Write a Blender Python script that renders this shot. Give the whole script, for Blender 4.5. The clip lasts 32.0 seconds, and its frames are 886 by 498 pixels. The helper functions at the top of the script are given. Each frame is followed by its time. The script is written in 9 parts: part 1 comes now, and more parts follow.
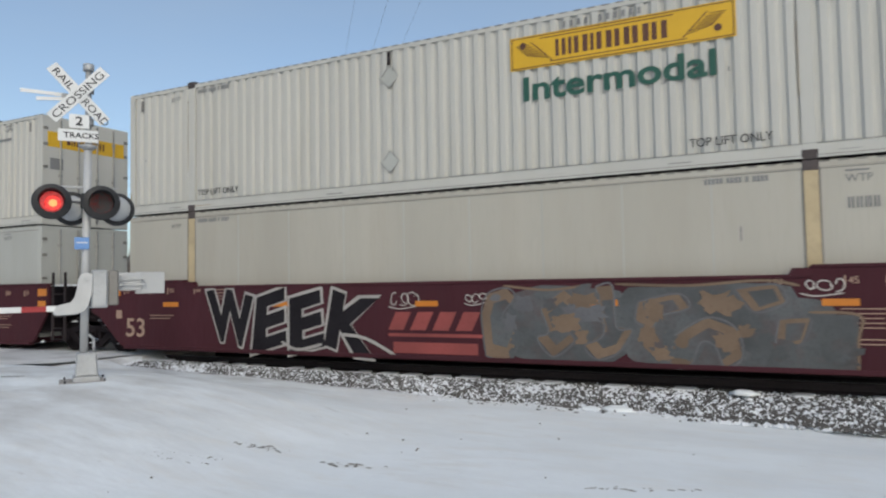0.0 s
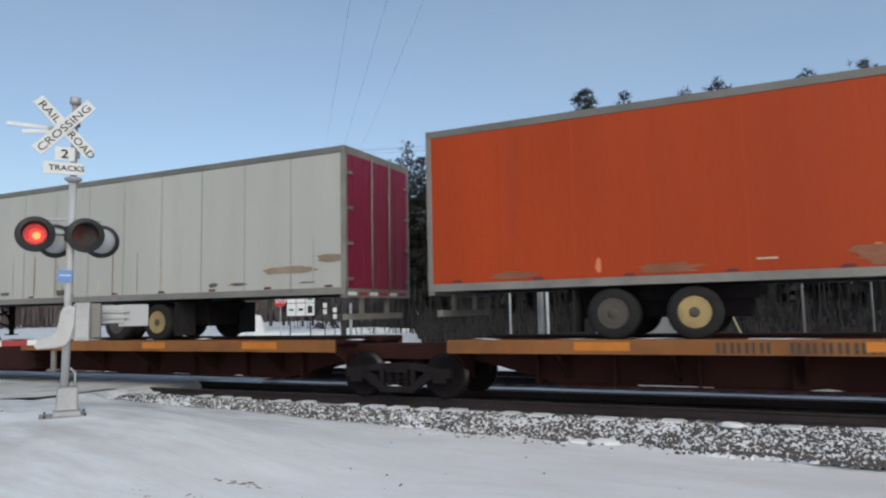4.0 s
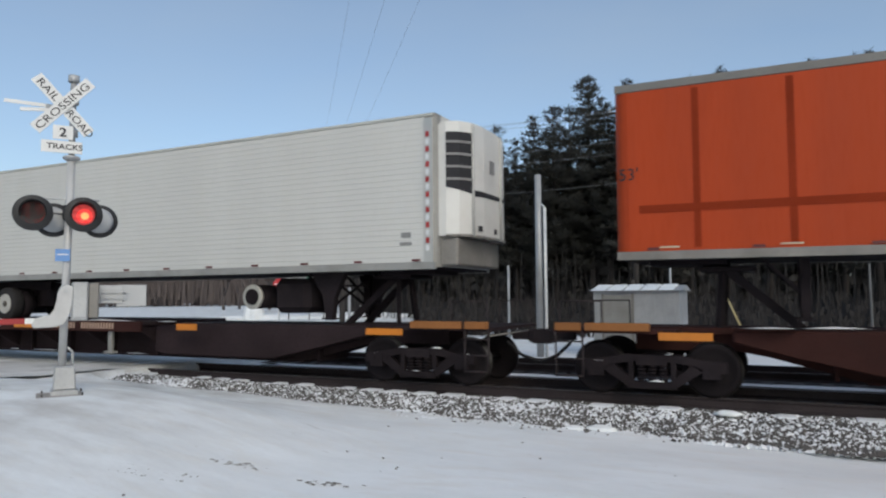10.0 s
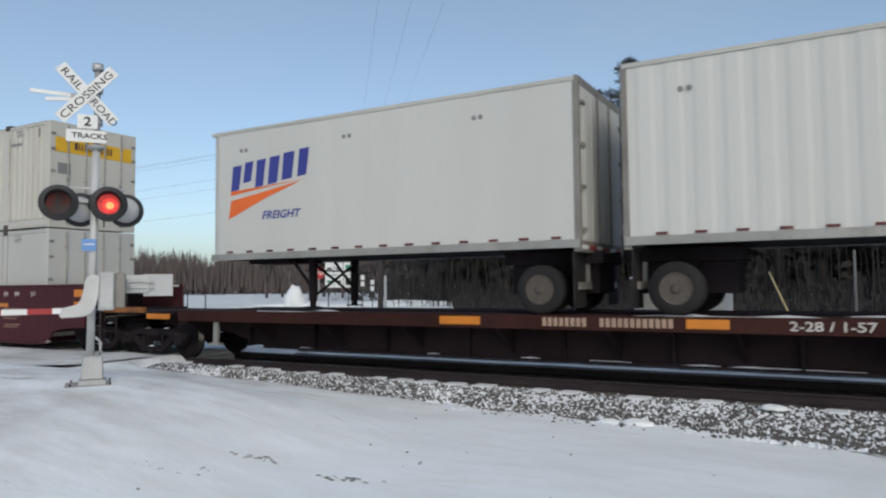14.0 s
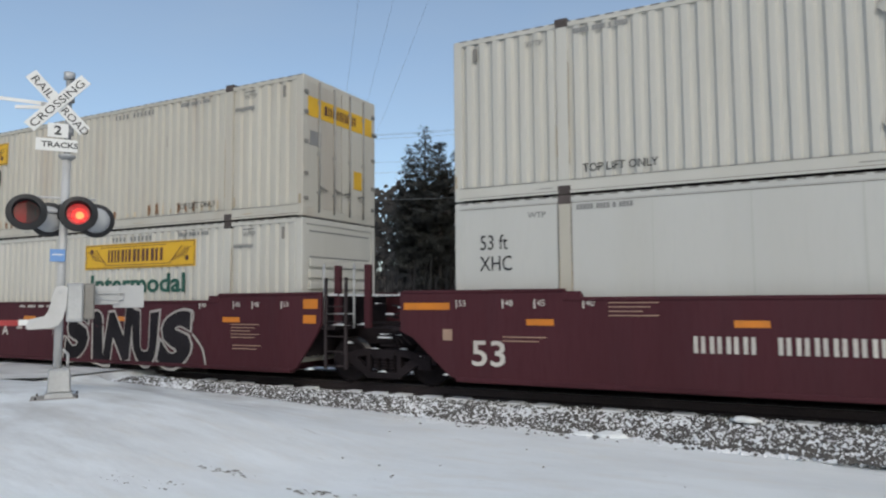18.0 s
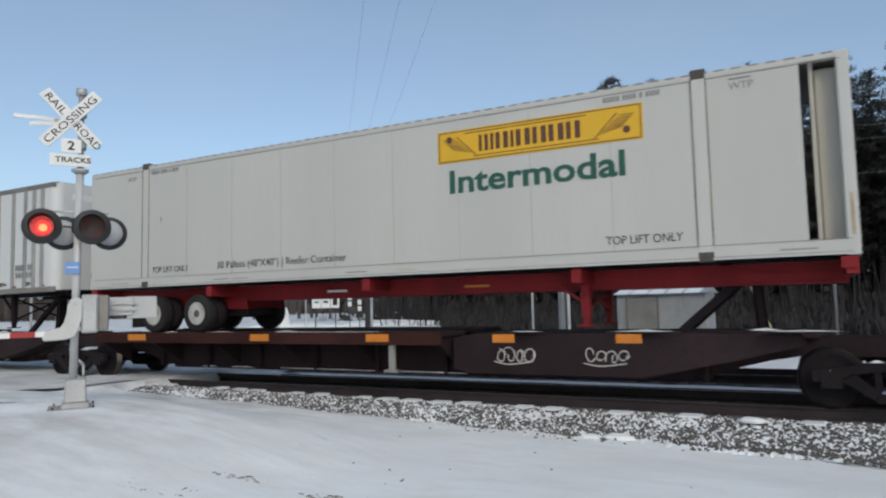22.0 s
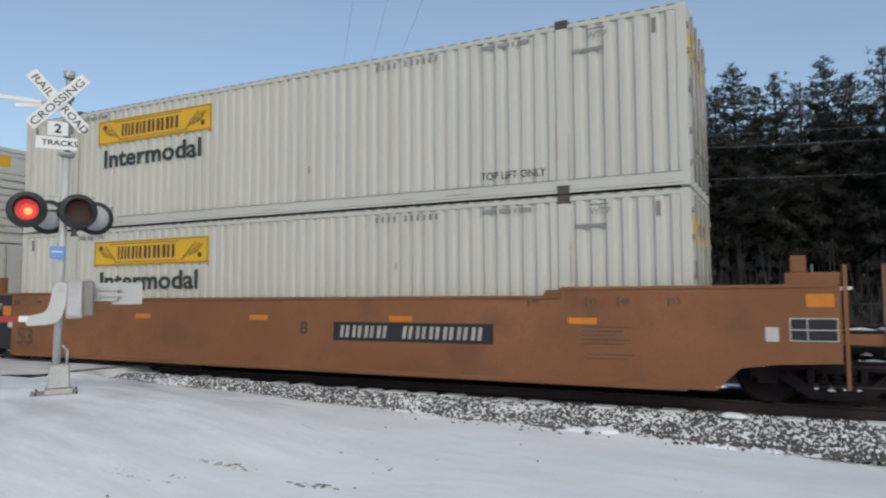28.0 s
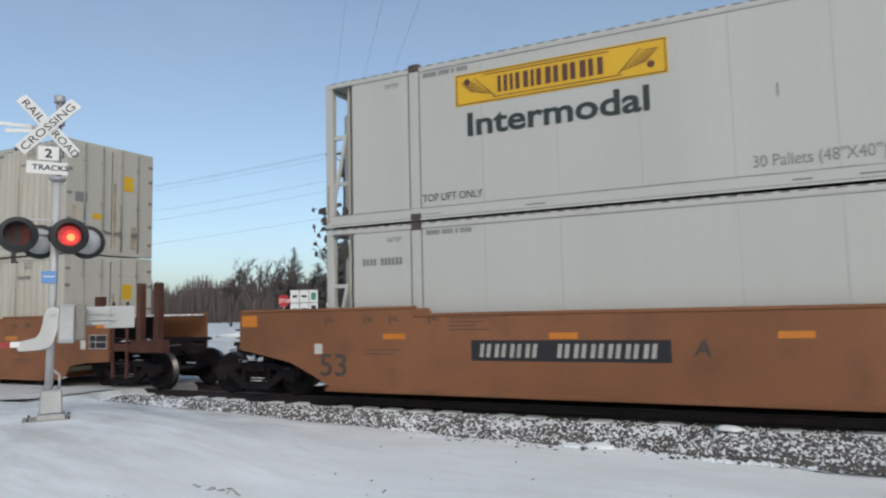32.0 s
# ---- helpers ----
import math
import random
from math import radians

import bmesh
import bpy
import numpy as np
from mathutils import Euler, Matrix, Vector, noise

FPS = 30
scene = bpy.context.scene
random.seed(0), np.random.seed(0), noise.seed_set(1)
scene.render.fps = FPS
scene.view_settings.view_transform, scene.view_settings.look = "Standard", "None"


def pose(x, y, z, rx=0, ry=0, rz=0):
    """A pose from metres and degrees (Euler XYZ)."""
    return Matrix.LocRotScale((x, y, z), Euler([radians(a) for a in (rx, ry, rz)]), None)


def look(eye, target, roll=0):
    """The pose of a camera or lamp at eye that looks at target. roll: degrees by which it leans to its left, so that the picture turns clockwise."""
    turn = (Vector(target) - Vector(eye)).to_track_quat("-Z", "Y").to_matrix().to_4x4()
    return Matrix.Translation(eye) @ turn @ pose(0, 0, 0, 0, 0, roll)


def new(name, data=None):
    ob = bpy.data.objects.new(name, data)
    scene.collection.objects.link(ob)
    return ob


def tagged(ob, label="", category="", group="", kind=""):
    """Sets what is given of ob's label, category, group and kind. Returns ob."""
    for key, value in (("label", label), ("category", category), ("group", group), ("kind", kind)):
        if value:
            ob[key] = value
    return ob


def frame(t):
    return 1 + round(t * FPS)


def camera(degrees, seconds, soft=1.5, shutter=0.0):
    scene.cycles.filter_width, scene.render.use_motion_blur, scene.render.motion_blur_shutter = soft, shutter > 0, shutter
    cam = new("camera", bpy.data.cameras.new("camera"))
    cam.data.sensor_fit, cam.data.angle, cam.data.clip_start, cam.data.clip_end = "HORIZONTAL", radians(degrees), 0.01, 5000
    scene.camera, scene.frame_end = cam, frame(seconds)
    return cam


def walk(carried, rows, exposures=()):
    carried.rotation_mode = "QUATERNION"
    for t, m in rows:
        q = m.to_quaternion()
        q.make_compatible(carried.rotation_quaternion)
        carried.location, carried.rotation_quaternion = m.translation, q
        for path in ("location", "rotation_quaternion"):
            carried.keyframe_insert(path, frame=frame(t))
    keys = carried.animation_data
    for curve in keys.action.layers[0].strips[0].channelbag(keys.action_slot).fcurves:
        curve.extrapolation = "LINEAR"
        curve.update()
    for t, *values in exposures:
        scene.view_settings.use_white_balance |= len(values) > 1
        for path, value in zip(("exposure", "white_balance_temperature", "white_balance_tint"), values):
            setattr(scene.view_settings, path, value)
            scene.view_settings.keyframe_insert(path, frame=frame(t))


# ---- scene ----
cam = camera(65.11, 32.0, soft=2.2, shutter=0.08)

# hand-held camera beside the crossing: seconds, x, y, z, yaw, pitch, lean
PATH = [
    (0.0, -0.150, -0.270, 1.573, 26.42, 2.77, -1.05),
    (0.5, -0.052, -0.192, 1.574, 26.94, 2.10, -1.32),
    (1.0, 0.026, -0.142, 1.579, 27.74, 1.98, -1.09),
    (1.5, -0.026, -0.166, 1.575, 27.83, 1.85, -1.03),
    (2.0, -0.045, -0.189, 1.579, 26.92, 2.54, -0.70),
    (2.5, -0.041, -0.199, 1.582, 26.20, 3.74, -0.87),
    (3.0, -0.084, -0.233, 1.586, 25.78, 4.50, -1.08),
    (3.5, -0.053, -0.217, 1.593, 25.97, 4.96, -1.17),
    (4.0, -0.053, -0.221, 1.604, 25.79, 5.19, -1.22),
    (4.5, 0.005, -0.190, 1.630, 26.18, 5.19, -1.26),
    (6.5, -0.010, -0.197, 1.602, 26.02, 5.21, -0.99),
    (7.0, -0.026, -0.198, 1.588, 26.05, 5.35, -0.39),
    (7.5, -0.007, -0.181, 1.592, 26.73, 4.90, -0.61),
    (8.0, -0.018, -0.192, 1.597, 26.34, 5.10, -0.99),
    (8.5, -0.063, -0.208, 1.590, 25.63, 4.74, -0.77),
    (9.0, -0.025, -0.161, 1.582, 26.02, 3.53, -0.95),
    (9.5, -0.077, -0.172, 1.581, 26.23, 3.08, -0.69),
    (10.0, -0.068, -0.187, 1.584, 25.76, 4.05, -0.40),
    (10.5, -0.077, -0.201, 1.589, 25.60, 4.20, -1.09),
    (11.0, -0.119, -0.198, 1.588, 27.26, 3.92, -1.27),
    (11.5, -0.136, -0.106, 1.602, 28.58, 5.00, -0.69),
    (12.0, -0.156, -0.033, 1.620, 26.90, 4.73, -0.42),
    (12.5, -0.084, 0.066, 1.619, 28.15, 4.26, 0.28),
    (13.0, -0.006, 0.140, 1.617, 29.21, 4.03, -0.40),
    (13.5, -0.024, 0.187, 1.601, 29.38, 3.21, -0.66),
    (15.5, -0.047, 0.247, 1.600, 28.28, 2.85, 0.02),
    (16.0, 0.037, 0.287, 1.598, 27.77, 3.42, -0.13),
    (16.5, 0.045, 0.251, 1.582, 26.54, 3.67, -0.46),
    (17.0, 0.022, 0.238, 1.557, 26.73, 3.93, -0.52),
    (17.5, 0.010, 0.242, 1.570, 26.93, 3.94, -0.43),
    (18.0, 0.017, 0.246, 1.572, 27.51, 4.18, -0.44),
    (18.5, -0.021, 0.189, 1.587, 26.99, 4.59, -0.90),
    (19.0, 0.027, 0.147, 1.611, 27.87, 4.96, -0.42),
    (19.5, 0.063, 0.135, 1.610, 29.80, 4.54, -1.00),
    (20.0, 0.056, 0.136, 1.603, 30.64, 4.83, -1.78),
    (20.5, 0.032, 0.131, 1.599, 30.07, 4.92, -1.07),
    (21.0, 0.025, 0.113, 1.600, 29.06, 4.82, -1.09),
    (21.5, 0.060, 0.114, 1.592, 29.13, 4.83, -0.69),
    (22.0, 0.113, 0.132, 1.585, 28.22, 4.61, -1.30),
    (22.5, 0.072, 0.097, 1.590, 27.57, 4.88, -0.70),
    (23.0, 0.052, 0.085, 1.590, 27.25, 4.34, -1.24),
    (23.5, 0.057, 0.074, 1.584, 27.25, 4.30, -0.99),
    (24.0, 0.063, 0.079, 1.570, 27.16, 4.09, -0.53),
    (24.5, 0.048, 0.066, 1.574, 27.06, 4.05, -0.42),
    (25.0, 0.043, 0.050, 1.569, 27.24, 4.29, -0.48),
    (25.5, 0.053, 0.066, 1.575, 27.95, 4.32, -0.67),
    (27.5, 0.036, 0.081, 1.573, 27.12, 3.85, -0.31),
    (28.0, 0.019, 0.052, 1.567, 26.67, 4.04, -0.25),
    (28.5, 0.048, 0.066, 1.579, 26.56, 3.96, -0.33),
    (29.0, 0.080, 0.074, 1.594, 26.38, 4.37, -0.64),
    (29.5, 0.055, 0.053, 1.603, 26.10, 4.19, -0.67),
    (30.0, -0.019, 0.013, 1.609, 26.11, 4.47, -0.61),
    (30.5, 0.036, 0.041, 1.617, 26.40, 4.73, -0.60),
    (31.0, 0.058, 0.064, 1.618, 27.04, 5.08, -0.73),
    (31.5, 0.076, 0.066, 1.618, 26.70, 5.07, -0.83),
    (32.0, 0.092, 0.078, 1.629, 26.44, 5.12, -1.30),
]
walk(cam, [(t, pose(x, y, z, 90 + p, 0, yaw) @ pose(0, 0, 0, 0, 0, lean)) for t, x, y, z, yaw, p, lean in PATH],
     exposures=[(0.0, -0.09, 6570, 4), (32.0, -0.09, 6570, 4)])

# ---- world and sun: thin high haze, low soft sun behind the camera ----
SUN_EL, SUN_AZ = 34.0, 139.0          # height, and heading measured from +y towards +x
world = bpy.data.worlds.new("winter_sky")
scene.world = world
world.use_nodes = True
wn = world.node_tree.nodes
sky = wn.new("ShaderNodeTexSky")
sky.sky_type = "NISHITA"
sky.sun_disc = False
sky.sun_elevation, sky.sun_rotation = radians(SUN_EL), radians(SUN_AZ)
sky.air_density, sky.dust_density, sky.ozone_density, sky.altitude = 0.85, 2.6, 1.4, 200
wn["Background"].inputs["Strength"].default_value = 0.19
# thin uneven cirrus over the whole sky
sky_co, cirrus, veil, haze = wn.new("ShaderNodeTexCoord"), wn.new("ShaderNodeTexNoise"), wn.new("ShaderNodeMapRange"), wn.new("ShaderNodeMix")
stretch = wn.new("ShaderNodeMapping")
stretch.inputs["Scale"].default_value, stretch.inputs["Rotation"].default_value = (1.0, 1.0, 3.0), (0.3, 0.2, 0.5)
cirrus.inputs["Scale"].default_value, cirrus.inputs["Detail"].default_value, cirrus.inputs["Roughness"].default_value = 1.6, 5, 0.55
veil.inputs["From Min"].default_value, veil.inputs["From Max"].default_value = 0.30, 0.75
veil.inputs["To Min"].default_value, veil.inputs["To Max"].default_value = 0.12, 0.34
haze.data_type = "RGBA"
haze.inputs[7].default_value = (2.7, 3.0, 3.4, 1)
wl = world.node_tree.links.new
wl(sky_co.outputs["Generated"], stretch.inputs["Vector"])
wl(stretch.outputs["Vector"], cirrus.inputs["Vector"])
wl(cirrus.outputs["Fac"], veil.inputs["Value"])
wl(veil.outputs["Result"], haze.inputs[0])
wl(sky.outputs["Color"], haze.inputs[6])
wl(haze.outputs[2], wn["Background"].inputs["Color"])
sun = new("sun", bpy.data.lights.new("sun", "SUN"))
sun.data.energy, sun.data.angle, sun.data.color = 0.74, radians(16), (1.0, 0.92, 0.82)
sx, sy = math.sin(radians(SUN_AZ)), math.cos(radians(SUN_AZ))
sun.matrix_world = look((60 * sx, 60 * sy, 60 * math.tan(radians(SUN_EL))), (0, 0, 0))

# ---- mesh tools ----
def box(bm, x0, x1, y0, y1, z0, z1):
    v = [bm.verts.new(p) for p in ((x0, y0, z0), (x1, y0, z0), (x1, y1, z0), (x0, y1, z0),
                                   (x0, y0, z1), (x1, y0, z1), (x1, y1, z1), (x0, y1, z1))]
    for q in ((3, 2, 1, 0), (4, 5, 6, 7), (0, 1, 5, 4), (1, 2, 6, 5), (2, 3, 7, 6), (3, 0, 4, 7)):
        bm.faces.new([v[i] for i in q])
    return v


def slab(bm, x, y, z, sx, sy, sz):
    """A box by its middle and size."""
    return box(bm, x - sx / 2, x + sx / 2, y - sy / 2, y + sy / 2, z - sz / 2, z + sz / 2)


def beam(bm, a, b, w, h):
    """A straight bar of w x h from a to b."""
    a, b = Vector(a), Vector(b)
    d = (b - a).normalized()
    s = d.cross(Vector((0, 0, 1)))
    if s.length < 0.01:
        s = Vector((1, 0, 0))
    s.normalize()
    u = s.cross(d)
    ring = []
    for p in (a, b):
        ring.append([bm.verts.new(p + s * i * w / 2 + u * j * h / 2) for i, j in ((-1, -1), (1, -1), (1, 1), (-1, 1))])
    for i in range(4):
        bm.faces.new((ring[0][i], ring[0][(i + 1) % 4], ring[1][(i + 1) % 4], ring[1][i]))
    bm.faces.new(ring[0][::-1])
    bm.faces.new(ring[1])


def rod(bm, a, b, r, n=8, r2=None):
    """A round bar from a to b, tapering to r2."""
    a, b = Vector(a), Vector(b)
    r2 = r if r2 is None else r2
    d = (b - a).normalized()
    s = d.cross(Vector((0, 0, 1)) if abs(d.z) < 0.9 else Vector((1, 0, 0))).normalized()
    u = s.cross(d)
    ring = [[bm.verts.new(p + (s * math.cos(k * 2 * math.pi / n) + u * math.sin(k * 2 * math.pi / n)) * q) for k in range(n)]
            for p, q in ((a, r), (b, r2))]
    for i in range(n):
        f = bm.faces.new((ring[0][i], ring[0][(i + 1) % n], ring[1][(i + 1) % n], ring[1][i]))
        f.smooth = True
    bm.faces.new(ring[0][::-1])
    bm.faces.new(ring[1])


def lathe(bm, prof, n=24, axis="y", at=(0, 0, 0)):
    """Turns (radius, along) pairs about an axis."""
    rings = []
    for r, a in prof:
        row = []
        for k in range(n):
            c, s = math.cos(k * 2 * math.pi / n) * r, math.sin(k * 2 * math.pi / n) * r
            p = {"y": (c, a, s), "z": (c, s, a), "x": (a, c, s)}[axis]
            row.append(bm.verts.new((p[0] + at[0], p[1] + at[1], p[2] + at[2])))
        rings.append(row)
    for i in range(len(rings) - 1):
        for k in range(n):
            f = bm.faces.new((rings[i][k], rings[i][(k + 1) % n], rings[i + 1][(k + 1) % n], rings[i + 1][k]))
            f.smooth = True
    for row in (rings[0], rings[-1]):
        if max((v.co - row[0].co).length for v in row) > 1e-4:
            try:
                bm.faces.new(row)
            except ValueError:
                pass


def prism(bm, pts, y0, y1):
    """A flat outline of (x, z) pairs drawn out from y0 to y1."""
    a = [bm.verts.new((x, y0, z)) for x, z in pts]
    b = [bm.verts.new((x, y1, z)) for x, z in pts]
    n = len(pts)
    bm.faces.new(a)
    bm.faces.new(b[::-1])
    for i in range(n):
        bm.faces.new((a[(i + 1) % n], a[i], b[i], b[(i + 1) % n]))


def prism_x(bm, pts, x0, x1):
    """A flat outline of (y, z) pairs drawn out from x0 to x1."""
    a = [bm.verts.new((x0, y, z)) for y, z in pts]
    b = [bm.verts.new((x1, y, z)) for y, z in pts]
    n = len(pts)
    bm.faces.new(a)
    bm.faces.new(b[::-1])
    for i in range(n):
        bm.faces.new((a[(i + 1) % n], a[i], b[i], b[(i + 1) % n]))


def part(name, bm, material, parent=None, label="", bevel=0.0):
    """Links a bmesh as one mesh object under a thing or a part."""
    if bevel:
        bmesh.ops.bevel(bm, geom=list(bm.edges), offset=bevel, segments=1, affect="EDGES", clamp_overlap=True)
    bmesh.ops.recalc_face_normals(bm, faces=bm.faces)
    me = bpy.data.meshes.new(name)
    bm.to_mesh(me)
    bm.free()
    if isinstance(material, (list, tuple)):
        for m in material:
            me.materials.append(m)
    else:
        me.materials.append(material)
    ob = new(name, me)
    ob.parent = parent
    if label:
        tagged(ob, label)
    return ob


def share(name, me, parent, m, label=""):
    """Another object on a mesh that exists already."""
    ob = new(name, me)
    ob.parent = parent
    ob.matrix_basis = m
    if label:
        tagged(ob, label)
    return ob


def boxes(name, rows, material, parent, label="", bevel=0.0):
    """One part made of the boxes (x0, x1, y0, y1, z0, z1)."""
    bm = bmesh.new()
    for r in rows:
        box(bm, *r)
    return part(name, bm, material, parent, label, bevel)


def thing(name, label, category, group="", kind="", m=None):
    ob = tagged(new(name), label, category, group, kind)
    ob.empty_display_size = 0.3
    if m is not None:
        ob.matrix_basis = m
    return ob


def words(name, text, size, material, parent, m, wide=1.0, offset=0.0, shear=0.0, label="", thick=0.002, align="LEFT"):
    """Writing in the built-in font as a thin mesh; size is the height of a capital."""
    cu = bpy.data.curves.new(name, "FONT")
    cu.body, cu.size, cu.extrude, cu.offset, cu.shear = text, size / 0.70, thick, offset, shear
    cu.align_x, cu.resolution_u = align, 3
    tmp = bpy.data.objects.new(name, cu)
    scene.collection.objects.link(tmp)
    me = bpy.data.meshes.new_from_object(tmp)
    bpy.data.objects.remove(tmp)
    bpy.data.curves.remove(cu)
    me.materials.clear()
    me.materials.append(material)
    ob = new(name, me)
    ob.parent = parent
    ob.matrix_basis = m @ Matrix.Diagonal((wide, 1, 1, 1))
    if label:
        tagged(ob, label)
    return ob


def bars(name, widths, h, material, parent, m, gap=0.25, lean=0.0, label=""):
    """Writing that is not spelled out: a row of upright bars, one a character (0 is a space), h high."""
    x, rows = 0.0, []
    for w in widths:
        if w:
            rows += [(x, x + w * h)] if w < 0.6 or h < 0.16 else [(x, x + w * h * 0.34), (x + w * h * 0.62, x + w * h)]
            x += w * h + gap * h * 0.6
        else:
            x += 0.5 * h
    return bar_row(name, rows, h, material, parent, m, lean, label)


def bar_row(name, rows, h, material, parent, m, lean=0.0, label=""):
    """Bars from a to b, h high: a part each, or one part where they are tiny."""
    tiny = h < 0.16
    bm, ob = bmesh.new(), None
    for a, b in rows:
        for q in box(bm, a, b, 0, h, -0.001, 0.001):
            q.co.x += q.co.y * lean
        if not tiny:
            ob = part(name, bm, material, parent, label)
            ob.matrix_basis = m
            bm = bmesh.new()
    if tiny:
        ob = part(name, bm, material, parent)
        ob.matrix_basis = m
        tagged(ob, label or "small stencilled marks", kind="stuff")
    else:
        bm.free()
    return ob


def side(x, z, y=-1.3):
    """On the near side of a car or box, facing the camera's side of the track."""
    return Matrix.Translation((x, y, z)) @ pose(0, 0, 0, 90)


def end(y, z, x):
    """On an end that faces forward."""
    return Matrix.Translation((x, y, z)) @ pose(0, 0, 0, 90, 0, 90)


# ---- materials ----
MATS = {}


def mat(name, color, rough=0.6, metal=0.0, vary=0.15, grain=6.0, dirt=0.0, dirt_color=(0.09, 0.075, 0.06), streak=False,
        bump=0.15, fine=60.0, rust=0.0, emit=0.0, own=0.0, spec=0.5):
    """A painted or natural surface: base colour, broad and fine variation, grime or rust in its own shapes, and relief."""
    if name in MATS:
        return MATS[name]
    m = bpy.data.materials.new(name)
    m.use_nodes = True
    nt = m.node_tree
    nd, ln = nt.nodes, nt.links.new
    bs = nd["Principled BSDF"]
    bs.inputs["Roughness"].default_value, bs.inputs["Metallic"].default_value = rough, metal
    bs.inputs["Specular IOR Level"].default_value = spec
    co = nd.new("ShaderNodeTexCoord")
    mp = nd.new("ShaderNodeMapping")
    mp.inputs["Scale"].default_value = (1, 1, 0.12) if streak else (1, 1, 1)
    ln(co.outputs["Object"], mp.inputs["Vector"])
    info = nd.new("ShaderNodeObjectInfo")
    shift = nd.new("ShaderNodeVectorMath")
    shift.operation = "ADD"
    ln(mp.outputs["Vector"], shift.inputs[0])
    mul = nd.new("ShaderNodeMath")
    mul.operation = "MULTIPLY"
    mul.inputs[1].default_value = 37.0
    ln(info.outputs["Random"], mul.inputs[0])
    ln(mul.outputs[0], shift.inputs[1])

    def noise_node(scale, detail, vec):
        n = nd.new("ShaderNodeTexNoise")
        n.inputs["Scale"].default_value, n.inputs["Detail"].default_value = scale, detail
        ln(vec, n.inputs["Vector"])
        return n

    def mix(a, b, fac, mode="MIX"):
        x = nd.new("ShaderNodeMix")
        x.data_type, x.blend_type = "RGBA", mode
        for sock, val in ((6, a), (7, b), (0, fac)):
            if isinstance(val, (tuple, list)):
                x.inputs[sock].default_value = (*val[:3], 1)
            elif isinstance(val, float):
                x.inputs[sock].default_value = val
            else:
                ln(val, x.inputs[sock])
        return x.outputs[2]

    def ramp(fac, lo, hi, top=1.0):
        r = nd.new("ShaderNodeMapRange")
        r.inputs["From Min"].default_value, r.inputs["From Max"].default_value = lo, hi
        r.inputs["To Max"].default_value = top
        ln(fac, r.inputs["Value"])
        return r.outputs["Result"]

    broad = noise_node(grain * 0.18, 3, shift.outputs[0])
    small = noise_node(fine * 0.35, 4, shift.outputs[0])
    lo = tuple(c * (1 - vary) for c in color)
    hi = tuple(min(c * (1 + vary * 0.7), 0.95) for c in color)
    col = mix(lo, hi, ramp(broad.outputs["Fac"], 0.3, 0.7))
    col = mix(col, tuple(c * (1 - vary * 0.8) for c in color), ramp(small.outputs["Fac"], 0.5, 0.8, 0.6))
    if own:
        col = mix(col, tuple(c * (1 - own) for c in color), info.outputs["Random"])
    if dirt:
        d1 = noise_node(grain * 0.5, 6, shift.outputs[0])
        col = mix(col, dirt_color, ramp(d1.outputs["Fac"], 0.5, 0.78, dirt))
    if rust:
        r1 = noise_node(grain * 0.35, 8, shift.outputs[0])
        col = mix(col, (0.22, 0.085, 0.03), ramp(r1.outputs["Fac"], 0.55, 0.68, rust))
    ln(col, bs.inputs["Base Color"])
    rr = ramp(small.outputs["Fac"], 0.2, 0.8)
    rm = nd.new("ShaderNodeMapRange")
    rm.inputs["To Min"].default_value, rm.inputs["To Max"].default_value = max(rough - 0.12, 0.03), min(rough + 0.12, 1)
    ln(rr, rm.inputs["Value"])
    ln(rm.outputs["Result"], bs.inputs["Roughness"])
    if bump:
        b = nd.new("ShaderNodeBump")
        b.inputs["Strength"].default_value, b.inputs["Distance"].default_value = bump, 0.01
        ln(small.outputs["Fac"], b.inputs["Height"])
        ln(b.outputs["Normal"], bs.inputs["Normal"])
    if emit:
        bs.inputs["Emission Color"].default_value = (*color, 1)
        bs.inputs["Emission Strength"].default_value = emit
    MATS[name] = m
    return m


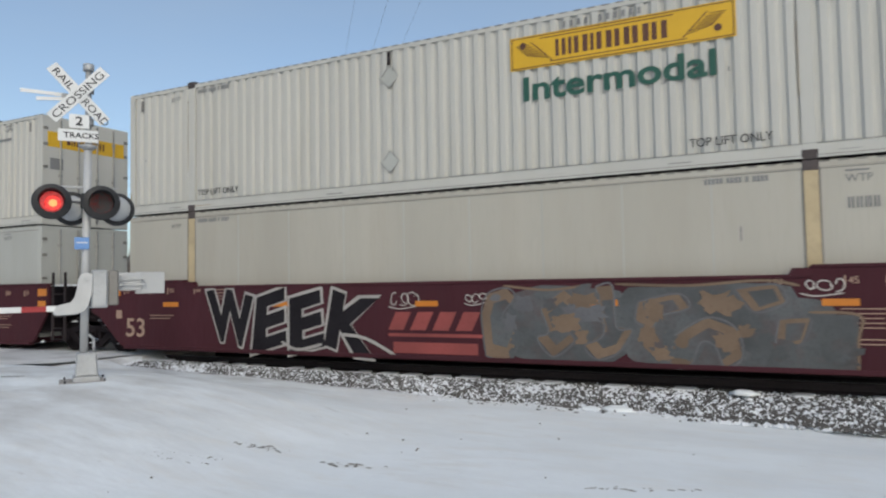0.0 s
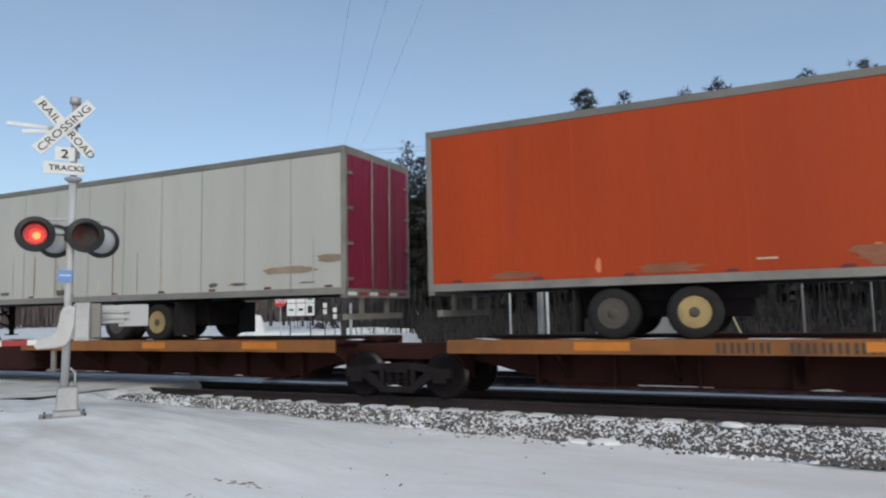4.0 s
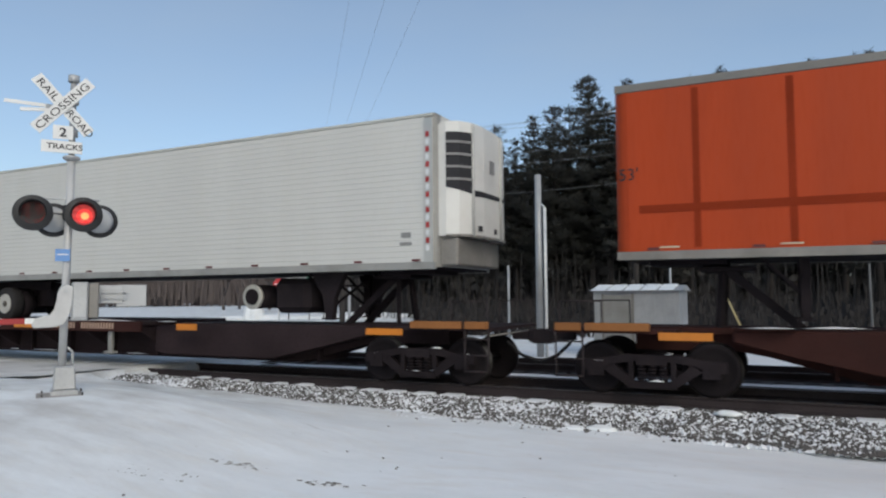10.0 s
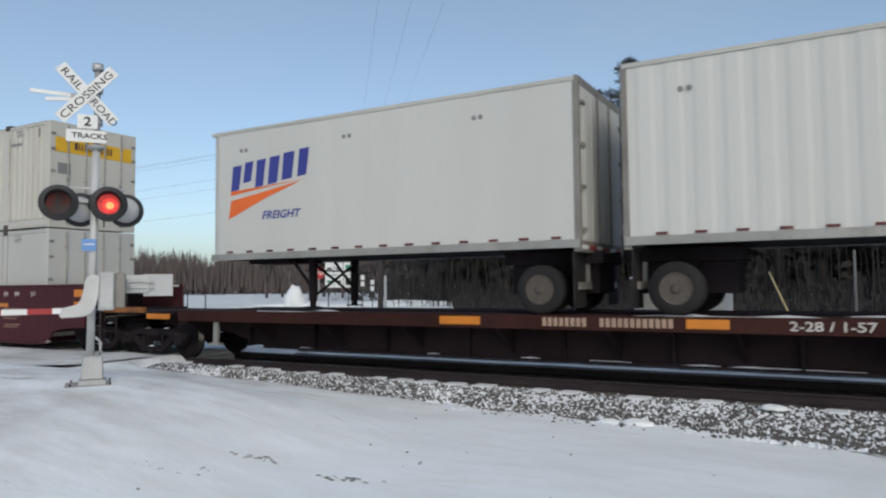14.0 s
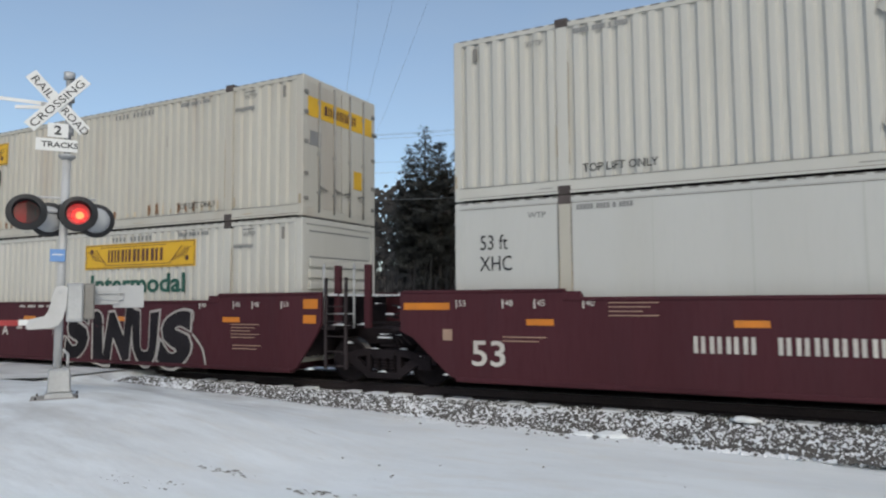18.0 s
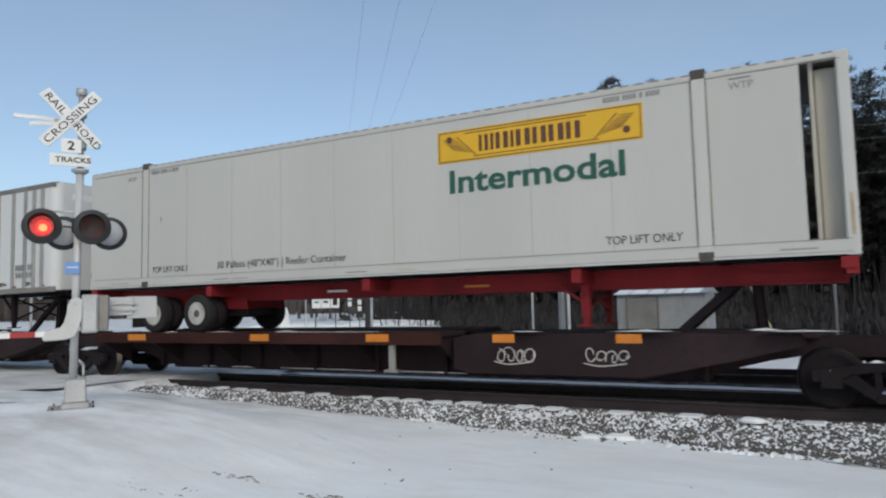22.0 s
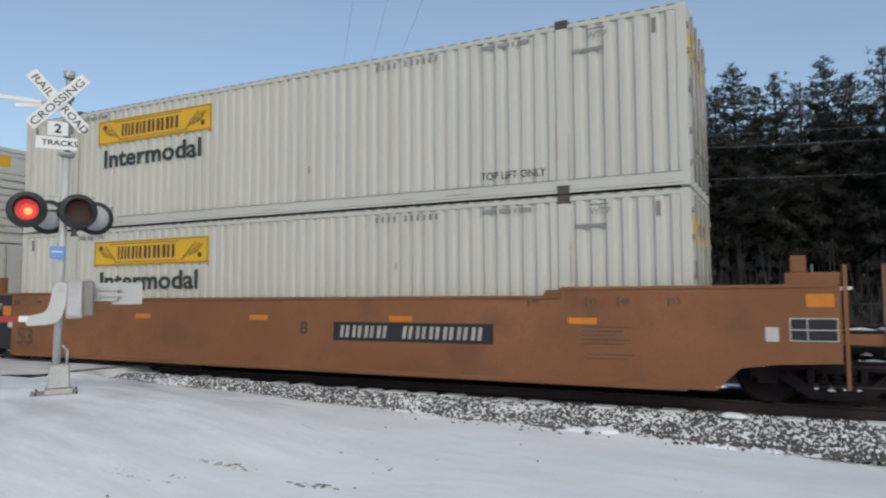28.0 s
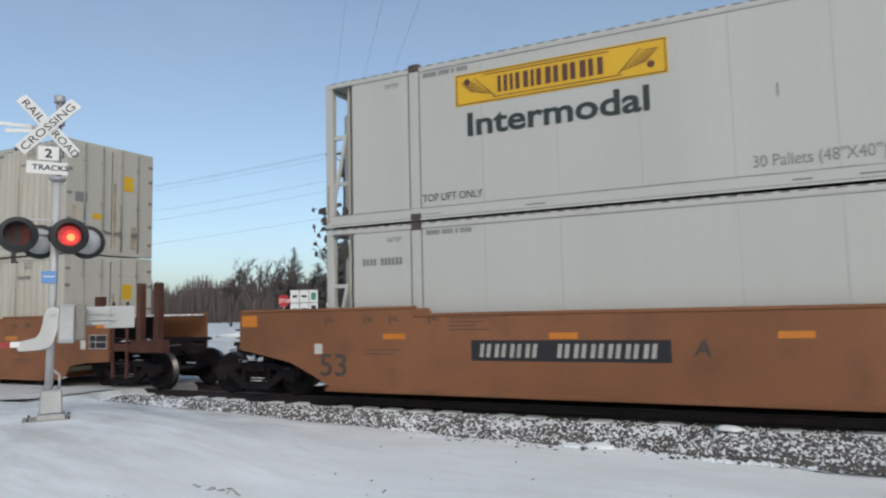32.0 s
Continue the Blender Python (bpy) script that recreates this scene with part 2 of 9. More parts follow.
def snow_mat():
    """Wind-packed snow: pale crust, drawn-out grey and tan patches, small ridges."""
    m = mat("snow", (0.78, 0.81, 0.83), 0.8, vary=0.05, grain=1.5, bump=0.45, fine=14, dirt=0.30, dirt_color=(0.60, 0.585, 0.55), spec=0.2)
    nt = m.node_tree
    nd, ln = nt.nodes, nt.links.new
    bs = nd["Principled BSDF"]
    base = bs.inputs["Base Color"].links[0].from_socket
    co = nd.new("ShaderNodeTexCoord")

    def layer(scale, turn, size, lo, hi, colour, base_in, top):
        mp = nd.new("ShaderNodeMapping")
        mp.inputs["Scale"].default_value, mp.inputs["Rotation"].default_value = scale, (0, 0, radians(turn))
        ln(co.outputs["Object"], mp.inputs["Vector"])
        n = nd.new("ShaderNodeTexNoise")
        n.inputs["Scale"].default_value, n.inputs["Detail"].default_value, n.inputs["Roughness"].default_value = size, 6, 0.62
        ln(mp.outputs["Vector"], n.inputs["Vector"])
        r = nd.new("ShaderNodeMapRange")
        r.inputs["From Min"].default_value, r.inputs["From Max"].default_value, r.inputs["To Max"].default_value = lo, hi, top
        ln(n.outputs["Fac"], r.inputs["Value"])
        x = nd.new("ShaderNodeMix")
        x.data_type = "RGBA"
        x.inputs[7].default_value = (*colour, 1)
        ln(base_in, x.inputs[6])
        ln(r.outputs["Result"], x.inputs[0])
        return x.outputs[2], n.outputs["Fac"]

    col, _ = layer((0.35, 1.0, 1), 30, 0.9, 0.45, 0.75, (0.66, 0.685, 0.70), base, 0.8)
    col, f = layer((0.5, 1.6, 1), 35, 2.2, 0.50, 0.70, (0.72, 0.715, 0.69), col, 0.6)
    col, _ = layer((0.6, 2.2, 1), 30, 3.5, 0.66, 0.74, (0.44, 0.425, 0.40), col, 0.5)
    # Greyer patches blend in more strongly from x -4 to -9.5.
    sep = nd.new("ShaderNodeSeparateXYZ")
    ln(co.outputs["Object"], sep.inputs[0])
    left_ramp = nd.new("ShaderNodeMapRange")
    left_ramp.interpolation_type = "SMOOTHSTEP"
    for sock, v in (("From Min", -4.0), ("From Max", -9.5), ("To Min", 0.0), ("To Max", 0.75)):
        left_ramp.inputs[sock].default_value = v
    ln(sep.outputs["X"], left_ramp.inputs["Value"])
    worn = nd.new("ShaderNodeMix")
    worn.data_type = "RGBA"
    ln(col, worn.inputs[6])
    grey, _ = layer((0.5, 1.3, 1), 20, 1.4, 0.38, 0.66, (0.40, 0.39, 0.375), col, 0.9)
    ln(grey, worn.inputs[7])
    ln(left_ramp.outputs["Result"], worn.inputs[0])
    ln(worn.outputs[2], bs.inputs["Base Color"])
    old = bs.inputs["Normal"].links[0].from_socket
    b = nd.new("ShaderNodeBump")
    b.inputs["Strength"].default_value, b.inputs["Distance"].default_value = 0.28, 0.05
    ln(f, b.inputs["Height"])
    ln(old, b.inputs["Normal"])
    ln(b.outputs["Normal"], bs.inputs["Normal"])
    return m


SNOW = snow_mat()
# Whiter than the other snow: colour raised to offset the train's shade.
SNOW_LIFT = mat("brightened_snow", (0.88, 0.87, 0.86), 0.85, vary=0.04, grain=3, bump=0.5, fine=20, spec=0.1)
ROAD = mat("packed_snow_road", (0.60, 0.60, 0.60), 0.8, vary=0.22, grain=2.5, bump=0.6, fine=10, dirt=0.7, dirt_color=(0.22, 0.21, 0.20))
STONE = mat("ballast_stone", (0.15, 0.142, 0.136), 0.9, vary=0.35, grain=8, own=0.5, spec=0.2)
# Darker copy of the ballast stone: the train's shadow is put into its colour.
STONE_SHADED = mat("ballast_stone_shaded", (0.085, 0.075, 0.075), 0.9, vary=0.35, grain=8, spec=0.1)
STONE_SNOW = mat("ballast_snow", (0.72, 0.74, 0.77), 0.85, vary=0.1, grain=6)
DIRT = mat("ballast_bed", (0.085, 0.078, 0.076), 0.95, vary=0.3, grain=5, bump=0.6, spec=0.1)
TIE = mat("tie_wood", (0.085, 0.073, 0.068), 0.9, vary=0.3, grain=8)
RAIL = mat("rail_steel", (0.040, 0.032, 0.034), 0.75, 0.2, vary=0.3, spec=0.2)
RAILTOP = mat("rail_head", (0.12, 0.115, 0.115), 0.45, 0.8, vary=0.1)
CASTING = mat("corner_casting_steel", (0.085, 0.072, 0.070), 0.8, 0.2, vary=0.3, grain=10, dirt=0.4, spec=0.2)
WHITE = mat("container_white", (0.465, 0.458, 0.425), 0.6, vary=0.05, grain=4, streak=True, dirt=0.24, dirt_color=(0.35, 0.32, 0.25), spec=0.3)
WHITE_OLD = mat("container_white_rusty", (0.44, 0.425, 0.38), 0.65, vary=0.08, grain=4, streak=True, dirt=0.30, dirt_color=(0.40, 0.34, 0.26), rust=0.12, spec=0.3)
CREAM = mat("container_cream", (0.40, 0.38, 0.33), 0.65, vary=0.08, grain=4, streak=True, dirt=0.25, dirt_color=(0.33, 0.28, 0.22), spec=0.3)
TR_WHITE = mat("trailer_white", (0.44, 0.442, 0.426), 0.5, vary=0.05, grain=3, streak=True, dirt=0.18, dirt_color=(0.36, 0.34, 0.29), spec=0.3)
SEAM_GREY = mat("panel_seam_grey", (0.325, 0.33, 0.31), 0.65, vary=0.2, grain=6, streak=True, dirt=0.4, dirt_color=(0.22, 0.20, 0.17), spec=0.2)
TR_PALE = mat("trailer_pale_white", (0.505, 0.508, 0.492), 0.5, vary=0.05, grain=3, streak=True, dirt=0.18, dirt_color=(0.42, 0.40, 0.35), spec=0.3)
TR_BRIGHT = mat("trailer_bright_white", (0.53, 0.545, 0.555), 0.45, vary=0.05, grain=2.5, streak=True, dirt=0.18, dirt_color=(0.46, 0.46, 0.45), spec=0.3)
TR_GREY = mat("trailer_offwhite", (0.405, 0.41, 0.385), 0.6, vary=0.08, grain=3, streak=True, dirt=0.35, dirt_color=(0.30, 0.28, 0.23), spec=0.3)
ORANGE = mat("trailer_orange", (0.35, 0.043, 0.007), 0.6, vary=0.16, grain=3, streak=True, dirt=0.3, dirt_color=(0.22, 0.035, 0.015), spec=0.25)
BLUE = mat("trailer_blue", (0.075, 0.205, 0.345), 0.55, vary=0.12, grain=3, streak=True, dirt=0.2, dirt_color=(0.13, 0.20, 0.28))
PURPLE = mat("door_maroon", (0.20, 0.012, 0.045), 0.5, vary=0.15, grain=3, streak=True, dirt=0.25)
ALU = mat("aluminium_rail", (0.30, 0.295, 0.28), 0.5, 0.3, vary=0.15, dirt=0.35)
POLISH = mat("polished_aluminium", (0.50, 0.49, 0.46), 0.38, 0.7, vary=0.08, bump=0.02)
GREYRAIL = mat("grimy_bottom_rail", (0.20, 0.19, 0.175), 0.65, 0.1, vary=0.2, dirt=0.4)
TYRE = mat("tyre_rubber", (0.021, 0.020, 0.021), 0.9, vary=0.3, dirt=0.4, dirt_color=(0.05, 0.045, 0.042), spec=0.2)
RIM = mat("wheel_rim_white", (0.42, 0.41, 0.38), 0.5, 0.1, vary=0.2, dirt=0.6, dirt_color=(0.10, 0.09, 0.08), spec=0.3)
RIM_DARK = mat("wheel_rim_dirty", (0.085, 0.075, 0.066), 0.7, 0.2, vary=0.3, dirt=0.5, spec=0.2)
RIM_YELLOW = mat("wheel_rim_yellowed", (0.34, 0.25, 0.11), 0.6, 0.1, vary=0.25, dirt=0.6, spec=0.3)
FRAME = mat("underframe_black", (0.020, 0.0165, 0.019), 0.9, vary=0.35, dirt=0.4, dirt_color=(0.034, 0.026, 0.027), spec=0.06)
FRAME_RED = mat("chassis_red", (0.19, 0.014, 0.018), 0.65, vary=0.25, dirt=0.35, dirt_color=(0.05, 0.02, 0.02), spec=0.2)
MAROON = mat("car_maroon", (0.060, 0.0195, 0.0255), 0.75, vary=0.18, grain=4, streak=True, dirt=0.35, dirt_color=(0.046, 0.024, 0.030), spec=0.12)
TTX = mat("car_yellow_brown", (0.208, 0.095, 0.050), 0.75, vary=0.2, grain=2.5, dirt=0.7, dirt_color=(0.115, 0.062, 0.043), spec=0.15)
SPINE = mat("spine_brown", (0.028, 0.0195, 0.022), 0.9, vary=0.3, grain=4, dirt=0.4, dirt_color=(0.026, 0.021, 0.021), spec=0.1)
SPINE_RUST = mat("spine_rust_brown", (0.040, 0.0165, 0.0145), 0.9, vary=0.3, grain=4, dirt=0.4, dirt_color=(0.022, 0.015, 0.014), spec=0.1)
SILL = mat("sill_yellow_brown", (0.24, 0.10, 0.034), 0.7, vary=0.22, grain=2.4, dirt=0.8, dirt_color=(0.07, 0.035, 0.024), spec=0.2)
REFLECT = mat("reflector_amber", (0.52, 0.17, 0.010), 0.45, vary=0.12, grain=10, dirt=0.3, dirt_color=(0.2, 0.08, 0.03))
WHEEL = mat("rail_wheel", (0.017, 0.0145, 0.0165), 0.8, 0.1, vary=0.3, dirt=0.4, dirt_color=(0.022, 0.018, 0.018), spec=0.06)
TREAD = mat("wheel_tread", (0.10, 0.095, 0.09), 0.35, 0.9, vary=0.15)
YELLOW = mat("banner_yellow", (0.61, 0.36, 0.015), 0.5, vary=0.10, grain=5)
BANNER_DK = mat("banner_brown", (0.09, 0.035, 0.02), 0.6, vary=0.1)
INK = mat("lettering_black", (0.030, 0.030, 0.034), 0.7, vary=0.1, spec=0.15)
STAIN = mat("seam_rust", (0.36, 0.30, 0.215), 0.85, vary=0.35, grain=14)
INK_GREY = mat("lettering_faded", (0.20, 0.20, 0.20), 0.65, vary=0.15)
GREEN = mat("lettering_green", (0.012, 0.075, 0.052), 0.55, vary=0.1)
GREEN_DK = mat("lettering_dark_green", (0.022, 0.033, 0.030), 0.6, vary=0.12, grain=6)
GREEN_LT = mat("lettering_light_green", (0.06, 0.25, 0.12), 0.55, vary=0.1)
PAINT_W = mat("stencil_white", (0.50, 0.48, 0.45), 0.7, vary=0.15, dirt=0.3, dirt_color=(0.22, 0.14, 0.12), spec=0.2)
PAINT_TAN = mat("stencil_tan", (0.34, 0.23, 0.17), 0.65, vary=0.2, dirt=0.3, dirt_color=(0.2, 0.1, 0.08))
PAINT_BK = mat("stencil_black", (0.05, 0.038, 0.032), 0.7, vary=0.2)
BLUE_INK = mat("logo_blue", (0.03, 0.04, 0.24), 0.5, vary=0.06)
ORANGE_INK = mat("logo_orange", (0.70, 0.13, 0.02), 0.5, vary=0.06)
RED_INK = mat("marker_red", (0.30, 0.018, 0.02), 0.5, vary=0.15)
MARK_DK = mat("marker_dark_red", (0.10, 0.02, 0.022), 0.6, vary=0.2)
TOPRAIL = mat("weathered_top_rail", (0.16, 0.155, 0.145), 0.6, 0.15, vary=0.2, dirt=0.3)
SILVER = mat("signal_silver", (0.48, 0.485, 0.49), 0.5, 0.15, vary=0.12, grain=6, dirt=0.15)
GALV = mat("galvanised_steel", (0.40, 0.41, 0.42), 0.55, 0.4, vary=0.18, grain=8)
SIGN_W = mat("sign_white", (0.66, 0.67, 0.67), 0.5, vary=0.05)
LAMP_BK = mat("signal_black", (0.018, 0.018, 0.02), 0.55, vary=0.2)
PLACARD = mat("placard_faded", (0.44, 0.43, 0.40), 0.5, 0.2, vary=0.15, dirt=0.3, dirt_color=(0.28, 0.27, 0.25))
BARK = mat("pine_bark", (0.045, 0.038, 0.036), 0.95, vary=0.3, bump=0.6, fine=20)
NEEDLE = mat("pine_needles", (0.105, 0.106, 0.099), 0.85, vary=0.2, grain=1.2, bump=0, own=0.2, spec=0.1)
nt = NEEDLE.node_tree                      # thin needles let some light through
thin, both = nt.nodes.new("ShaderNodeBsdfTranslucent"), nt.nodes.new("ShaderNodeMixShader")
both.inputs[0].default_value = 0.45
pb = nt.nodes["Principled BSDF"]
nt.links.new(pb.inputs["Base Color"].links[0].from_socket, thin.inputs["Color"])
nt.links.new(pb.outputs[0], both.inputs[1])
nt.links.new(thin.outputs[0], both.inputs[2])
nt.links.new(both.outputs[0], nt.nodes["Material Output"].inputs["Surface"])
TWIG = mat("bare_twigs", (0.125, 0.103, 0.098), 0.95, vary=0.3, grain=1.0, bump=0, own=0.3)
POLE = mat("weathered_pole", (0.06, 0.052, 0.048), 0.9, vary=0.25, grain=8, streak=True)
WIRE = mat("wire_grey", (0.24, 0.25, 0.27), 0.6, vary=0.1)

# ---- ground, track and road ----
def ground_z(x, y):
    """Height of the snow: level by the track, a rise round the signal mast and the road, a low bank beyond the tracks."""
    edge = float(np.interp(x, [-14, -11, -9, -6, -2, 1], [-0.03, -0.13, -0.19, -0.30, -0.34, -0.40]))
    k = min(max((-x - 4.0) / 5.0, 0), 1)
    k = k * k * (3 - 2 * k)
    mound = -0.33 + 0.60 * k * min(max((y - 1.0) / 5.0, 0.25), 1)
    w = min(max((y - 7.0) / 2.7, 0), 1)
    z = mound + (edge - mound) * w * w * (3 - 2 * w)
    if x < -13.0 and y > 8.6:
        return 0.02 if y < 19 else 0.02 + 0.3 * min((y - 19) / 20, 1)
    if 10.05 < y < 20:
        z = -0.45
    if y >= 20:
        z = -0.25 + 0.4 * min((y - 20) / 12, 1)
    return z


def make_ground():
    xs = sorted(set([round(v, 3) for v in np.concatenate([np.arange(-40, 14, 0.45), np.arange(-12.9, -11.9, 0.2), np.arange(-400, -40, 30), np.arange(14, 400, 25), [-2500, -1200, 1200, 2500]])]))
    ys = sorted(set([round(v, 3) for v in np.concatenate([np.arange(-12, 30, 0.45), np.arange(9.2, 10.2, 0.1), np.arange(30, 90, 3), np.arange(90, 400, 30), [-2500, -1200, -400, -100, -40, 1200, 2500]])]))
    verts, faces = [], []
    for y in ys:
        for x in xs:
            z = ground_z(x, y)
            if abs(x) < 60 and -20 < y < 60:
                z += 0.030 * noise.noise(Vector((x * 0.55, y * 0.9, 0.3))) + 0.012 * noise.noise(Vector((x * 2.3, y * 2.6, 5)))
            verts.append((x, y, z))
    n = len(xs)
    for j in range(len(ys) - 1):
        for i in range(n - 1):
            a = j * n + i
            faces.append((a, a + 1, a + n + 1, a + n))
    me = bpy.data.meshes.new("ground")
    me.from_pydata(verts, [], faces)
    me.polygons.foreach_set("use_smooth", [True] * len(faces))
    me.materials.append(SNOW)
    return tagged(new("ground", me), "wind-packed snow over the verge and field", "ground", kind="structure")


make_ground()


def grit():
    """Frozen clods and scraps lying on the snow of the forecourt."""
    rnd = random.Random(11)
    bm = bmesh.new()
    spots = ((-6.05, 4.86, 0.35), (-5.75, 5.15, 0.3), (-5.5, 5.78, 0.35), (-4.35, 5.86, 0.3), (-7.7, 4.8, 0.25), (-10.8, 6.3, 0.3), (-3.0, 5.2, 0.5), (-1.5, 6.2, 0.5), (-4.0, 4.6, 0.4))
    for cx, cy, spread in spots:
        for k in range(26):
            d = rnd.gauss(0, spread * 0.55)
            x, y = cx + d, cy + 0.3 * d + rnd.gauss(0, 0.035)
            r = rnd.uniform(0.004, 0.012)
            slab(bm, x, y, ground_z(x, y) + 0.001, r * rnd.uniform(2, 7), r * rnd.uniform(1, 2.2), r * 0.5)
    for k in range(40):
        x, y = rnd.uniform(-10, 2), rnd.uniform(2, 9.3)
        r = rnd.choice((0.006, 0.009, 0.012))
        slab(bm, x, y, ground_z(x, y) + 0.003, r * 2, r * 1.5, r)
    part("grit", bm, mat("frozen_grit", (0.20, 0.19, 0.175), 0.9, vary=0.3), None)
    tagged(scene.collection.objects[-1], "dark frozen grit scattered on the snow", "grit", kind="stuff")


def make_track(yc, near):
    n0 = -70.0
    tr = thing("railway_track", "steel rails on snow-dusted wooden ties", "track", kind="structure")
    for s in (-1, 1):
        bm = bmesh.new()
        y = yc + s * 0.7525
        prism_x(bm, [(y - 0.07, -0.17), (y + 0.07, -0.17), (y + 0.07, -0.155), (y + 0.012, -0.13), (y + 0.012, -0.04), (y + 0.036, -0.03), (y + 0.036, -0.002), (y - 0.036, -0.002),
                     (y - 0.036, -0.03), (y - 0.012, -0.04), (y - 0.012, -0.13), (y - 0.07, -0.155)], -600, 400)
        part("rail", bm, RAIL, tr)
        boxes("rail_head", [(-600, 400, y - 0.030, y + 0.030, -0.003, 0.0)], RAILTOP, tr)
    rnd = random.Random(5 if near else 6)
    bm = bmesh.new()
    for k in range(170):
        x = n0 + k * 0.54
        if -40 < x < 16 and near:
            continue
        box(bm, x - 0.11, x + 0.11, yc - 1.3, yc + 1.3, -0.34, -0.175)
    part("tie_row", bm, TIE, tr)
    if near:
        tb = bmesh.new()
        box(tb, -0.115, 0.115, -1.3, 1.3, -0.17, 0)
        bmesh.ops.bevel(tb, geom=list(tb.edges), offset=0.012, segments=1, affect="EDGES")
        me = bpy.data.meshes.new("tie")
        tb.to_mesh(me)
        tb.free()
        me.materials.append(TIE)
        for k in range(104):
            x = -40 + k * 0.54
            share("tie", me, tr, pose(x + rnd.uniform(-0.03, 0.03), yc + rnd.uniform(-0.05, 0.05), -0.175 + rnd.uniform(-0.012, 0.01), 0, 0, rnd.uniform(-1.5, 1.5)))
    return tr


TRACK_Y = 12.33
make_track(TRACK_Y, True)
make_track(TRACK_Y + 4.3, False)


def ballast():
    """Broken stone on both beds: a dark bed, loose stones and snow caught between them."""
    rnd = random.Random(3)
    verts, faces = [], []

    def rise(x):
        return float(np.interp(x, [-14, -11, -6, -2], [0.24, 0.16, 0.04, 0.0]))

    rows = [(9.7, -0.46), (10.1, -0.34), (10.6, -0.26), (10.95, -0.20), (11.3, -0.20), (12.33, -0.205), (13.4, -0.20), (13.8, -0.24), (14.5, -0.36), (15.2, -0.24), (15.6, -0.205), (17.7, -0.20), (18.2, -0.26), (19.2, -0.45)]
    xs = [-14.5, -13.6, -13.2, -12.4, -11.9] + [(-11.5 + k * 0.5) for k in range(60)] + [24, 60, 400]
    for x in xs:
        for y, z in rows:
            zz = z + (0.03 * noise.noise(Vector((x * 1.7, y * 3, 2))) if y < 11.2 else 0) + (rise(x) * min(max((11.4 - y) / 0.8, 0), 1))
            verts.append((x, y, zz - (0.5 if x < -13.5 else 0)))
    m = len(rows)
    for i in range(len(xs) - 1):
        for j in range(m - 1):
            a = i * m + j
            faces.append((a, a + m, a + m + 1, a + 1))
    me = bpy.data.meshes.new("ballast_bed")
    me.from_pydata(verts, [], faces)
    me.materials.append(DIRT)
    tagged(new("ballast_bed", me), "dark crushed-stone bed under the rails", "ballast", kind="structure")

    def stones(name, material, count, region, size, label):
        v, f = [], []
        for k in range(count):
            x, y, z = region(rnd)
            r = size * rnd.uniform(0.55, 1.25)
            yaw = rnd.uniform(0, 6.28)
            c, s = math.cos(yaw), math.sin(yaw)
            b = len(v)
            for dx, dy, dz in ((1, 0, 0), (0, 1, 0), (-1, 0, 0), (0, -1, 0), (0, 0, 1), (0, 0, -1)):
                j = rnd.uniform(0.6, 1.25)
                px, py = dx * r * j * 1.3 + (dz != 0) * rnd.uniform(-.4, .4) * r, dy * r * j
                v.append((x + px * c - py * s, y + px * s + py * c, z + dz * r * 0.75 * j))
            for q in ((0, 1, 4), (1, 2, 4), (2, 3, 4), (3, 0, 4), (1, 0, 5), (2, 1, 5), (3, 2, 5), (0, 3, 5)):
                f.append(tuple(b + i for i in q))
        me = bpy.data.meshes.new(name)
        me.from_pydata(v, [], f)
        me.materials.append(material)
        return tagged(new(name, me), label, "ballast", kind="stuff")

    def bed_z(y):
        return float(np.interp(y, [r[0] for r in rows], [r[1] for r in rows]))

    def near_edge(r):
        while True:
            x = r.uniform(-13.0, 3.0)
            y = 9.55 + abs(r.gauss(0, 0.55)) if r.random() < 0.35 else r.uniform(9.9, 11.5)
            edge = 10.02 + 0.30 * noise.noise(Vector((x * 0.8, 1, 7))) - 0.30 * min(max((x + 3) / 3, 0), 1)
            if y < edge and r.random() < 0.93:
                continue
            if noise.noise(Vector((x * 1.1, y * 1.8, 3))) > 0.32 and r.random() < 0.7:
                continue
            return x, y, max(bed_z(y), -0.36) + 0.02 + rise(x) * min(max((11.4 - y) / 0.8, 0), 1)

    def near_snow(r):
        x, y = r.uniform(-13.2, 3.0), r.uniform(9.7, 11.4)
        return x, y, max(bed_z(y), -0.37) + 0.007 + rise(x) * min(max((11.4 - y) / 0.8, 0), 1)

    def between(r):
        x = r.uniform(-24, 6)
        y = r.uniform(11.7, 13.6)
        return x, y, bed_z(y) + 0.01

    stones("ballast_stones", STONE, 14000, near_edge, 0.031, "grey crushed stones half buried in snow")
    stones("snow_crumbs", STONE_SNOW, 16500, near_snow, 0.042, "snow caught between the crushed stones")
    stones("ballast_stones", STONE_SHADED, 4000, between, 0.036, "crushed stones between the rails, train shade in their colour")

    # drifts: strips of snow along the rails and in the trough between the tracks
    def strip(name, y0, y1, z, label, x0=-60, x1=24, wob=0.06):
        bm = bmesh.new()
        n = 170
        a, b = [], []
        for k in range(n + 1):
            x = x0 + (x1 - x0) * k / n
            w = wob * noise.noise(Vector((x * 0.9, y0, 4)))
            w2 = wob * noise.noise(Vector((x * 1.3, y1, 9)))
            a.append((bm.verts.new((x, y0 + w, z - 0.03)), bm.verts.new((x, y0 + w + 0.05, z)), bm.verts.new((x, y1 + w2 - 0.05, z + 0.01)), bm.verts.new((x, y1 + w2, z - 0.03))))
        for i in range(n):
            for j in range(3):
                fc = bm.faces.new((a[i][j], a[i + 1][j], a[i + 1][j + 1], a[i][j + 1]))
                fc.smooth = True
        part(name, bm, SNOW_LIFT, None)
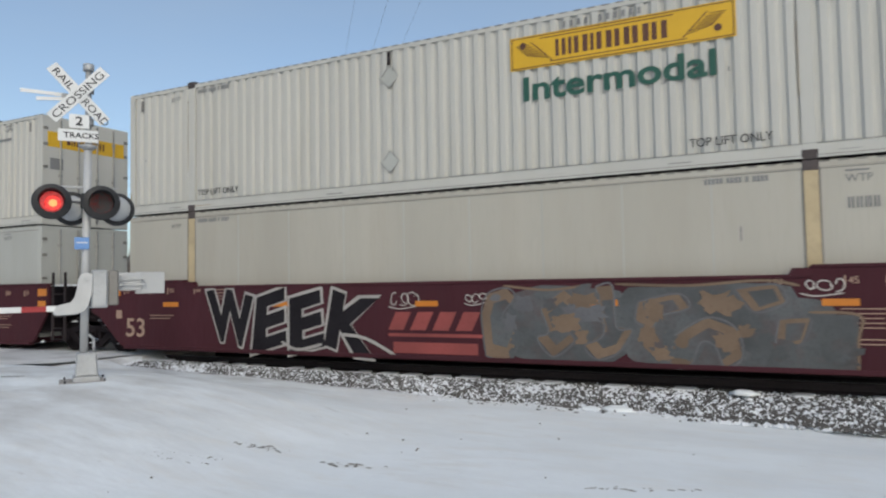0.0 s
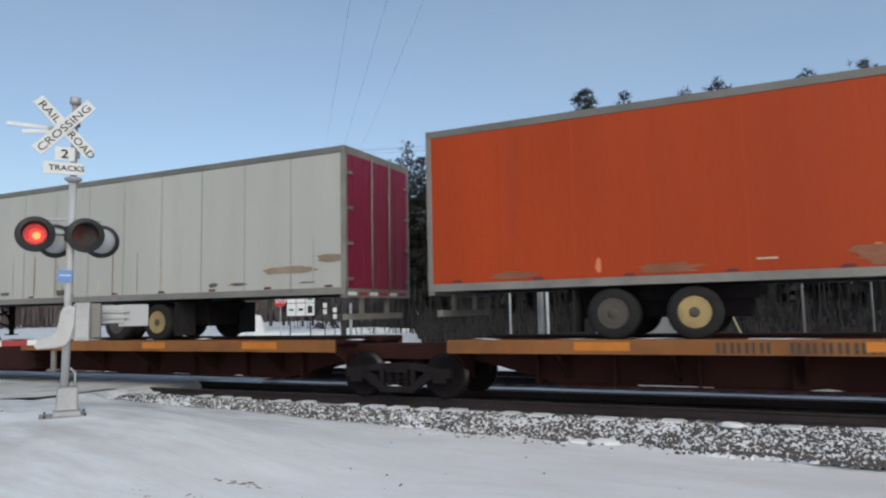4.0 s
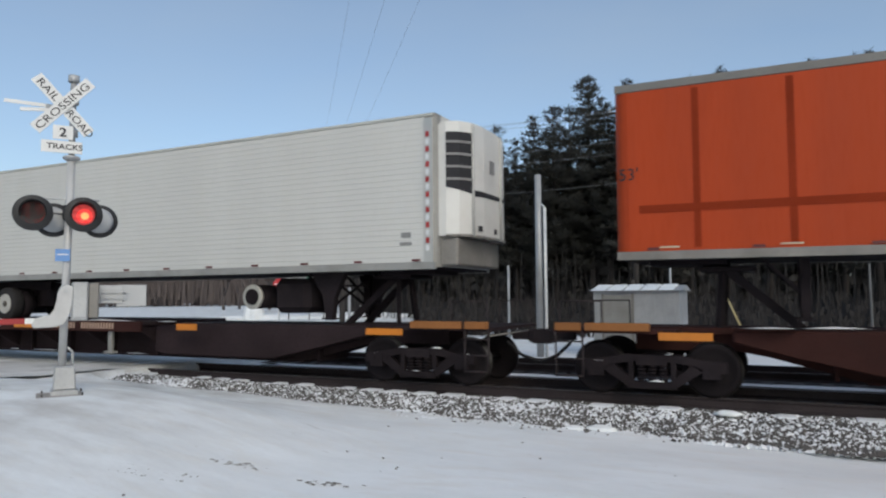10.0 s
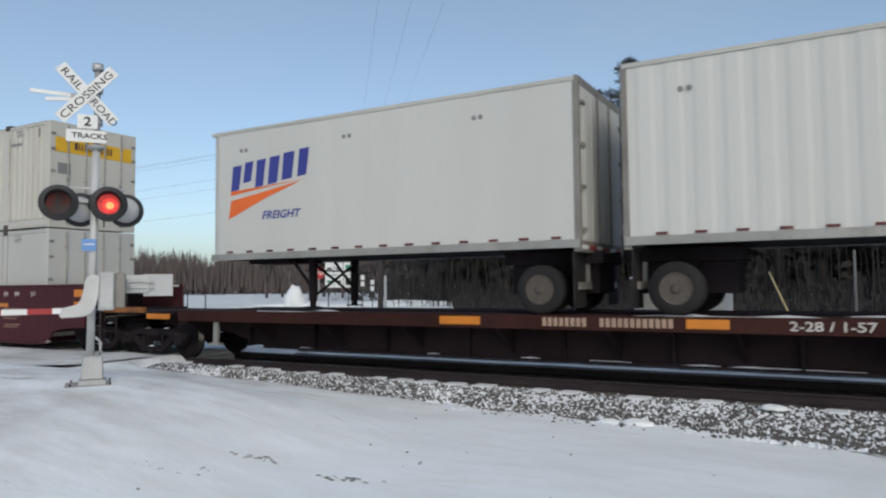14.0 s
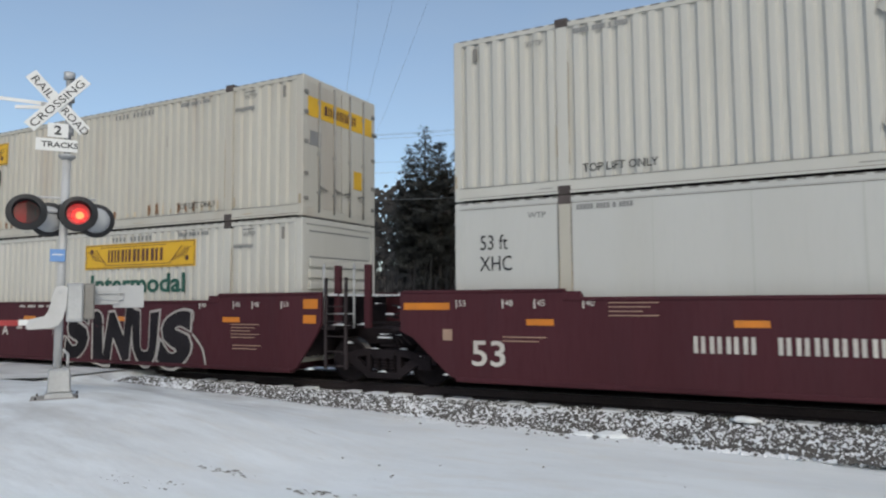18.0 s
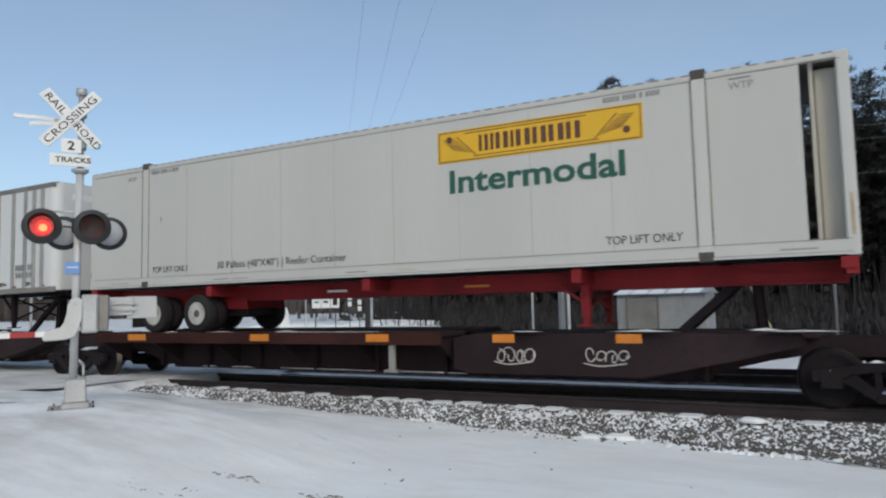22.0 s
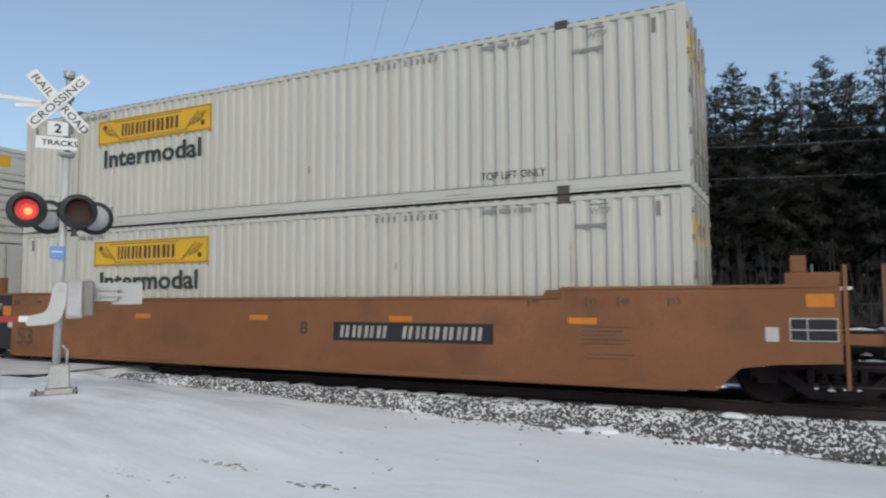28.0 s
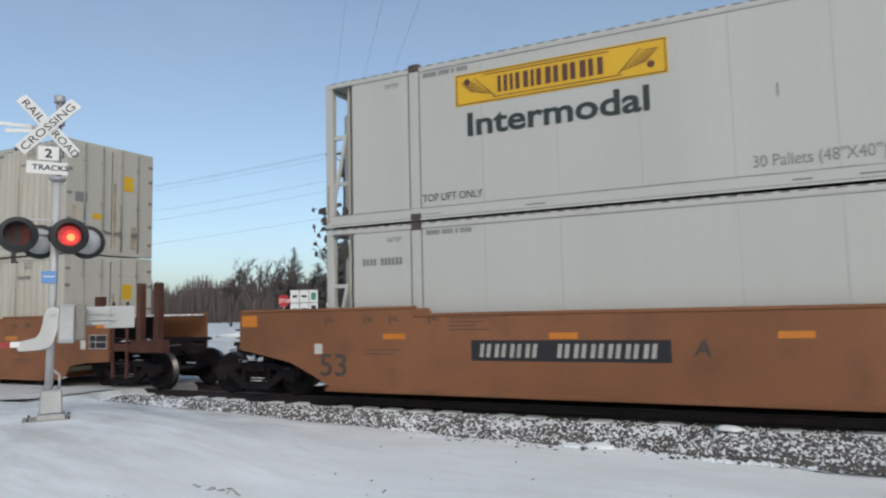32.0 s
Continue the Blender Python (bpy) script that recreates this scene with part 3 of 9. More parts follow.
        tagged(scene.collection.objects[-1], label, "snow", kind="structure")

    strip("snow_drift", 14.80, 14.98, -0.15, "snow lying between the two tracks", wob=0.12)
    strip("snow_drift", 17.5, 22.0, -0.16, "snow along the far track", wob=0.2)

    # snow on the tie ends and lumps along the edge
    v = bmesh.new()
    for k in range(56):
        x = -26.5 + k * 0.54 + rnd.uniform(-0.04, 0.04)
        if rnd.random() < 0.8:
            w = rnd.uniform(0.11, 0.2)
            y0 = 11.02 + rnd.uniform(-0.05, 0.1)
            slab(v, x, y0 + 0.15, -0.165 + rise(x) * 0.4, w * 2, 0.32, 0.035)
    bmesh.ops.bevel(v, geom=list(v.edges), offset=0.014, segments=1, affect="EDGES")
    part("tie_snow", v, STONE_SNOW, None)
    tagged(scene.collection.objects[-1], "snow caps on the ends of the ties", "snow", kind="stuff")
    lumps = ((-0.79, 10.88, -0.13, 0.13), (-2.45, 9.98, -0.32, 0.15), (-2.85, 9.95, -0.34, 0.13), (-6.8, 10.3, -0.25, 0.07))
    for x, y, z, r in lumps:
        v = bmesh.new()
        bmesh.ops.create_icosphere(v, subdivisions=3, radius=1)
        for q in v.verts:
            n = noise.noise(q.co * 1.7 + Vector((x, y, 0)))
            q.co = Vector((q.co.x * r * 1.5, q.co.y * r * 0.8, q.co.z * r * 0.35)) * (1 + 0.35 * n) + Vector((x, y, z))
        for f in v.faces:
            f.smooth = True
        part("snow_clump", v, SNOW, None)
        tagged(scene.collection.objects[-1], "wind-carved clump of snow on the ballast edge", "snow")


ballast()


def crossing_road():
    """The packed road that crosses both tracks, with rubber panels beside the rails."""
    bm = bmesh.new()
    xs, ys = (-21.5, -19.5, -17.5, -15.5, -13.6), (-40, -10, 2, 6, 9, 10.9)
    def rz(x, y):
        return ground_z(x, y) + 0.05
    grid = [[bm.verts.new((x, y, max(rz(x, y), 0.0) if y > 8.5 else rz(x, y))) for y in ys] for x in xs]
    for i in range(len(xs) - 1):
        for j in range(len(ys) - 1):
            bm.faces.new((grid[i][j], grid[i + 1][j], grid[i + 1][j + 1], grid[i][j + 1])).smooth = True
    part("road", bm, ROAD, None)
    tagged(scene.collection.objects[-1], "snow-packed road leading to the crossing", "road", kind="structure")
    pn = thing("crossing_panels", "worn rubber panels of the level crossing", "crossing", kind="structure")
    for a, b in ((10.9, 11.50), (11.68, 12.98), (13.16, 15.8), (15.98, 17.28), (17.46, 19.0)):
        boxes("panel", [(-21.4, -13.4, a, b, -0.16, -0.006)], ROAD, pn, bevel=0.01)
    bm = bmesh.new()
    pts = [(-21.4, 19.0, 0.0), (-13.4, 19.0, 0.0), (-54, 60, 0.12), (-43, 60, 0.12)]
    v = [bm.verts.new(p) for p in pts]
    for q in v:
        q.co.z = max(ground_z(q.co.x, q.co.y), 0) + 0.03
    bm.faces.new((v[0], v[1], v[3], v[2]))
    part("road_beyond", bm, ROAD, None)
    tagged(scene.collection.objects[-1], "snowy road running on beyond the tracks", "road", kind="structure")


crossing_road()
grit()

# ---- the train: every car, trailer and container is a thing that rolls along the near track ----
TRACK = 12.33                 # the near track's middle
TRAIN = []                    # (thing, place along the train, height)
WHEELS = []                   # (wheelset, its car, x on the car)
RW = 0.42                     # rail wheel radius


def roll(ob, u, z=0.0, tilt=0.0):
    ob.matrix_basis = pose(u, TRACK, z, 0, tilt)
    ob["mid"], ob["base"] = u, z
    TRAIN.append((ob, u, z, tilt))
    return ob


# ---------- containers ----------
H53, W53 = 2.86, 1.30


def corrugated(bm, x0, x1, z0, z1, y, depth=0.044, pitch=0.236, sign=-1):
    """A pressed steel wall with upright folds, its outer face at y."""
    n = max(int((x1 - x0) / pitch), 1)
    p = (x1 - x0) / n
    line = []
    for i in range(n):
        a = x0 + i * p
        line += [(a, y - sign * depth), (a + 0.26 * p, y - sign * depth), (a + 0.43 * p, y), (a + 0.83 * p, y)]
    line.append((x1, y - sign * depth))
    lo = [bm.verts.new((x, yy, z0)) for x, yy in line]
    hi = [bm.verts.new((x, yy, z1)) for x, yy in line]
    for i in range(len(line) - 1):
        bm.faces.new((lo[i], lo[i + 1], hi[i + 1], hi[i]))


def banner(box_ob, x, ztop, style):
    """The carrier's yellow name board with plain bars for the name, and the word below it."""
    y = -W53 + 0.001
    plate = WHITE if style == "outline" else YELLOW
    boxes("name_board", [(x, x + 3.66, y - 0.004, y + 0.003, ztop - 0.58, ztop)], plate, box_ob,
          "plain white name board with a thin dark border" if style == "outline" else "yellow name board with a dark border")
    bm = bmesh.new()
    for r in ((x + 0.03, x + 3.63, ztop - 0.035, ztop - 0.02), (x + 0.03, x + 3.63, ztop - 0.56, ztop - 0.545),
              (x + 0.03, x + 0.045, ztop - 0.56, ztop - 0.02), (x + 3.615, x + 3.63, ztop - 0.56, ztop - 0.02),
              (x + 0.72, x + 2.95, ztop - 0.505, ztop - 0.49), (x + 0.55, x + 2.75, ztop - 0.085, ztop - 0.07)):
        box(bm, r[0], r[1], y - 0.008, y - 0.004, r[2], r[3])
    for cx, s in ((x + 0.34, 1), (x + 3.30, -1)):          # the scroll at either end
        for k in range(7):
            beam(bm, (cx - s * (0.22 - 0.03 * k), y - 0.006, ztop - 0.16 - 0.03 * k),
                 (cx + s * (0.02 + 0.055 * k), y - 0.006, ztop - 0.16 - 0.045 * k), 0.008, 0.011)
        beam(bm, (cx + s * 0.05, y - 0.006, ztop - 0.12), (cx + s * 0.42, y - 0.006, ztop - 0.48), 0.008, 0.016)
        rod(bm, (cx - s * 0.1, y - 0.004, ztop - 0.40 + 0.24 * (s > 0)), (cx - s * 0.1, y - 0.008, ztop - 0.40 + 0.24 * (s > 0)), 0.06, 10)
    part("board_border", bm, BANNER_DK, box_ob)
    bars("name_bar", [0.62, 0.2, 0.80, 0.2, 0.88, 0.84, 0.90, 0.82], 0.29, BANNER_DK if style != "outline" else INK, box_ob, side(x + 0.82, ztop - 0.43, y - 0.006))
    ink = {"green": GREEN, "black": INK, "outline": GREEN_LT, "dark": GREEN_DK}[style]
    words("lettering", "Intermodal", 0.40, ink, box_ob, side(x + 0.19, ztop - 1.12, y - 0.003), wide=1.26, offset=0.014, label="lettering of the service name")


def top_lift(box_ob, xs, z=0.33, ink=INK):
    for x in xs:
        words("lettering", "TOP LIFT ONLY", 0.135, ink, box_ob, side(x, z, -W53 - 0.002), wide=0.87, offset=0.0)


def placard(box_ob, x, z, s=0.21, material=None):
    bm = bmesh.new()
    y = -W53 - 0.001
    prism(bm, [(x - s, z), (x, z - s), (x + s, z), (x, z + s)], y, y + 0.012)
    plate = part("placard_holder", bm, material or TR_GREY, box_ob)
    bm = bmesh.new()
    r = random.Random(int(x * 10 + z * 7))
    c = [(x - s, z), (x, z - s), (x + s, z), (x, z + s)]
    for i in range(4):
        (xa, za), (xb, zb) = c[i], c[(i + 1) % 4]
        beam(bm, (xa, y - 0.004, za), (xa + (xb - xa) * r.uniform(0.6, 1), y - 0.004, za + (zb - za) * r.uniform(0.6, 1)), 0.012, 0.014)
    part("clip_frame", bm, ALU, plate, "bent grey clip frame")
    if z > 1.5:
        boxes("vent_slot", [(x - 0.03, x + 0.03, y - 0.004, y + 0.01, z + s + 0.03, z + s + 0.28)], FRAME, box_ob, "dark upright vent slot")


def door_end(c, h, x, material, s=1, board=True, z0=0.0):
    """Two leaf doors with hinges and locking rods on the end at x (s: which way it faces)."""
    d = s * 0.03
    for k in (-1, 1):
        door = boxes("door", [(min(x, x + d), max(x, x + d), min(k * 0.02, k * 1.2), max(k * 0.02, k * 1.2), z0 + 0.18, h - 0.12)], material, c)
        for yy in (0.28, 0.80):
            bm = bmesh.new()
            rod(bm, (x + s * 0.055, k * yy, z0 + 0.10), (x + s * 0.055, k * yy, h - 0.08), 0.022, 8)
            for zz in (0.5, 1.3, h - z0 - 0.5):
                slab(bm, x + s * 0.045, k * yy, z0 + zz, 0.03, 0.09, 0.07)
            part("locking_rod", bm, ALU, door)
        for zz in (0.35, 0.85, 1.5, 2.1, h - z0 - 0.35):
            bm = bmesh.new()
            slab(bm, x + s * 0.03, k * 1.21, z0 + zz, 0.05, 0.12, 0.07)
            part("hinge", bm, GREYRAIL, door)
        for yy, zz in ((0.28, 0.62), (0.80, 0.62)):
            bm = bmesh.new()
            beam(bm, (x + s * 0.08, k * yy, z0 + zz), (x + s * 0.08, k * (yy - 0.24), z0 + zz - 0.05), 0.02, 0.04)
            part("handle", bm, GREYRAIL, door)
    if board:
        bm = bmesh.new()
        slab(bm, x + s * 0.034, 0, h - 0.62, 0.006, 2.3, 0.40)
        part("name_board", bm, YELLOW, c, "yellow name board across the doors")
        if s > 0:
            bars("name_bar", [0.5, 0.2, 0.7, 0.2, 0.75, 0.75, 0.75, 0.75], 0.2, BANNER_DK, c, end(-0.62, h - 0.71, x + 0.041))
        boxes("warning_label", [(min(x + s * 0.03, x + s * 0.037), max(x + s * 0.03, x + s * 0.037), 0.45, 0.75, z0 + 0.75, z0 + 1.15)], YELLOW, c)
        boxes("data_plate", [(min(x + s * 0.03, x + s * 0.036), max(x + s * 0.03, x + s * 0.036), -1.08, -0.72, z0 + 1.45, z0 + 1.75)], INK_GREY, c)


def ribbed_end(c, h, x, material, s=1, board=False):
    """A closed end stiffened by level ribs."""
    boxes("end_wall", [(min(x - s * 0.04, x), max(x - s * 0.04, x), -1.16, 1.16, 0.15, h - 0.12)], material, c)
    for k in range(8):
        bm = bmesh.new()
        z = 0.30 + k * 0.225
        prism_x(bm, [(-1.08, z), (1.08, z), (1.08, z + 0.165), (-1.08, z + 0.165)], x, x + s * 0.05)
        part("stiffening_rib", bm, material, c, bevel=0.012)
    for k, (y, z, w, d) in enumerate(((-0.72, 0.5, 0.05, 0.5), (0.15, 0.42, 0.16, 0.10), (0.78, 0.35, 0.06, 0.55), (-0.2, 0.78, 0.05, 0.3))):
        bm = bmesh.new()
        slab(bm, x + s * 0.051, y, z + d / 2, 0.003, w, d)
        part("rust_stain", bm, STAIN, c)
    for z in (h - 0.26, 2.08):
        bm = bmesh.new()
        slab(bm, x + s * 0.004, 0, z, 0.01, 2.1, 0.025)
        part("end_seam", bm, INK_GREY, c)
    if board:
        boxes("name_board", [(min(x, x + s * 0.008), max(x, x + s * 0.008), -0.55, 0.35, h - 0.60, h - 0.25)], YELLOW, c, "small yellow name board")


def reefer_end(c, h, x, material, s=1):
    """An open end frame with the cooling machine set back in it."""
    boxes("machine_bulkhead", [(min(x - s * 0.50, x - s * 0.45), max(x - s * 0.50, x - s * 0.45), -1.2, 1.2, 0.1, h - 0.1)], CREAM, c)
    if s > 0:
        boxes("cooling_unit", [(x - 0.45, x - 0.06, -1.06, 1.12, 0.20, h - 0.16)], CREAM, c, "cream cooling machine filling the end frame", bevel=0.03)
        for y0, y1, z0, z1, m in ((-0.95, 0.95, h - 0.62, h - 0.30, FRAME), (-0.9, -0.45, h - 0.95, h - 0.72, GREYRAIL), (-1.0, 1.0, 0.55, 0.57, GREYRAIL), (-0.2, 0.9, 0.75, 1.55, ALU)):
            boxes("machine_panel", [(x - 0.065, x - 0.048, y0, y1, z0, z1)], m, c)
        for z in (0.75, 1.2, 1.65, 2.1, 2.5):
            boxes("step_rung", [(x - 0.10, x - 0.02, -1.24, -1.08, z, z + 0.03)], material, c)
        return
    boxes("cooling_unit", [(min(x - s * 0.45, x - s * 0.10), max(x - s * 0.45, x - s * 0.10), -0.85, 0.85, 0.45, h - 0.5)], material, c, bevel=0.05)
    for z in (h * 0.3, h * 0.62):
        for y in (-1.22, 1.22):
            bm = bmesh.new()
            slab(bm, x - s * 0.25, y, z, 0.40, 0.06, 0.07)
            part("frame_rail", bm, material, c)
    boxes("frame_sill", [(*sorted((x - s * 0.48, x - s * 0.02)), -1.2, 1.2, 0.07, 0.17)], material, c)
    bm = bmesh.new()
    beam(bm, (x - s * 0.44, -1.24, h * 0.62), (x - s * 0.08, -1.24, 0.25), 0.05, 0.06)
    part("frame_brace", bm, material, c)
    bm = bmesh.new()
    slab(bm, x - s * 0.09, 0.0, h * 0.66, 0.05, 1.1, 0.75)
    part("grille", bm, FRAME, c)
    rod_bm = bmesh.new()
    rod(rod_bm, (x - s * 0.12, -0.55, 0.62), (x - s * 0.12, 0.55, 0.62), 0.2, 12)
    part("fuel_tank", rod_bm, ALU, c)


def container(u0, u1, z, label, skin="corr", paint=None, right="doors", left="ribs", board=None, door_board=True, posts=None, group="stacked containers"):
    """A domestic container from u0 to u1 along the train with its floor at z."""
    paint = paint or WHITE
    L = u1 - u0
    h = H53
    c = thing("container", label, "container", group)
    x0, x1 = -L / 2, L / 2
    lift = 1.98
    rl = 0.48 if left == "reefer" else 0.0
    rr = 0.48 if right == "reefer" else 0.0
    pd = posts or paint
    for s, nm in ((-1, "side_wall"), (1, "side_wall")):
        spans = [(x0 + 0.14 + rl, x0 + lift - 0.1), (x0 + lift + 0.1, x1 - lift - 0.1), (x1 - lift + 0.1, x1 - 0.14 - rr)]
        for a, b in spans:
            bm = bmesh.new()
            if skin == "corr":
                corrugated(bm, a, b, 0.22, h - 0.10, s * (W53 - 0.005), sign=s)
            else:
                y0, y1 = sorted((s * (W53 - 0.004), s * (W53 - 0.05)))
                box(bm, a, b, y0, y1, 0.18, h - 0.10)
            part(nm, bm, paint, c)
        if skin != "corr" and s < 0:
            n = 9
            for k in range(1, n):
                x = x0 + lift + (L - 2 * lift) * k / n
                boxes("panel_seam", [(x - 0.012, x + 0.012, -W53 - 0.001, -W53 + 0.02, 0.2, h - 0.12)], TR_GREY, c)
        y0, y1 = sorted((s * W53, s * (W53 - 0.09)))
        boxes("bottom_rail", [(x0 + 0.1, x1 - 0.1, y0, y1, 0.03, 0.22)], paint, c, bevel=0.008)
        boxes("top_rail", [(x0 + 0.1, x1 - 0.1, y0, y1, h - 0.10, h - 0.01)], paint, c, bevel=0.008)
        if s < 0:
            # Thin grey strips draw the ledge line and the groove line.
            boxes("rail_ledge", [(x0 + 0.1, x1 - 0.1, -W53 - 0.006, -W53 + 0.02, 0.222, 0.234)], ALU, c, "thin grey line along the bottom rail's ledge")
            boxes("rail_lip", [(x0 + 0.1, x1 - 0.1, -W53 - 0.008, -W53 + 0.02, 0.012, 0.045)], paint, c)
            boxes("rail_groove", [(x0 + 0.1, x1 - 0.1, -W53 - 0.003, -W53 + 0.02, 0.047, 0.057)], GREYRAIL, c)
            if skin != "corr":
                boxes("top_seam", [(x0 + 0.1, x1 - 0.1, -W53 - 0.002, -W53 + 0.02, h - 0.125, h - 0.113)], GREYRAIL, c)
        for x in (x0 + lift, x1 - lift):
            boxes("lifting_post", [(x - 0.10, x + 0.10, *sorted((s * (W53 + 0.004), s * (W53 - 0.08))), 0.0, h)], pd, c, bevel=0.01)
            for zz in (0.0, h - (0.09 if z > 1 else 0.13)):
                boxes("corner_casting", [(x - 0.11, x + 0.11, *sorted((s * (W53 + 0.010), s * (W53 - 0.16))), zz - 0.012, zz + 0.142)], CASTING, c, bevel=0.012)
            if s < 0 and skin != "corr":
                boxes("post_seam", [(x - 0.125, x - 0.10, -W53 - 0.002, -W53 + 0.03, 0.22, h - 0.1), (x + 0.10, x + 0.122, -W53 - 0.002, -W53 + 0.03, 0.22, h - 0.1)], GREYRAIL, c)
        for x in (x0 + 0.08, x1 - 0.08):
            boxes("corner_post", [(x - 0.08, x + 0.08, *sorted((s * W53, s * (W53 - 0.14))), 0.0, h - 0.005)], paint, c, bevel=0.012)
    bm = bmesh.new()
    n = int(L / 0.33)
    for k in range(n):
        a = x0 + 0.06 + (L - 0.12) * k / n
        box(bm, a, a + 0.24, -W53 + 0.02, W53 - 0.02, h - 0.03, h)
    box(bm, x0 + 0.06, x1 - 0.06, -W53 + 0.03, W53 - 0.03, h - 0.06, h - 0.028)
    part("roof", bm, paint, c)
    boxes("floor_frame", [(x0 + 0.05, x1 - 0.05, -W53 + 0.1, W53 - 0.1, 0.06, 0.16)], FRAME, c)
    for x, s, how in ((x1, 1, right), (x0, -1, left)):
        boxes("end_sill", [(*sorted((x, x - s * 0.14)), -W53 + 0.05, W53 - 0.05, 0.0, 0.18)], paint, c, bevel=0.01)
        boxes("end_header", [(*sorted((x, x - s * 0.12)), -W53 + 0.05, W53 - 0.05, h - 0.13, h - 0.005)], paint, c, bevel=0.01)
        if how == "doors":
            door_end(c, h, x - s * 0.03, paint, s, door_board and s > 0)
        elif how == "reefer":
            reefer_end(c, h, x, paint, s)
        else:
            ribbed_end(c, h, x - s * 0.02, paint, s, how == "ribs_board")
    if board:
        banner(c, x0 + board[0], h - 0.31, board[1])
    # small stencils near the posts
    yy = -W53 - 0.002
    for x, seq in ((x0 + lift + 0.2, (.5, .5, .5, .5, .5, 0, .5, .5, .5, .5, 0, .5, 0, .5, .5, .5, .5)), (x1 - lift - 1.45, (.5, .5, .5, .5, .5, 0, .5, .5, .5, .5, 0, .5, 0, .5, .5, .5, .5))):
        bars("stencil_mark", seq, 0.085, INK_GREY, c, side(x, h - 0.24, yy))
    words("lettering", "WTP", 0.10, INK_GREY, c, side(x0 + 1.35, h - 0.33, yy), label="faded stencil")
    words("lettering", "WTP", 0.11, INK_GREY, c, side(x1 - 1.55, h - 0.34, yy), label="small black stencil")
    boxes("stencil_bar", [(x1 - 1.55, x1 - 1.25, yy - 0.001, yy + 0.004, h - 0.19, h - 0.165)], INK_GREY, c)
    if skin == "corr":
        bars("stencil_mark", (.5, .5, .5, .5, .5, .5, .5, .5, .5, .5, .5), 0.075, INK_GREY, c, side(x1 - 1.80, h - 0.56, yy))
        bars("stencil_mark", (.5, 0, .5, 0, .5, 0, .5, 0, 0, 0, .5, 0, .5, 0, .5, 0, .5, 0, .5, 0, .5), 0.11, INK_GREY, c, side(x1 - 5.6, h - 0.27, yy))
        for x in (x0 + 0.42, x1 - 0.48):
            boxes("vent_slot", [(x - 0.035, x + 0.035, yy - 0.003, yy + 0.012, h - 0.42, h - 0.18)], GREYRAIL, c, "grey upright vent slot")
    # dark dashes drawn for the gaps along the roof edge, seam stains and scrapes
    bm = bmesh.new()
    for k in range(int(L / 0.236)):
        x = x0 + 0.12 + k * 0.236
        box(bm, x, x + 0.14, -W53 - 0.003, -W53 + 0.01, h - 0.030, h - 0.008)
    tagged(part("roof_bow_end", bm, GREYRAIL, c), "dark dashes drawn for the gaps along the roof edge", kind="stuff")
    r = random.Random(int(abs(u0) * 10 + z))
    y = -W53 - 0.0055
    for x in (x0 + lift, x1 - lift):
        for d in (-0.108, 0.100):
            if r.random() < 0.7:
                zz = r.uniform(0.2, 1.2)
                boxes("seam_stain", [(x + d, x + d + r.uniform(0.006, 0.016), y, y + 0.01, zz, r.uniform(zz + 0.4, h - 0.2))], STAIN, c)
    for x in (x0 + 0.02, x1 - 0.10):
        if r.random() < 0.8:
            boxes("corner_stain", [(x, x + r.uniform(0.03, 0.07), y + 0.003, y + 0.012, r.uniform(0.1, 0.3), r.uniform(0.4, 1.1))], STAIN, c)
    for k in range(r.randint(2, 5)):
        x, zz = r.uniform(x0 + 0.5, x1 - 0.5), r.uniform(0.4, h - 0.6)
        boxes("scrape", [(x, x + r.uniform(0.012, 0.03), y + 0.002, y + 0.012, zz, zz + r.uniform(0.04, 0.28))], r.choice((PLACARD, PLACARD, INK_GREY)), c)
    for k in range(r.randint(5, 10)):
        x = r.uniform(x0 + 0.3, x1 - 0.6)
        boxes("scrape", [(x, x + r.uniform(0.1, 0.5), y, y + 0.01, 0.10, 0.10 + r.uniform(0.010, 0.026))], r.choice((STAIN, INK_GREY, PLACARD, ALU)), c)
    roll(c, (u0 + u1) / 2, z)
    c["span"] = L
    return c


# ---------- trailers and chassis ----------
def dual_wheel(parent, x, z, rim, y=-1.22, r=0.42):
    """An outer road wheel: a tyre with its rim as a sub-part."""
    bm = bmesh.new()
    lathe(bm, [(r * 0.52, 0.0), (r * 0.60, -0.01), (r * 0.93, -0.02), (r, 0.04), (r, 0.21), (r * 0.93, 0.26), (r * 0.5, 0.27)], 28, at=(0, 0, 0))
    ty = part("tyre", bm, TYRE, parent)
    ty.matrix_basis = pose(x, y, z)
    bm = bmesh.new()
    lathe(bm, [(r * 0.60, -0.012), (r * 0.58, -0.024), (r * 0.53, -0.020), (r * 0.49, 0.0), (r * 0.46, 0.05)], 24)
    part("rim", bm, rim, ty)
    bm = bmesh.new()
    lathe(bm, [(r * 0.47, 0.05), (r * 0.44, 0.075), (r * 0.30, 0.065), (r * 0.20, 0.04), (r * 0.19, -0.02), (r * 0.12, -0.035), (0.001, -0.035)], 20)
    part("hub", bm, RIM_DARK, ty)
    return ty


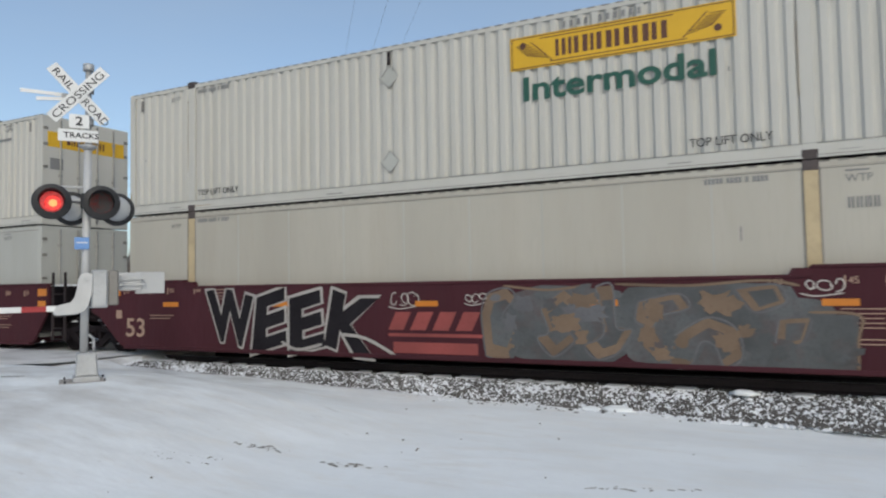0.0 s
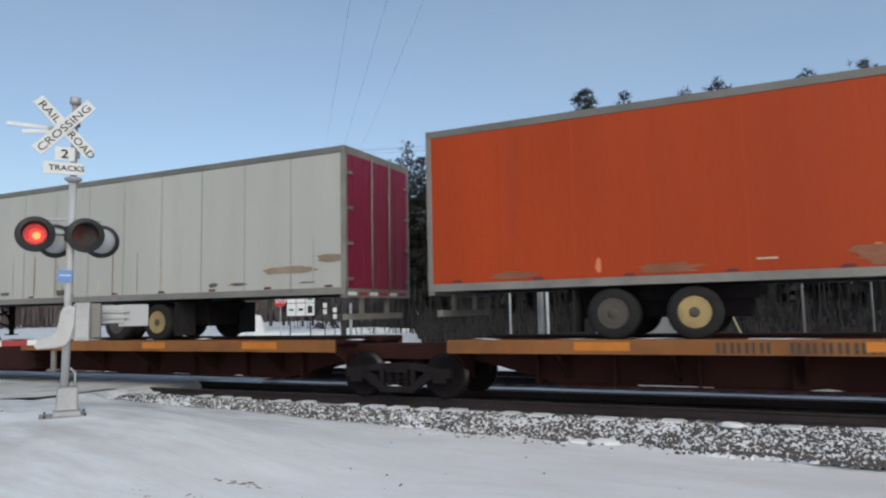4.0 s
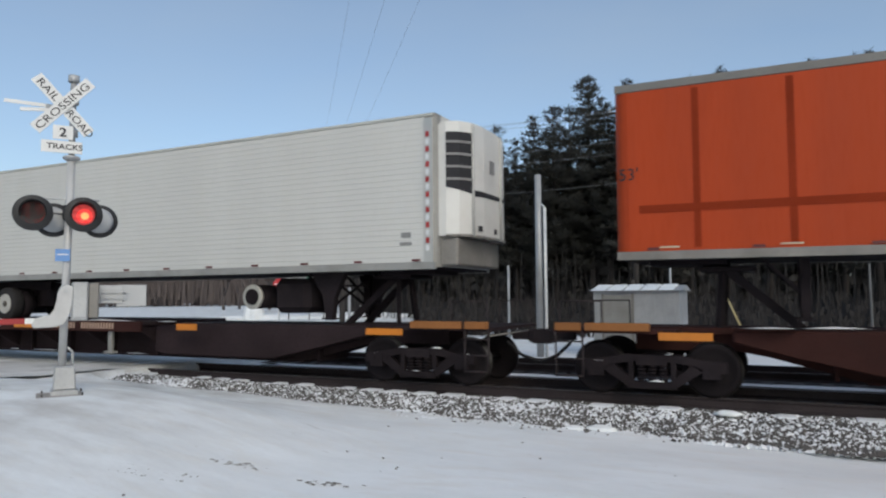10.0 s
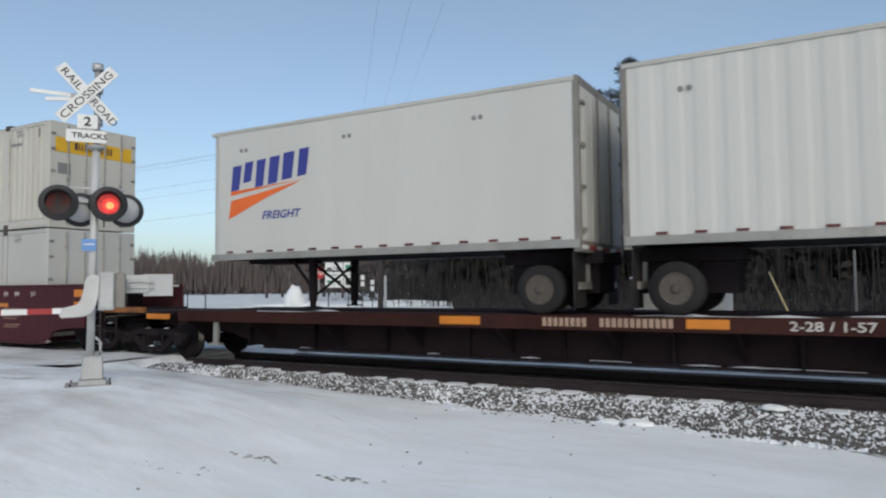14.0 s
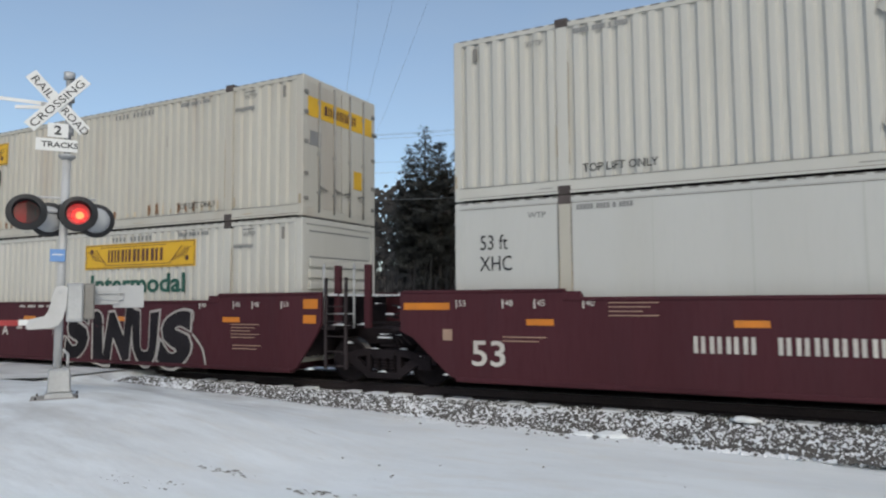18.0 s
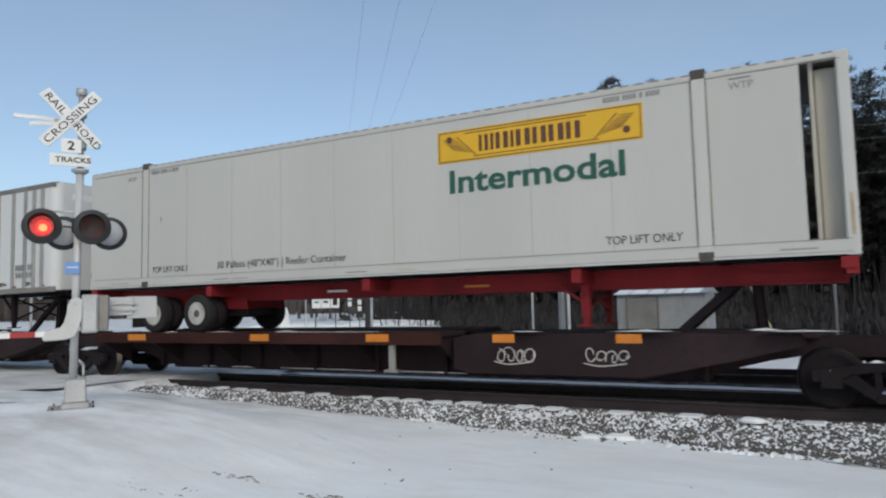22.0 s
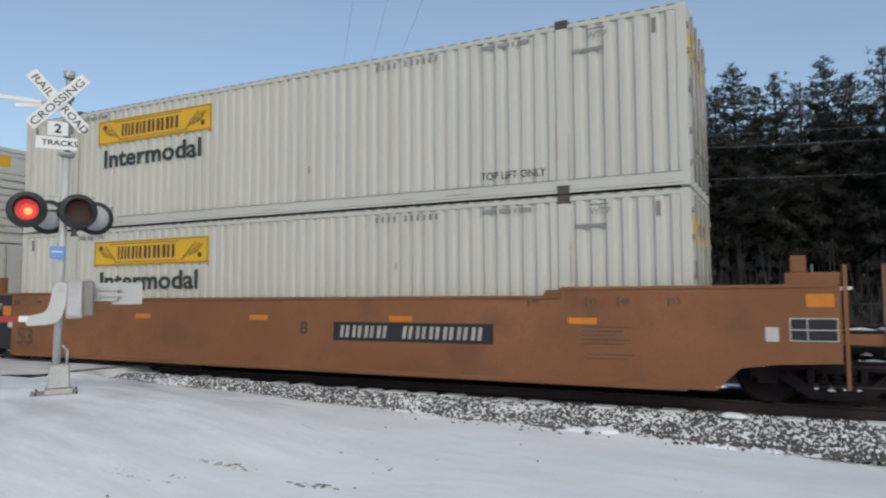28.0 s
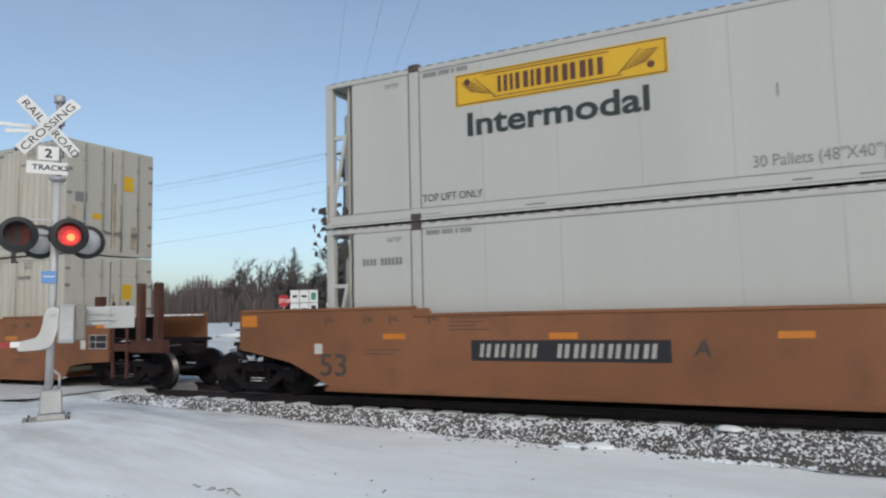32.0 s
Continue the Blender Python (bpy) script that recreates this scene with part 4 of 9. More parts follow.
def running_gear(c, xs, zb, deck, rims, way, slider=True, mat_f=None):
    """Axles with dual wheels on a sliding subframe under a trailer; way: +1 where the nose is forward."""
    mat_f = mat_f or FRAME
    for x, rim in zip(xs, rims):
        for s in (-1, 1):
            ty = dual_wheel(c, x, deck + 0.42, rim)
            if s > 0:
                ty.matrix_basis = pose(x, 1.22, deck + 0.42, 0, 0, 180)
        bm = bmesh.new()
        rod(bm, (x, -1.0, deck + 0.42), (x, 1.0, deck + 0.42), 0.07, 10)
        lathe(bm, [(0.36, -0.93), (0.40, -0.90), (0.40, -0.70), (0.36, -0.67)], 20, at=(x, 0, deck + 0.42))
        part("axle", bm, FRAME, c)
    if slider:
        a, b = min(xs) - 0.9, max(xs) + 0.9
        for y in (-0.55, 0.55):
            bm = bmesh.new()
            box(bm, a, b, y - 0.06, y + 0.06, zb - 0.24, zb - 0.02)
            for x in xs:
                prism(bm, [(x - 0.28, zb - 0.22), (x + 0.28, zb - 0.22), (x + 0.1, deck + 0.5), (x - 0.1, deck + 0.5)], y - 0.04, y + 0.04)
            part("slider_rail", bm, mat_f, c)
        # Suspension as one solid dark block that also fills the shaded gaps.
        boxes("suspension", [(a + 0.1, b - 0.1, -0.48, 0.48, deck + 0.34, zb - 0.12)] + [(x - 0.17, x + 0.17, -0.70, 0.70, deck + 0.30, deck + 0.56) for x in xs], FRAME, c, bevel=0.02)
        for q in (a, b - 0.1):
            boxes("slider_tie", [(q, q + 0.1, -0.6, 0.6, zb - 0.22, zb - 0.06)], mat_f, c)
    xb = min(xs) - 0.62 if way > 0 else max(xs) + 0.62
    for y in (-1.0, 1.0):
        boxes("mud_flap", [(xb - 0.01, xb + 0.01, y - 0.3, y + 0.3, deck + 0.12, zb - 0.05)], TYRE, c)


def landing_gear(c, x, zb, deck, mat_f=None):
    for y in (-0.72, 0.72):
        bm = bmesh.new()
        box(bm, x - 0.07, x + 0.07, y - 0.06, y + 0.06, deck + 0.22, zb)
        box(bm, x - 0.05, x + 0.05, y - 0.045, y + 0.045, deck + 0.10, deck + 0.24)
        slab(bm, x, y, deck + 0.085, 0.26, 0.24, 0.03)
        beam(bm, (x, y, deck + 0.45), (x - 0.55, y, zb - 0.03), 0.04, 0.05)
        part("landing_leg", bm, mat_f or FRAME, c)
    bm = bmesh.new()
    beam(bm, (x, -0.7, deck + 0.3), (x, 0.7, zb - 0.1), 0.03, 0.05)
    beam(bm, (x, 0.7, deck + 0.3), (x, -0.7, zb - 0.1), 0.03, 0.05)
    rod(bm, (x, -0.95, zb - 0.25), (x, 0.7, zb - 0.25), 0.018, 6)
    part("cross_brace", bm, mat_f or FRAME, c)


def trailer(u0, u1, zb, zt, label, paint, way, style, axle_at, rims, deck=1.10, leg_at=2.7, doors=None, nose=None,
            markers=(), skirt=False, top=None, group="road trailers", roof_gap=0.14, cap=True, slope=0.0, posts=None, rear=None):
    """A van trailer from u0 to u1; way: +1 nose forward, -1 nose to the rear; axle_at: axle distances from its rear."""
    L = u1 - u0
    c = thing("semi_trailer", label, "trailer", group)
    x0, x1 = -L / 2, L / 2
    xn, xr = (x1, x0) if way > 0 else (x0, x1)
    W = 1.30
    rcorner = 0.22
    for s in (-1, 1):
        bm = bmesh.new()
        a, b = x0 + (0.10 if way > 0 else rcorner), x1 - (rcorner if way > 0 else 0.10)
        zl, zh = zb + 0.13, zt - roof_gap
        if style == "fluted":
            corrugated(bm, a, b, zl, zh, s * (W - 0.004), depth=0.012, pitch=0.42, sign=s)
        elif style == "reefer":
            n = 26
            line = []
            for k in range(n):
                z0, z1 = zl + (zh - zl) * k / n, zl + (zh - zl) * (k + 1) / n
                line += [(W - 0.012, z0), (W - 0.012, z0 + 0.006), (W - 0.004, z0 + 0.010), (W - 0.004, z1 - 0.006)]
            line += [(W - 0.04, zh), (W - 0.04, zl)]
            prism_x(bm, [(s * y, z) for y, z in line], a, b)
        else:
            box(bm, a, b, *sorted((s * (W - 0.004), s * (W - 0.05))), zl, zh)
        part("side_wall", bm, paint, c)
        if s < 0 and style in ("panel", "posts", "plate"):
            n = {"panel": 13, "posts": 13, "plate": 12}[style]
            for x in posts or [a + (b - a) * k / n for k in range(1, n)]:
                w = 0.065 if style == "posts" else 0.018 if style == "panel" else 0.02
                d = 0.030 if style == "posts" else 0.003
                if style == "posts":
                    boxes("side_post", [(x - w, x + w, -W - d, -W + 0.01, zl, zh)], ALU, c, bevel=0.006)
                else:
                    boxes("panel_seam", [(x - w, x + w, -W - d + 0.004, -W + 0.01, zl, zh)], paint if style == "plate" else SEAM_GREY, c)
        y0, y1 = sorted((s * (W + 0.012), s * (W - 0.06)))
        boxes("bottom_rail", [(x0 + 0.02, x1 - 0.02, y0, y1, zb, zb + 0.135)], GREYRAIL if style in ("panel", "plate", "posts") else ALU, c, bevel=0.006)
        boxes("top_rail", [(x0 + 0.02, x1 - 0.06, y0, y1, zt - roof_gap, zt - 0.01)], top or TOPRAIL, c, bevel=0.008)
    boxes("roof", [(x0 + 0.03, x1 - 0.03, -W + 0.05, W - 0.05, zt - 0.05, zt)], ALU, c)
    boxes("floor_frame", [(x0 + 0.05, x1 - 0.05, -W + 0.07, W - 0.07, zb + 0.02, zb + 0.10)], FRAME, c)
    # rounded nose
    bm = bmesh.new()
    prof = []
    for k in range(7):
        t = k / 6 * math.pi / 2
        prof.append((xn - way * rcorner + way * rcorner * math.sin(t), -W + rcorner - rcorner * math.cos(t)))
    prof = prof + [(x, -y) for x, y in prof[::-1]]
    lo = [bm.verts.new((x, y, zb + 0.05)) for x, y in prof]
    hi = [bm.verts.new((x, y, zt - 0.02)) for x, y in prof]
    for i in range(len(prof) - 1):
        f = bm.faces.new((lo[i], lo[i + 1], hi[i + 1], hi[i]))
        f.smooth = i != 6
    bm.faces.new(hi)
    part("nose", bm, nose or paint, c)
    if cap:
        for s in (-1, 1):
            bm = bmesh.new()
            ring = []
            for k in range(7):
                t = k / 6 * math.pi / 2
                ring.append((xn - way * rcorner + way * (rcorner + 0.006) * math.sin(t), s * (-W + rcorner - (rcorner + 0.006) * math.cos(t))))
            for i in range(6):
                (xa, ya), (xb, yb) = ring[i], ring[i + 1]
                f = bm.faces.new([bm.verts.new(p) for p in ((xa, ya, zb + 0.04), (xb, yb, zb + 0.04), (xb, yb, zt - 0.015), (xa, ya, zt - 0.015))])
                f.smooth = True
            bmesh.ops.remove_doubles(bm, verts=bm.verts, dist=0.001)
            part("nose_corner", bm, POLISH if cap is True else cap, c, "bright metal nose corner")
    # rear frame and doors
    d = -way
    rear = rear or GREYRAIL
    for s in (-1, 1):
        boxes("rear_post", [(*sorted((xr, xr - d * 0.10)), *sorted((s * (W + 0.008), s * (W - 0.10))), zb - 0.02, zt)], rear, c, bevel=0.01)
        boxes("door", [(*sorted((xr + d * 0.005, xr - d * 0.04)), *sorted((s * 0.01, s * 1.19)), zb + 0.12, zt - 0.16)], doors or paint, c)
        bm = bmesh.new()
        rod(bm, (xr + d * 0.04, s * 0.35, zb + 0.05), (xr + d * 0.04, s * 0.35, zt - 0.1), 0.02, 8)
        part("lock_rod", bm, rear, c)
        for yy in (0.62, 1.02):
            boxes("door_post", [(*sorted((xr + d * 0.005, xr + d * 0.016)), *sorted((s * yy, s * (yy + 0.03))), zb + 0.16, zt - 0.2)], doors or paint, c)
        for zz in (0.3, 1.0, 1.7, 2.4):
            bm = bmesh.new()
            slab(bm, xr + d * 0.02, s * 1.15, zb + zz, 0.05, 0.16, 0.06)
            part("hinge", bm, rear, c)
    boxes("rear_header", [(*sorted((xr, xr - d * 0.10)), -W + 0.05, W - 0.05, zt - 0.16, zt - 0.005)], rear, c)
    boxes("rear_sill", [(*sorted((xr, xr - d * 0.12)), -W + 0.02, W - 0.02, zb - 0.06, zb + 0.12)], rear, c)
    bm = bmesh.new()
    for y in (-0.5, 0.5):
        box(bm, *sorted((xr - d * 0.10, xr - d * 0.18)), y - 0.04, y + 0.04, deck + 0.45, zb - 0.02)
    box(bm, *sorted((xr - d * 0.08, xr - d * 0.2)), -1.1, 1.1, deck + 0.42, deck + 0.54)
    part("under_ride_guard", bm, rear, c)
    for k in range(6):
        boxes("sill_marker", [(*sorted((xr, xr + d * 0.006)), -1.2 + k * 0.4, -0.9 + k * 0.4, zb - 0.02, zb + 0.05)], RED_INK if k % 2 else SIGN_W, c)
    xs = [xr - d * a for a in axle_at]
    running_gear(c, xs, zb, deck, rims, way)
    landing_gear(c, xn - way * leg_at, zb, deck)
    boxes("kingpin_plate", [(*sorted((xn - way * 0.4, xn - way * 1.6)), -0.55, 0.55, zb - 0.06, zb + 0.02)], FRAME, c)
    # conspicuity marks along the bottom rail
    for k, x in enumerate(markers):
        xx = x0 + x
        boxes("marker_strip", [(xx, xx + 0.17, -W - 0.016, -W + 0.002, zb + 0.15, zb + 0.19)], MARK_DK, c)
    if skirt:
        a, b = sorted((xs[0] + way * (0.85 if way > 0 else 1.6), xn - way * (leg_at + (0.25 if way > 0 else 0.12))))
        bm = bmesh.new()
        lowest = skirt
        prism(bm, [(a, lowest), (b - 0.06, lowest), (b, lowest + 0.16), (b - 0.05, zb - 0.24), (b - 0.3, zb - 0.02), (a, zb - 0.02)] if way > 0 else
              [(b, lowest), (a + 0.28, lowest), (a, zb - 0.02), (b, zb - 0.02)], -1.22, -1.20)
        part("side_skirt", bm, TR_PALE, c, "white air skirt")
    roll(c, (u0 + u1) / 2, 0, -math.degrees(slope / L))
    return c


def marks(L, n=11, a=0.5):
    return [a + (L - 2 * a) * k / (n - 1) for k in range(n)]


def chassis(u0, u1, zb, label, way, axle_at, rims, deck=1.10, leg_at=4.0):
    """A red skeletal chassis under a container."""
    L = u1 - u0
    c = thing("container_chassis", label, "chassis", "road trailers")
    x0, x1 = -L / 2, L / 2
    xn, xr = (x1, x0) if way > 0 else (x0, x1)
    for y in (-0.45, 0.45):
        boxes("main_rail", [(x0 + 0.15, x1 - 0.15, y - 0.07, y + 0.07, zb - 0.34, zb - 0.03), (x0 + 0.15, x1 - 0.15, y - 0.11, y + 0.11, zb - 0.36, zb - 0.33)], FRAME_RED, c)
    for x in (x0 + 0.12, x0 + 4, 0, x1 - 4, x1 - 0.12):
        boxes("cross_member", [(x - 0.08, x + 0.08, -1.25, 1.25, zb - 0.25, zb - 0.02)], FRAME_RED, c)
    for x in (x0 + 0.15, x1 - 0.15):
        for y in (-1.2, 1.2):
            boxes("twist_lock", [(x - 0.1, x + 0.1, y - 0.08, y + 0.08, zb - 0.17, zb - 0.01)], FRAME_RED, c)
    d = -way
    xs = [xr - d * a for a in axle_at]
    running_gear(c, xs, zb - 0.3, deck, rims, way, mat_f=FRAME_RED)
    landing_gear(c, xn - way * leg_at, zb - 0.2, deck, FRAME_RED)
    boxes("kingpin_plate", [(*sorted((xn - way * 0.4, xn - way * 1.6)), -0.55, 0.55, zb - 0.3, zb - 0.18)], FRAME_RED, c)
    boxes("rear_lamp", [(*sorted((xr, xr - d * 0.06)), -1.15, -0.75, zb - 0.32, zb - 0.22)], RED_INK, c)
    for k in range(3):
        x = x0 + 3.5 + k * 3.2
        boxes("marker_strip", [(x, x + 0.5, -0.57, -0.56, zb - 0.24, zb - 0.2)], SIGN_W if k % 2 else REFLECT, c)
    roll(c, (u0 + u1) / 2)
    return c


# ---------- trucks ----------
def wheelset_mesh():
    bm = bmesh.new()
    for s in (-1, 1):
        y = s * 0.755
        prof = [(0.06, -0.09), (0.10, -0.09), (0.12, -0.03), (0.30, -0.035), (0.345, -0.065), (RW, -0.065), (RW - 0.012, 0.05),
                (RW + 0.03, 0.058), (RW + 0.03, 0.085), (0.36, 0.085), (0.30, 0.03), (0.12, 0.04), (0.06, 0.07)]
        lathe(bm, [(r, y + (a if s < 0 else -a)) for r, a in prof], 32)
        lathe(bm, [(0.09, s * 0.85), (0.09, s * 1.06), (0.055, s * 1.075), (0.001, s * 1.075)], 12)
        for k in range(3):
            a = k * 2 * math.pi / 3
            slab(bm, 0.055 * math.cos(a), s * 1.08, 0.055 * math.sin(a), 0.025, 0.02, 0.025)
        for k in range(5):
            a = k * 2 * math.pi / 5
            rod(bm, (0.2 * math.cos(a), y - 0.04, 0.2 * math.sin(a)), (0.2 * math.cos(a), y + 0.04, 0.2 * math.sin(a)), 0.035, 8)
    rod(bm, (0, -0.85, 0), (0, 0.85, 0), 0.08, 12)
    bmesh.ops.recalc_face_normals(bm, faces=bm.faces)
    me = bpy.data.meshes.new("wheelset")
    bm.to_mesh(me)
    bm.free()
    me.materials.append(WHEEL)
    me.materials.append(TREAD)
    for p in me.polygons:
        c = p.center
        if abs(math.hypot(c.x, c.z) - RW) < 0.012 and 0.66 < abs(c.y) < 0.83:
            p.material_index = 1
    return me


def truck_meshes():
    bm = bmesh.new()
    y0, y1 = -1.06, -0.94
    prism(bm, [(-1.12, 0.40), (-1.12, 0.56), (-0.72, 0.60), (-0.45, 0.66), (0.45, 0.66), (0.72, 0.60), (1.12, 0.56), (1.12, 0.40), (0.78, 0.40), (0.62, 0.50), (0.30, 0.55),
               (-0.30, 0.55), (-0.62, 0.50), (-0.78, 0.40)], y0, y1)
    prism(bm, [(-0.78, 0.42), (-0.62, 0.52), (-0.26, 0.22), (-0.36, 0.14)], y0, y1)
    prism(bm, [(0.78, 0.42), (0.62, 0.52), (0.26, 0.22), (0.36, 0.14)], y0, y1)
    prism(bm, [(-0.38, 0.13), (0.38, 0.13), (0.34, 0.24), (-0.34, 0.24)], y0 - 0.02, y1)
    for x in (-0.33, 0.33):
        box(bm, x - 0.04, x + 0.04, y0 + 0.01, y1, 0.22, 0.57)
    for x in (-0.89, 0.89):
        slab(bm, x, -1.0, 0.43, 0.26, 0.16, 0.24)
    for x in (-0.17, 0.0, 0.17):
        for k in range(5):
            rod(bm, (x, -1.0, 0.245 + k * 0.055), (x, -1.0, 0.275 + k * 0.055), 0.07, 10)
    bmesh.ops.recalc_face_normals(bm, faces=bm.faces)
    sf = bpy.data.meshes.new("side_frame")
    bm.to_mesh(sf)
    bm.free()
    sf.materials.append(FRAME)
    bm = bmesh.new()
    box(bm, -0.24, 0.24, -1.08, 1.08, 0.50, 0.64)
    rod(bm, (0, 0, 0.6), (0, 0, 0.78), 0.35, 16)
    for x in (-0.42, 0.42):
        box(bm, x - 0.05, x + 0.05, -0.9, 0.9, 0.32, 0.42)
        for y in (-0.755, 0.755):
            slab(bm, x * 1.08, y, 0.42, 0.06, 0.1, 0.34)
    bmesh.ops.recalc_face_normals(bm, faces=bm.faces)
    bo = bpy.data.meshes.new("bolster")
    bm.to_mesh(bo)
    bm.free()
    bo.materials.append(FRAME)
    return sf, bo


WHEEL_ME = wheelset_mesh()
SIDE_ME, BOLSTER_ME = truck_meshes()


def snow_cake(seed):
    """A little caked snow."""
    r = random.Random(seed)
    bm = bmesh.new()
    n = 7
    top = [bm.verts.new((0.5 * math.cos(k * 6.283 / n) * r.uniform(0.7, 1.2), 0.5 * math.sin(k * 6.283 / n) * r.uniform(0.7, 1.2), 0)) for k in range(n)]
    mid = bm.verts.new((0.05, 0.02, 0.45))
    for k in range(n):
        bm.faces.new((top[k], top[(k + 1) % n], mid)).smooth = True
    bm.faces.new(top[::-1])
    bmesh.ops.recalc_face_normals(bm, faces=bm.faces)
    me = bpy.data.meshes.new("caked_snow")
    bm.to_mesh(me)
    bm.free()
    me.materials.append(STONE_SNOW)
    return me


CAKES = [snow_cake(k) for k in range(4)]


def caked(car, x, y, z, sx, sy, sz, k=0):
    share("caked_snow", CAKES[k % 4], car, Matrix.Translation((x, y, z)) @ Matrix.Diagonal((sx, sy, sz, 1)))


def truck(car, x):
    """A two-axle truck under a car: its frames and wheelsets are parts of the car."""
    r = random.Random(int(abs(x) * 31) + len(WHEELS))
    for dx, y, z in ((0.0, -1.08, 0.245), (-0.89, -1.02, 0.55), (0.89, -1.02, 0.55), (0.35, -1.0, 0.665), (-0.3, -1.0, 0.665)):
        if r.random() < 0.6:
            caked(car, x + dx + r.uniform(-0.1, 0.1), y, z, r.uniform(0.12, 0.4), 0.10, r.uniform(0.03, 0.09), r.randint(0, 3))
    share("bolster", BOLSTER_ME, car, pose(x, 0, 0))
    share("side_frame", SIDE_ME, car, pose(x, 0, 0))
    share("side_frame", SIDE_ME, car, pose(x, 0, 0, 0, 0, 180))
    for dx in (-0.89, 0.89):
        w = share("wheelset", WHEEL_ME, car, pose(x + dx, 0, RW))
        WHEELS.append((w, car, x + dx))


def coupler(car, x, way):
    """Coupler head, draft gear, cut lever and air hose at a car's end."""
    bm = bmesh.new()
    box(bm, *sorted((x, x + way * 0.55)), -0.09, 0.09, 0.80, 0.96)
    box(bm, *sorted((x + way * 0.5, x + way * 0.78)), -0.18, 0.16, 0.74, 1.0)
    box(bm, *sorted((x + way * 0.7, x + way * 0.85)), -0.16, 0.02, 0.76, 0.98)
    part("coupler", bm, FRAME, car, bevel=0.02)
    bm = bmesh.new()
    pts = [(x, -0.35, 0.78), (x + way * 0.25, -0.33, 0.55), (x + way * 0.55, -0.28, 0.42), (x + way * 0.85, -0.25, 0.50)]
    for a, b in zip(pts, pts[1:]):
        rod(bm, a, b, 0.03, 8)
    part("air_hose", bm, TYRE, car)
    bm = bmesh.new()
    rod(bm, (x, -1.25, 0.92), (x + way * 0.35, -0.2, 0.98), 0.015, 6)
    part("cut_lever", bm, GREYRAIL, car)


# ---------- spine cars ----------
def spine(ua, ub, label, nose, sill, body, truck_a=True, truck_b=False, end_a=False, end_b=False, deck=1.10, wheel_from=1.2, wheel_len=9.5,
          hitches=(), reflect=(), flat=False, foot=None):
    """One platform of a spine car between the truck middles ua (rear) and ub (front); nose +1: the wheel decks lie to the rear."""
    u = (ua + ub) / 2
    xa, xb = ua - u, ub - u
    c = thing("spine_car", label, "rail car", "spine cars")
    bm = bmesh.new()
    pts = [(xa - 0.35, 0.98), (xa - 0.35, 0.70), (xa + 1.25, 0.70), (xa + 1.7, 0.62), (xa + 3.0, 0.28), (xb - 3.0, 0.28), (xb - 1.7, 0.62), (xb - 1.25, 0.70), (xb + 0.35, 0.70), (xb + 0.35, 0.98)]
    prism(bm, pts, -0.42, 0.42)
    part("centre_beam", bm, body, c)
    for k in range(9):
        x = xa + 2.6 + (xb - xa - 5.2) * k / 8
        boxes("stiffener", [(x - 0.03, x + 0.03, -0.55, 0.55, 0.30, 0.97)], body, c)
    boxes("bottom_flange", [(xa + 3.0, xb - 3.0, -0.52, 0.52, 0.26, 0.30)], body, c)
    # wheel decks along the trailer's axles
    if nose > 0:
        p0, p1 = xa + wheel_from, xa + wheel_from + wheel_len
    else:
        p0, p1 = xb - wheel_from - wheel_len, xb - wheel_from
    if flat:
        p0, p1 = xa + 1.2, xb - 1.2
    for s in (-1, 1):
        boxes("wheel_deck", [(p0, p1, *sorted((s * 0.40, s * 1.30)), deck - 0.08, deck)], body, c)
        boxes("deck_sill", [(p0, p1, *sorted((s * 1.29, s * 1.345)), deck - 0.23, deck + 0.01)], sill, c, bevel=0.008)
        n = max(int((p1 - p0) / 1.9), 2)
        for k in range(n + 1):
            bm = bmesh.new()
            x = p0 + 0.1 + (p1 - p0 - 0.2) * k / n
            v = [bm.verts.new(q) for q in ((x - 0.025, s * 0.4, deck - 0.08), (x - 0.025, s * 1.28, deck - 0.08), (x - 0.025, s * 1.28, deck - 0.2), (x - 0.025, s * 0.4, 0.36),
                                           (x + 0.025, s * 0.4, deck - 0.08), (x + 0.025, s * 1.28, deck - 0.08), (x + 0.025, s * 1.28, deck - 0.2), (x + 0.025, s * 0.4, 0.36))]
            for q in ((0, 1, 2, 3), (7, 6, 5, 4), (0, 4, 5, 1), (1, 5, 6, 2), (2, 6, 7, 3), (3, 7, 4, 0)):
                bm.faces.new([v[i] for i in q])
            part("deck_bracket", bm, body, c)
    # fuller body on the hitch half, drawn up over the truck
    q0, q1 = (p1 + 0.02, xb - 1.9) if nose > 0 else (xa + 1.9, p0 - 0.02)
    if not flat and q1 - q0 > 1.5:
        bm = bmesh.new()
        if nose > 0:
            pr = [(q0, deck - 0.12), (q0, 0.42), (q0 + 0.3, 0.34), (q1 - 1.6, 0.34), (q1 - 0.2, 0.66), (q1 + 0.7, 0.86), (q1 + 0.7, deck - 0.04), (q0 + 0.4, deck - 0.04)]
        else:
            pr = [(q1, deck - 0.12), (q1, 0.42), (q1 - 0.3, 0.34), (q0 + 1.6, 0.34), (q0 + 0.2, 0.66), (q0 - 0.7, 0.86), (q0 - 0.7, deck - 0.04), (q1 - 0.4, deck - 0.04)]
        prism(bm, pr, -0.95, 0.95)
        part("hitch_body", bm, body, c, bevel=0.03)
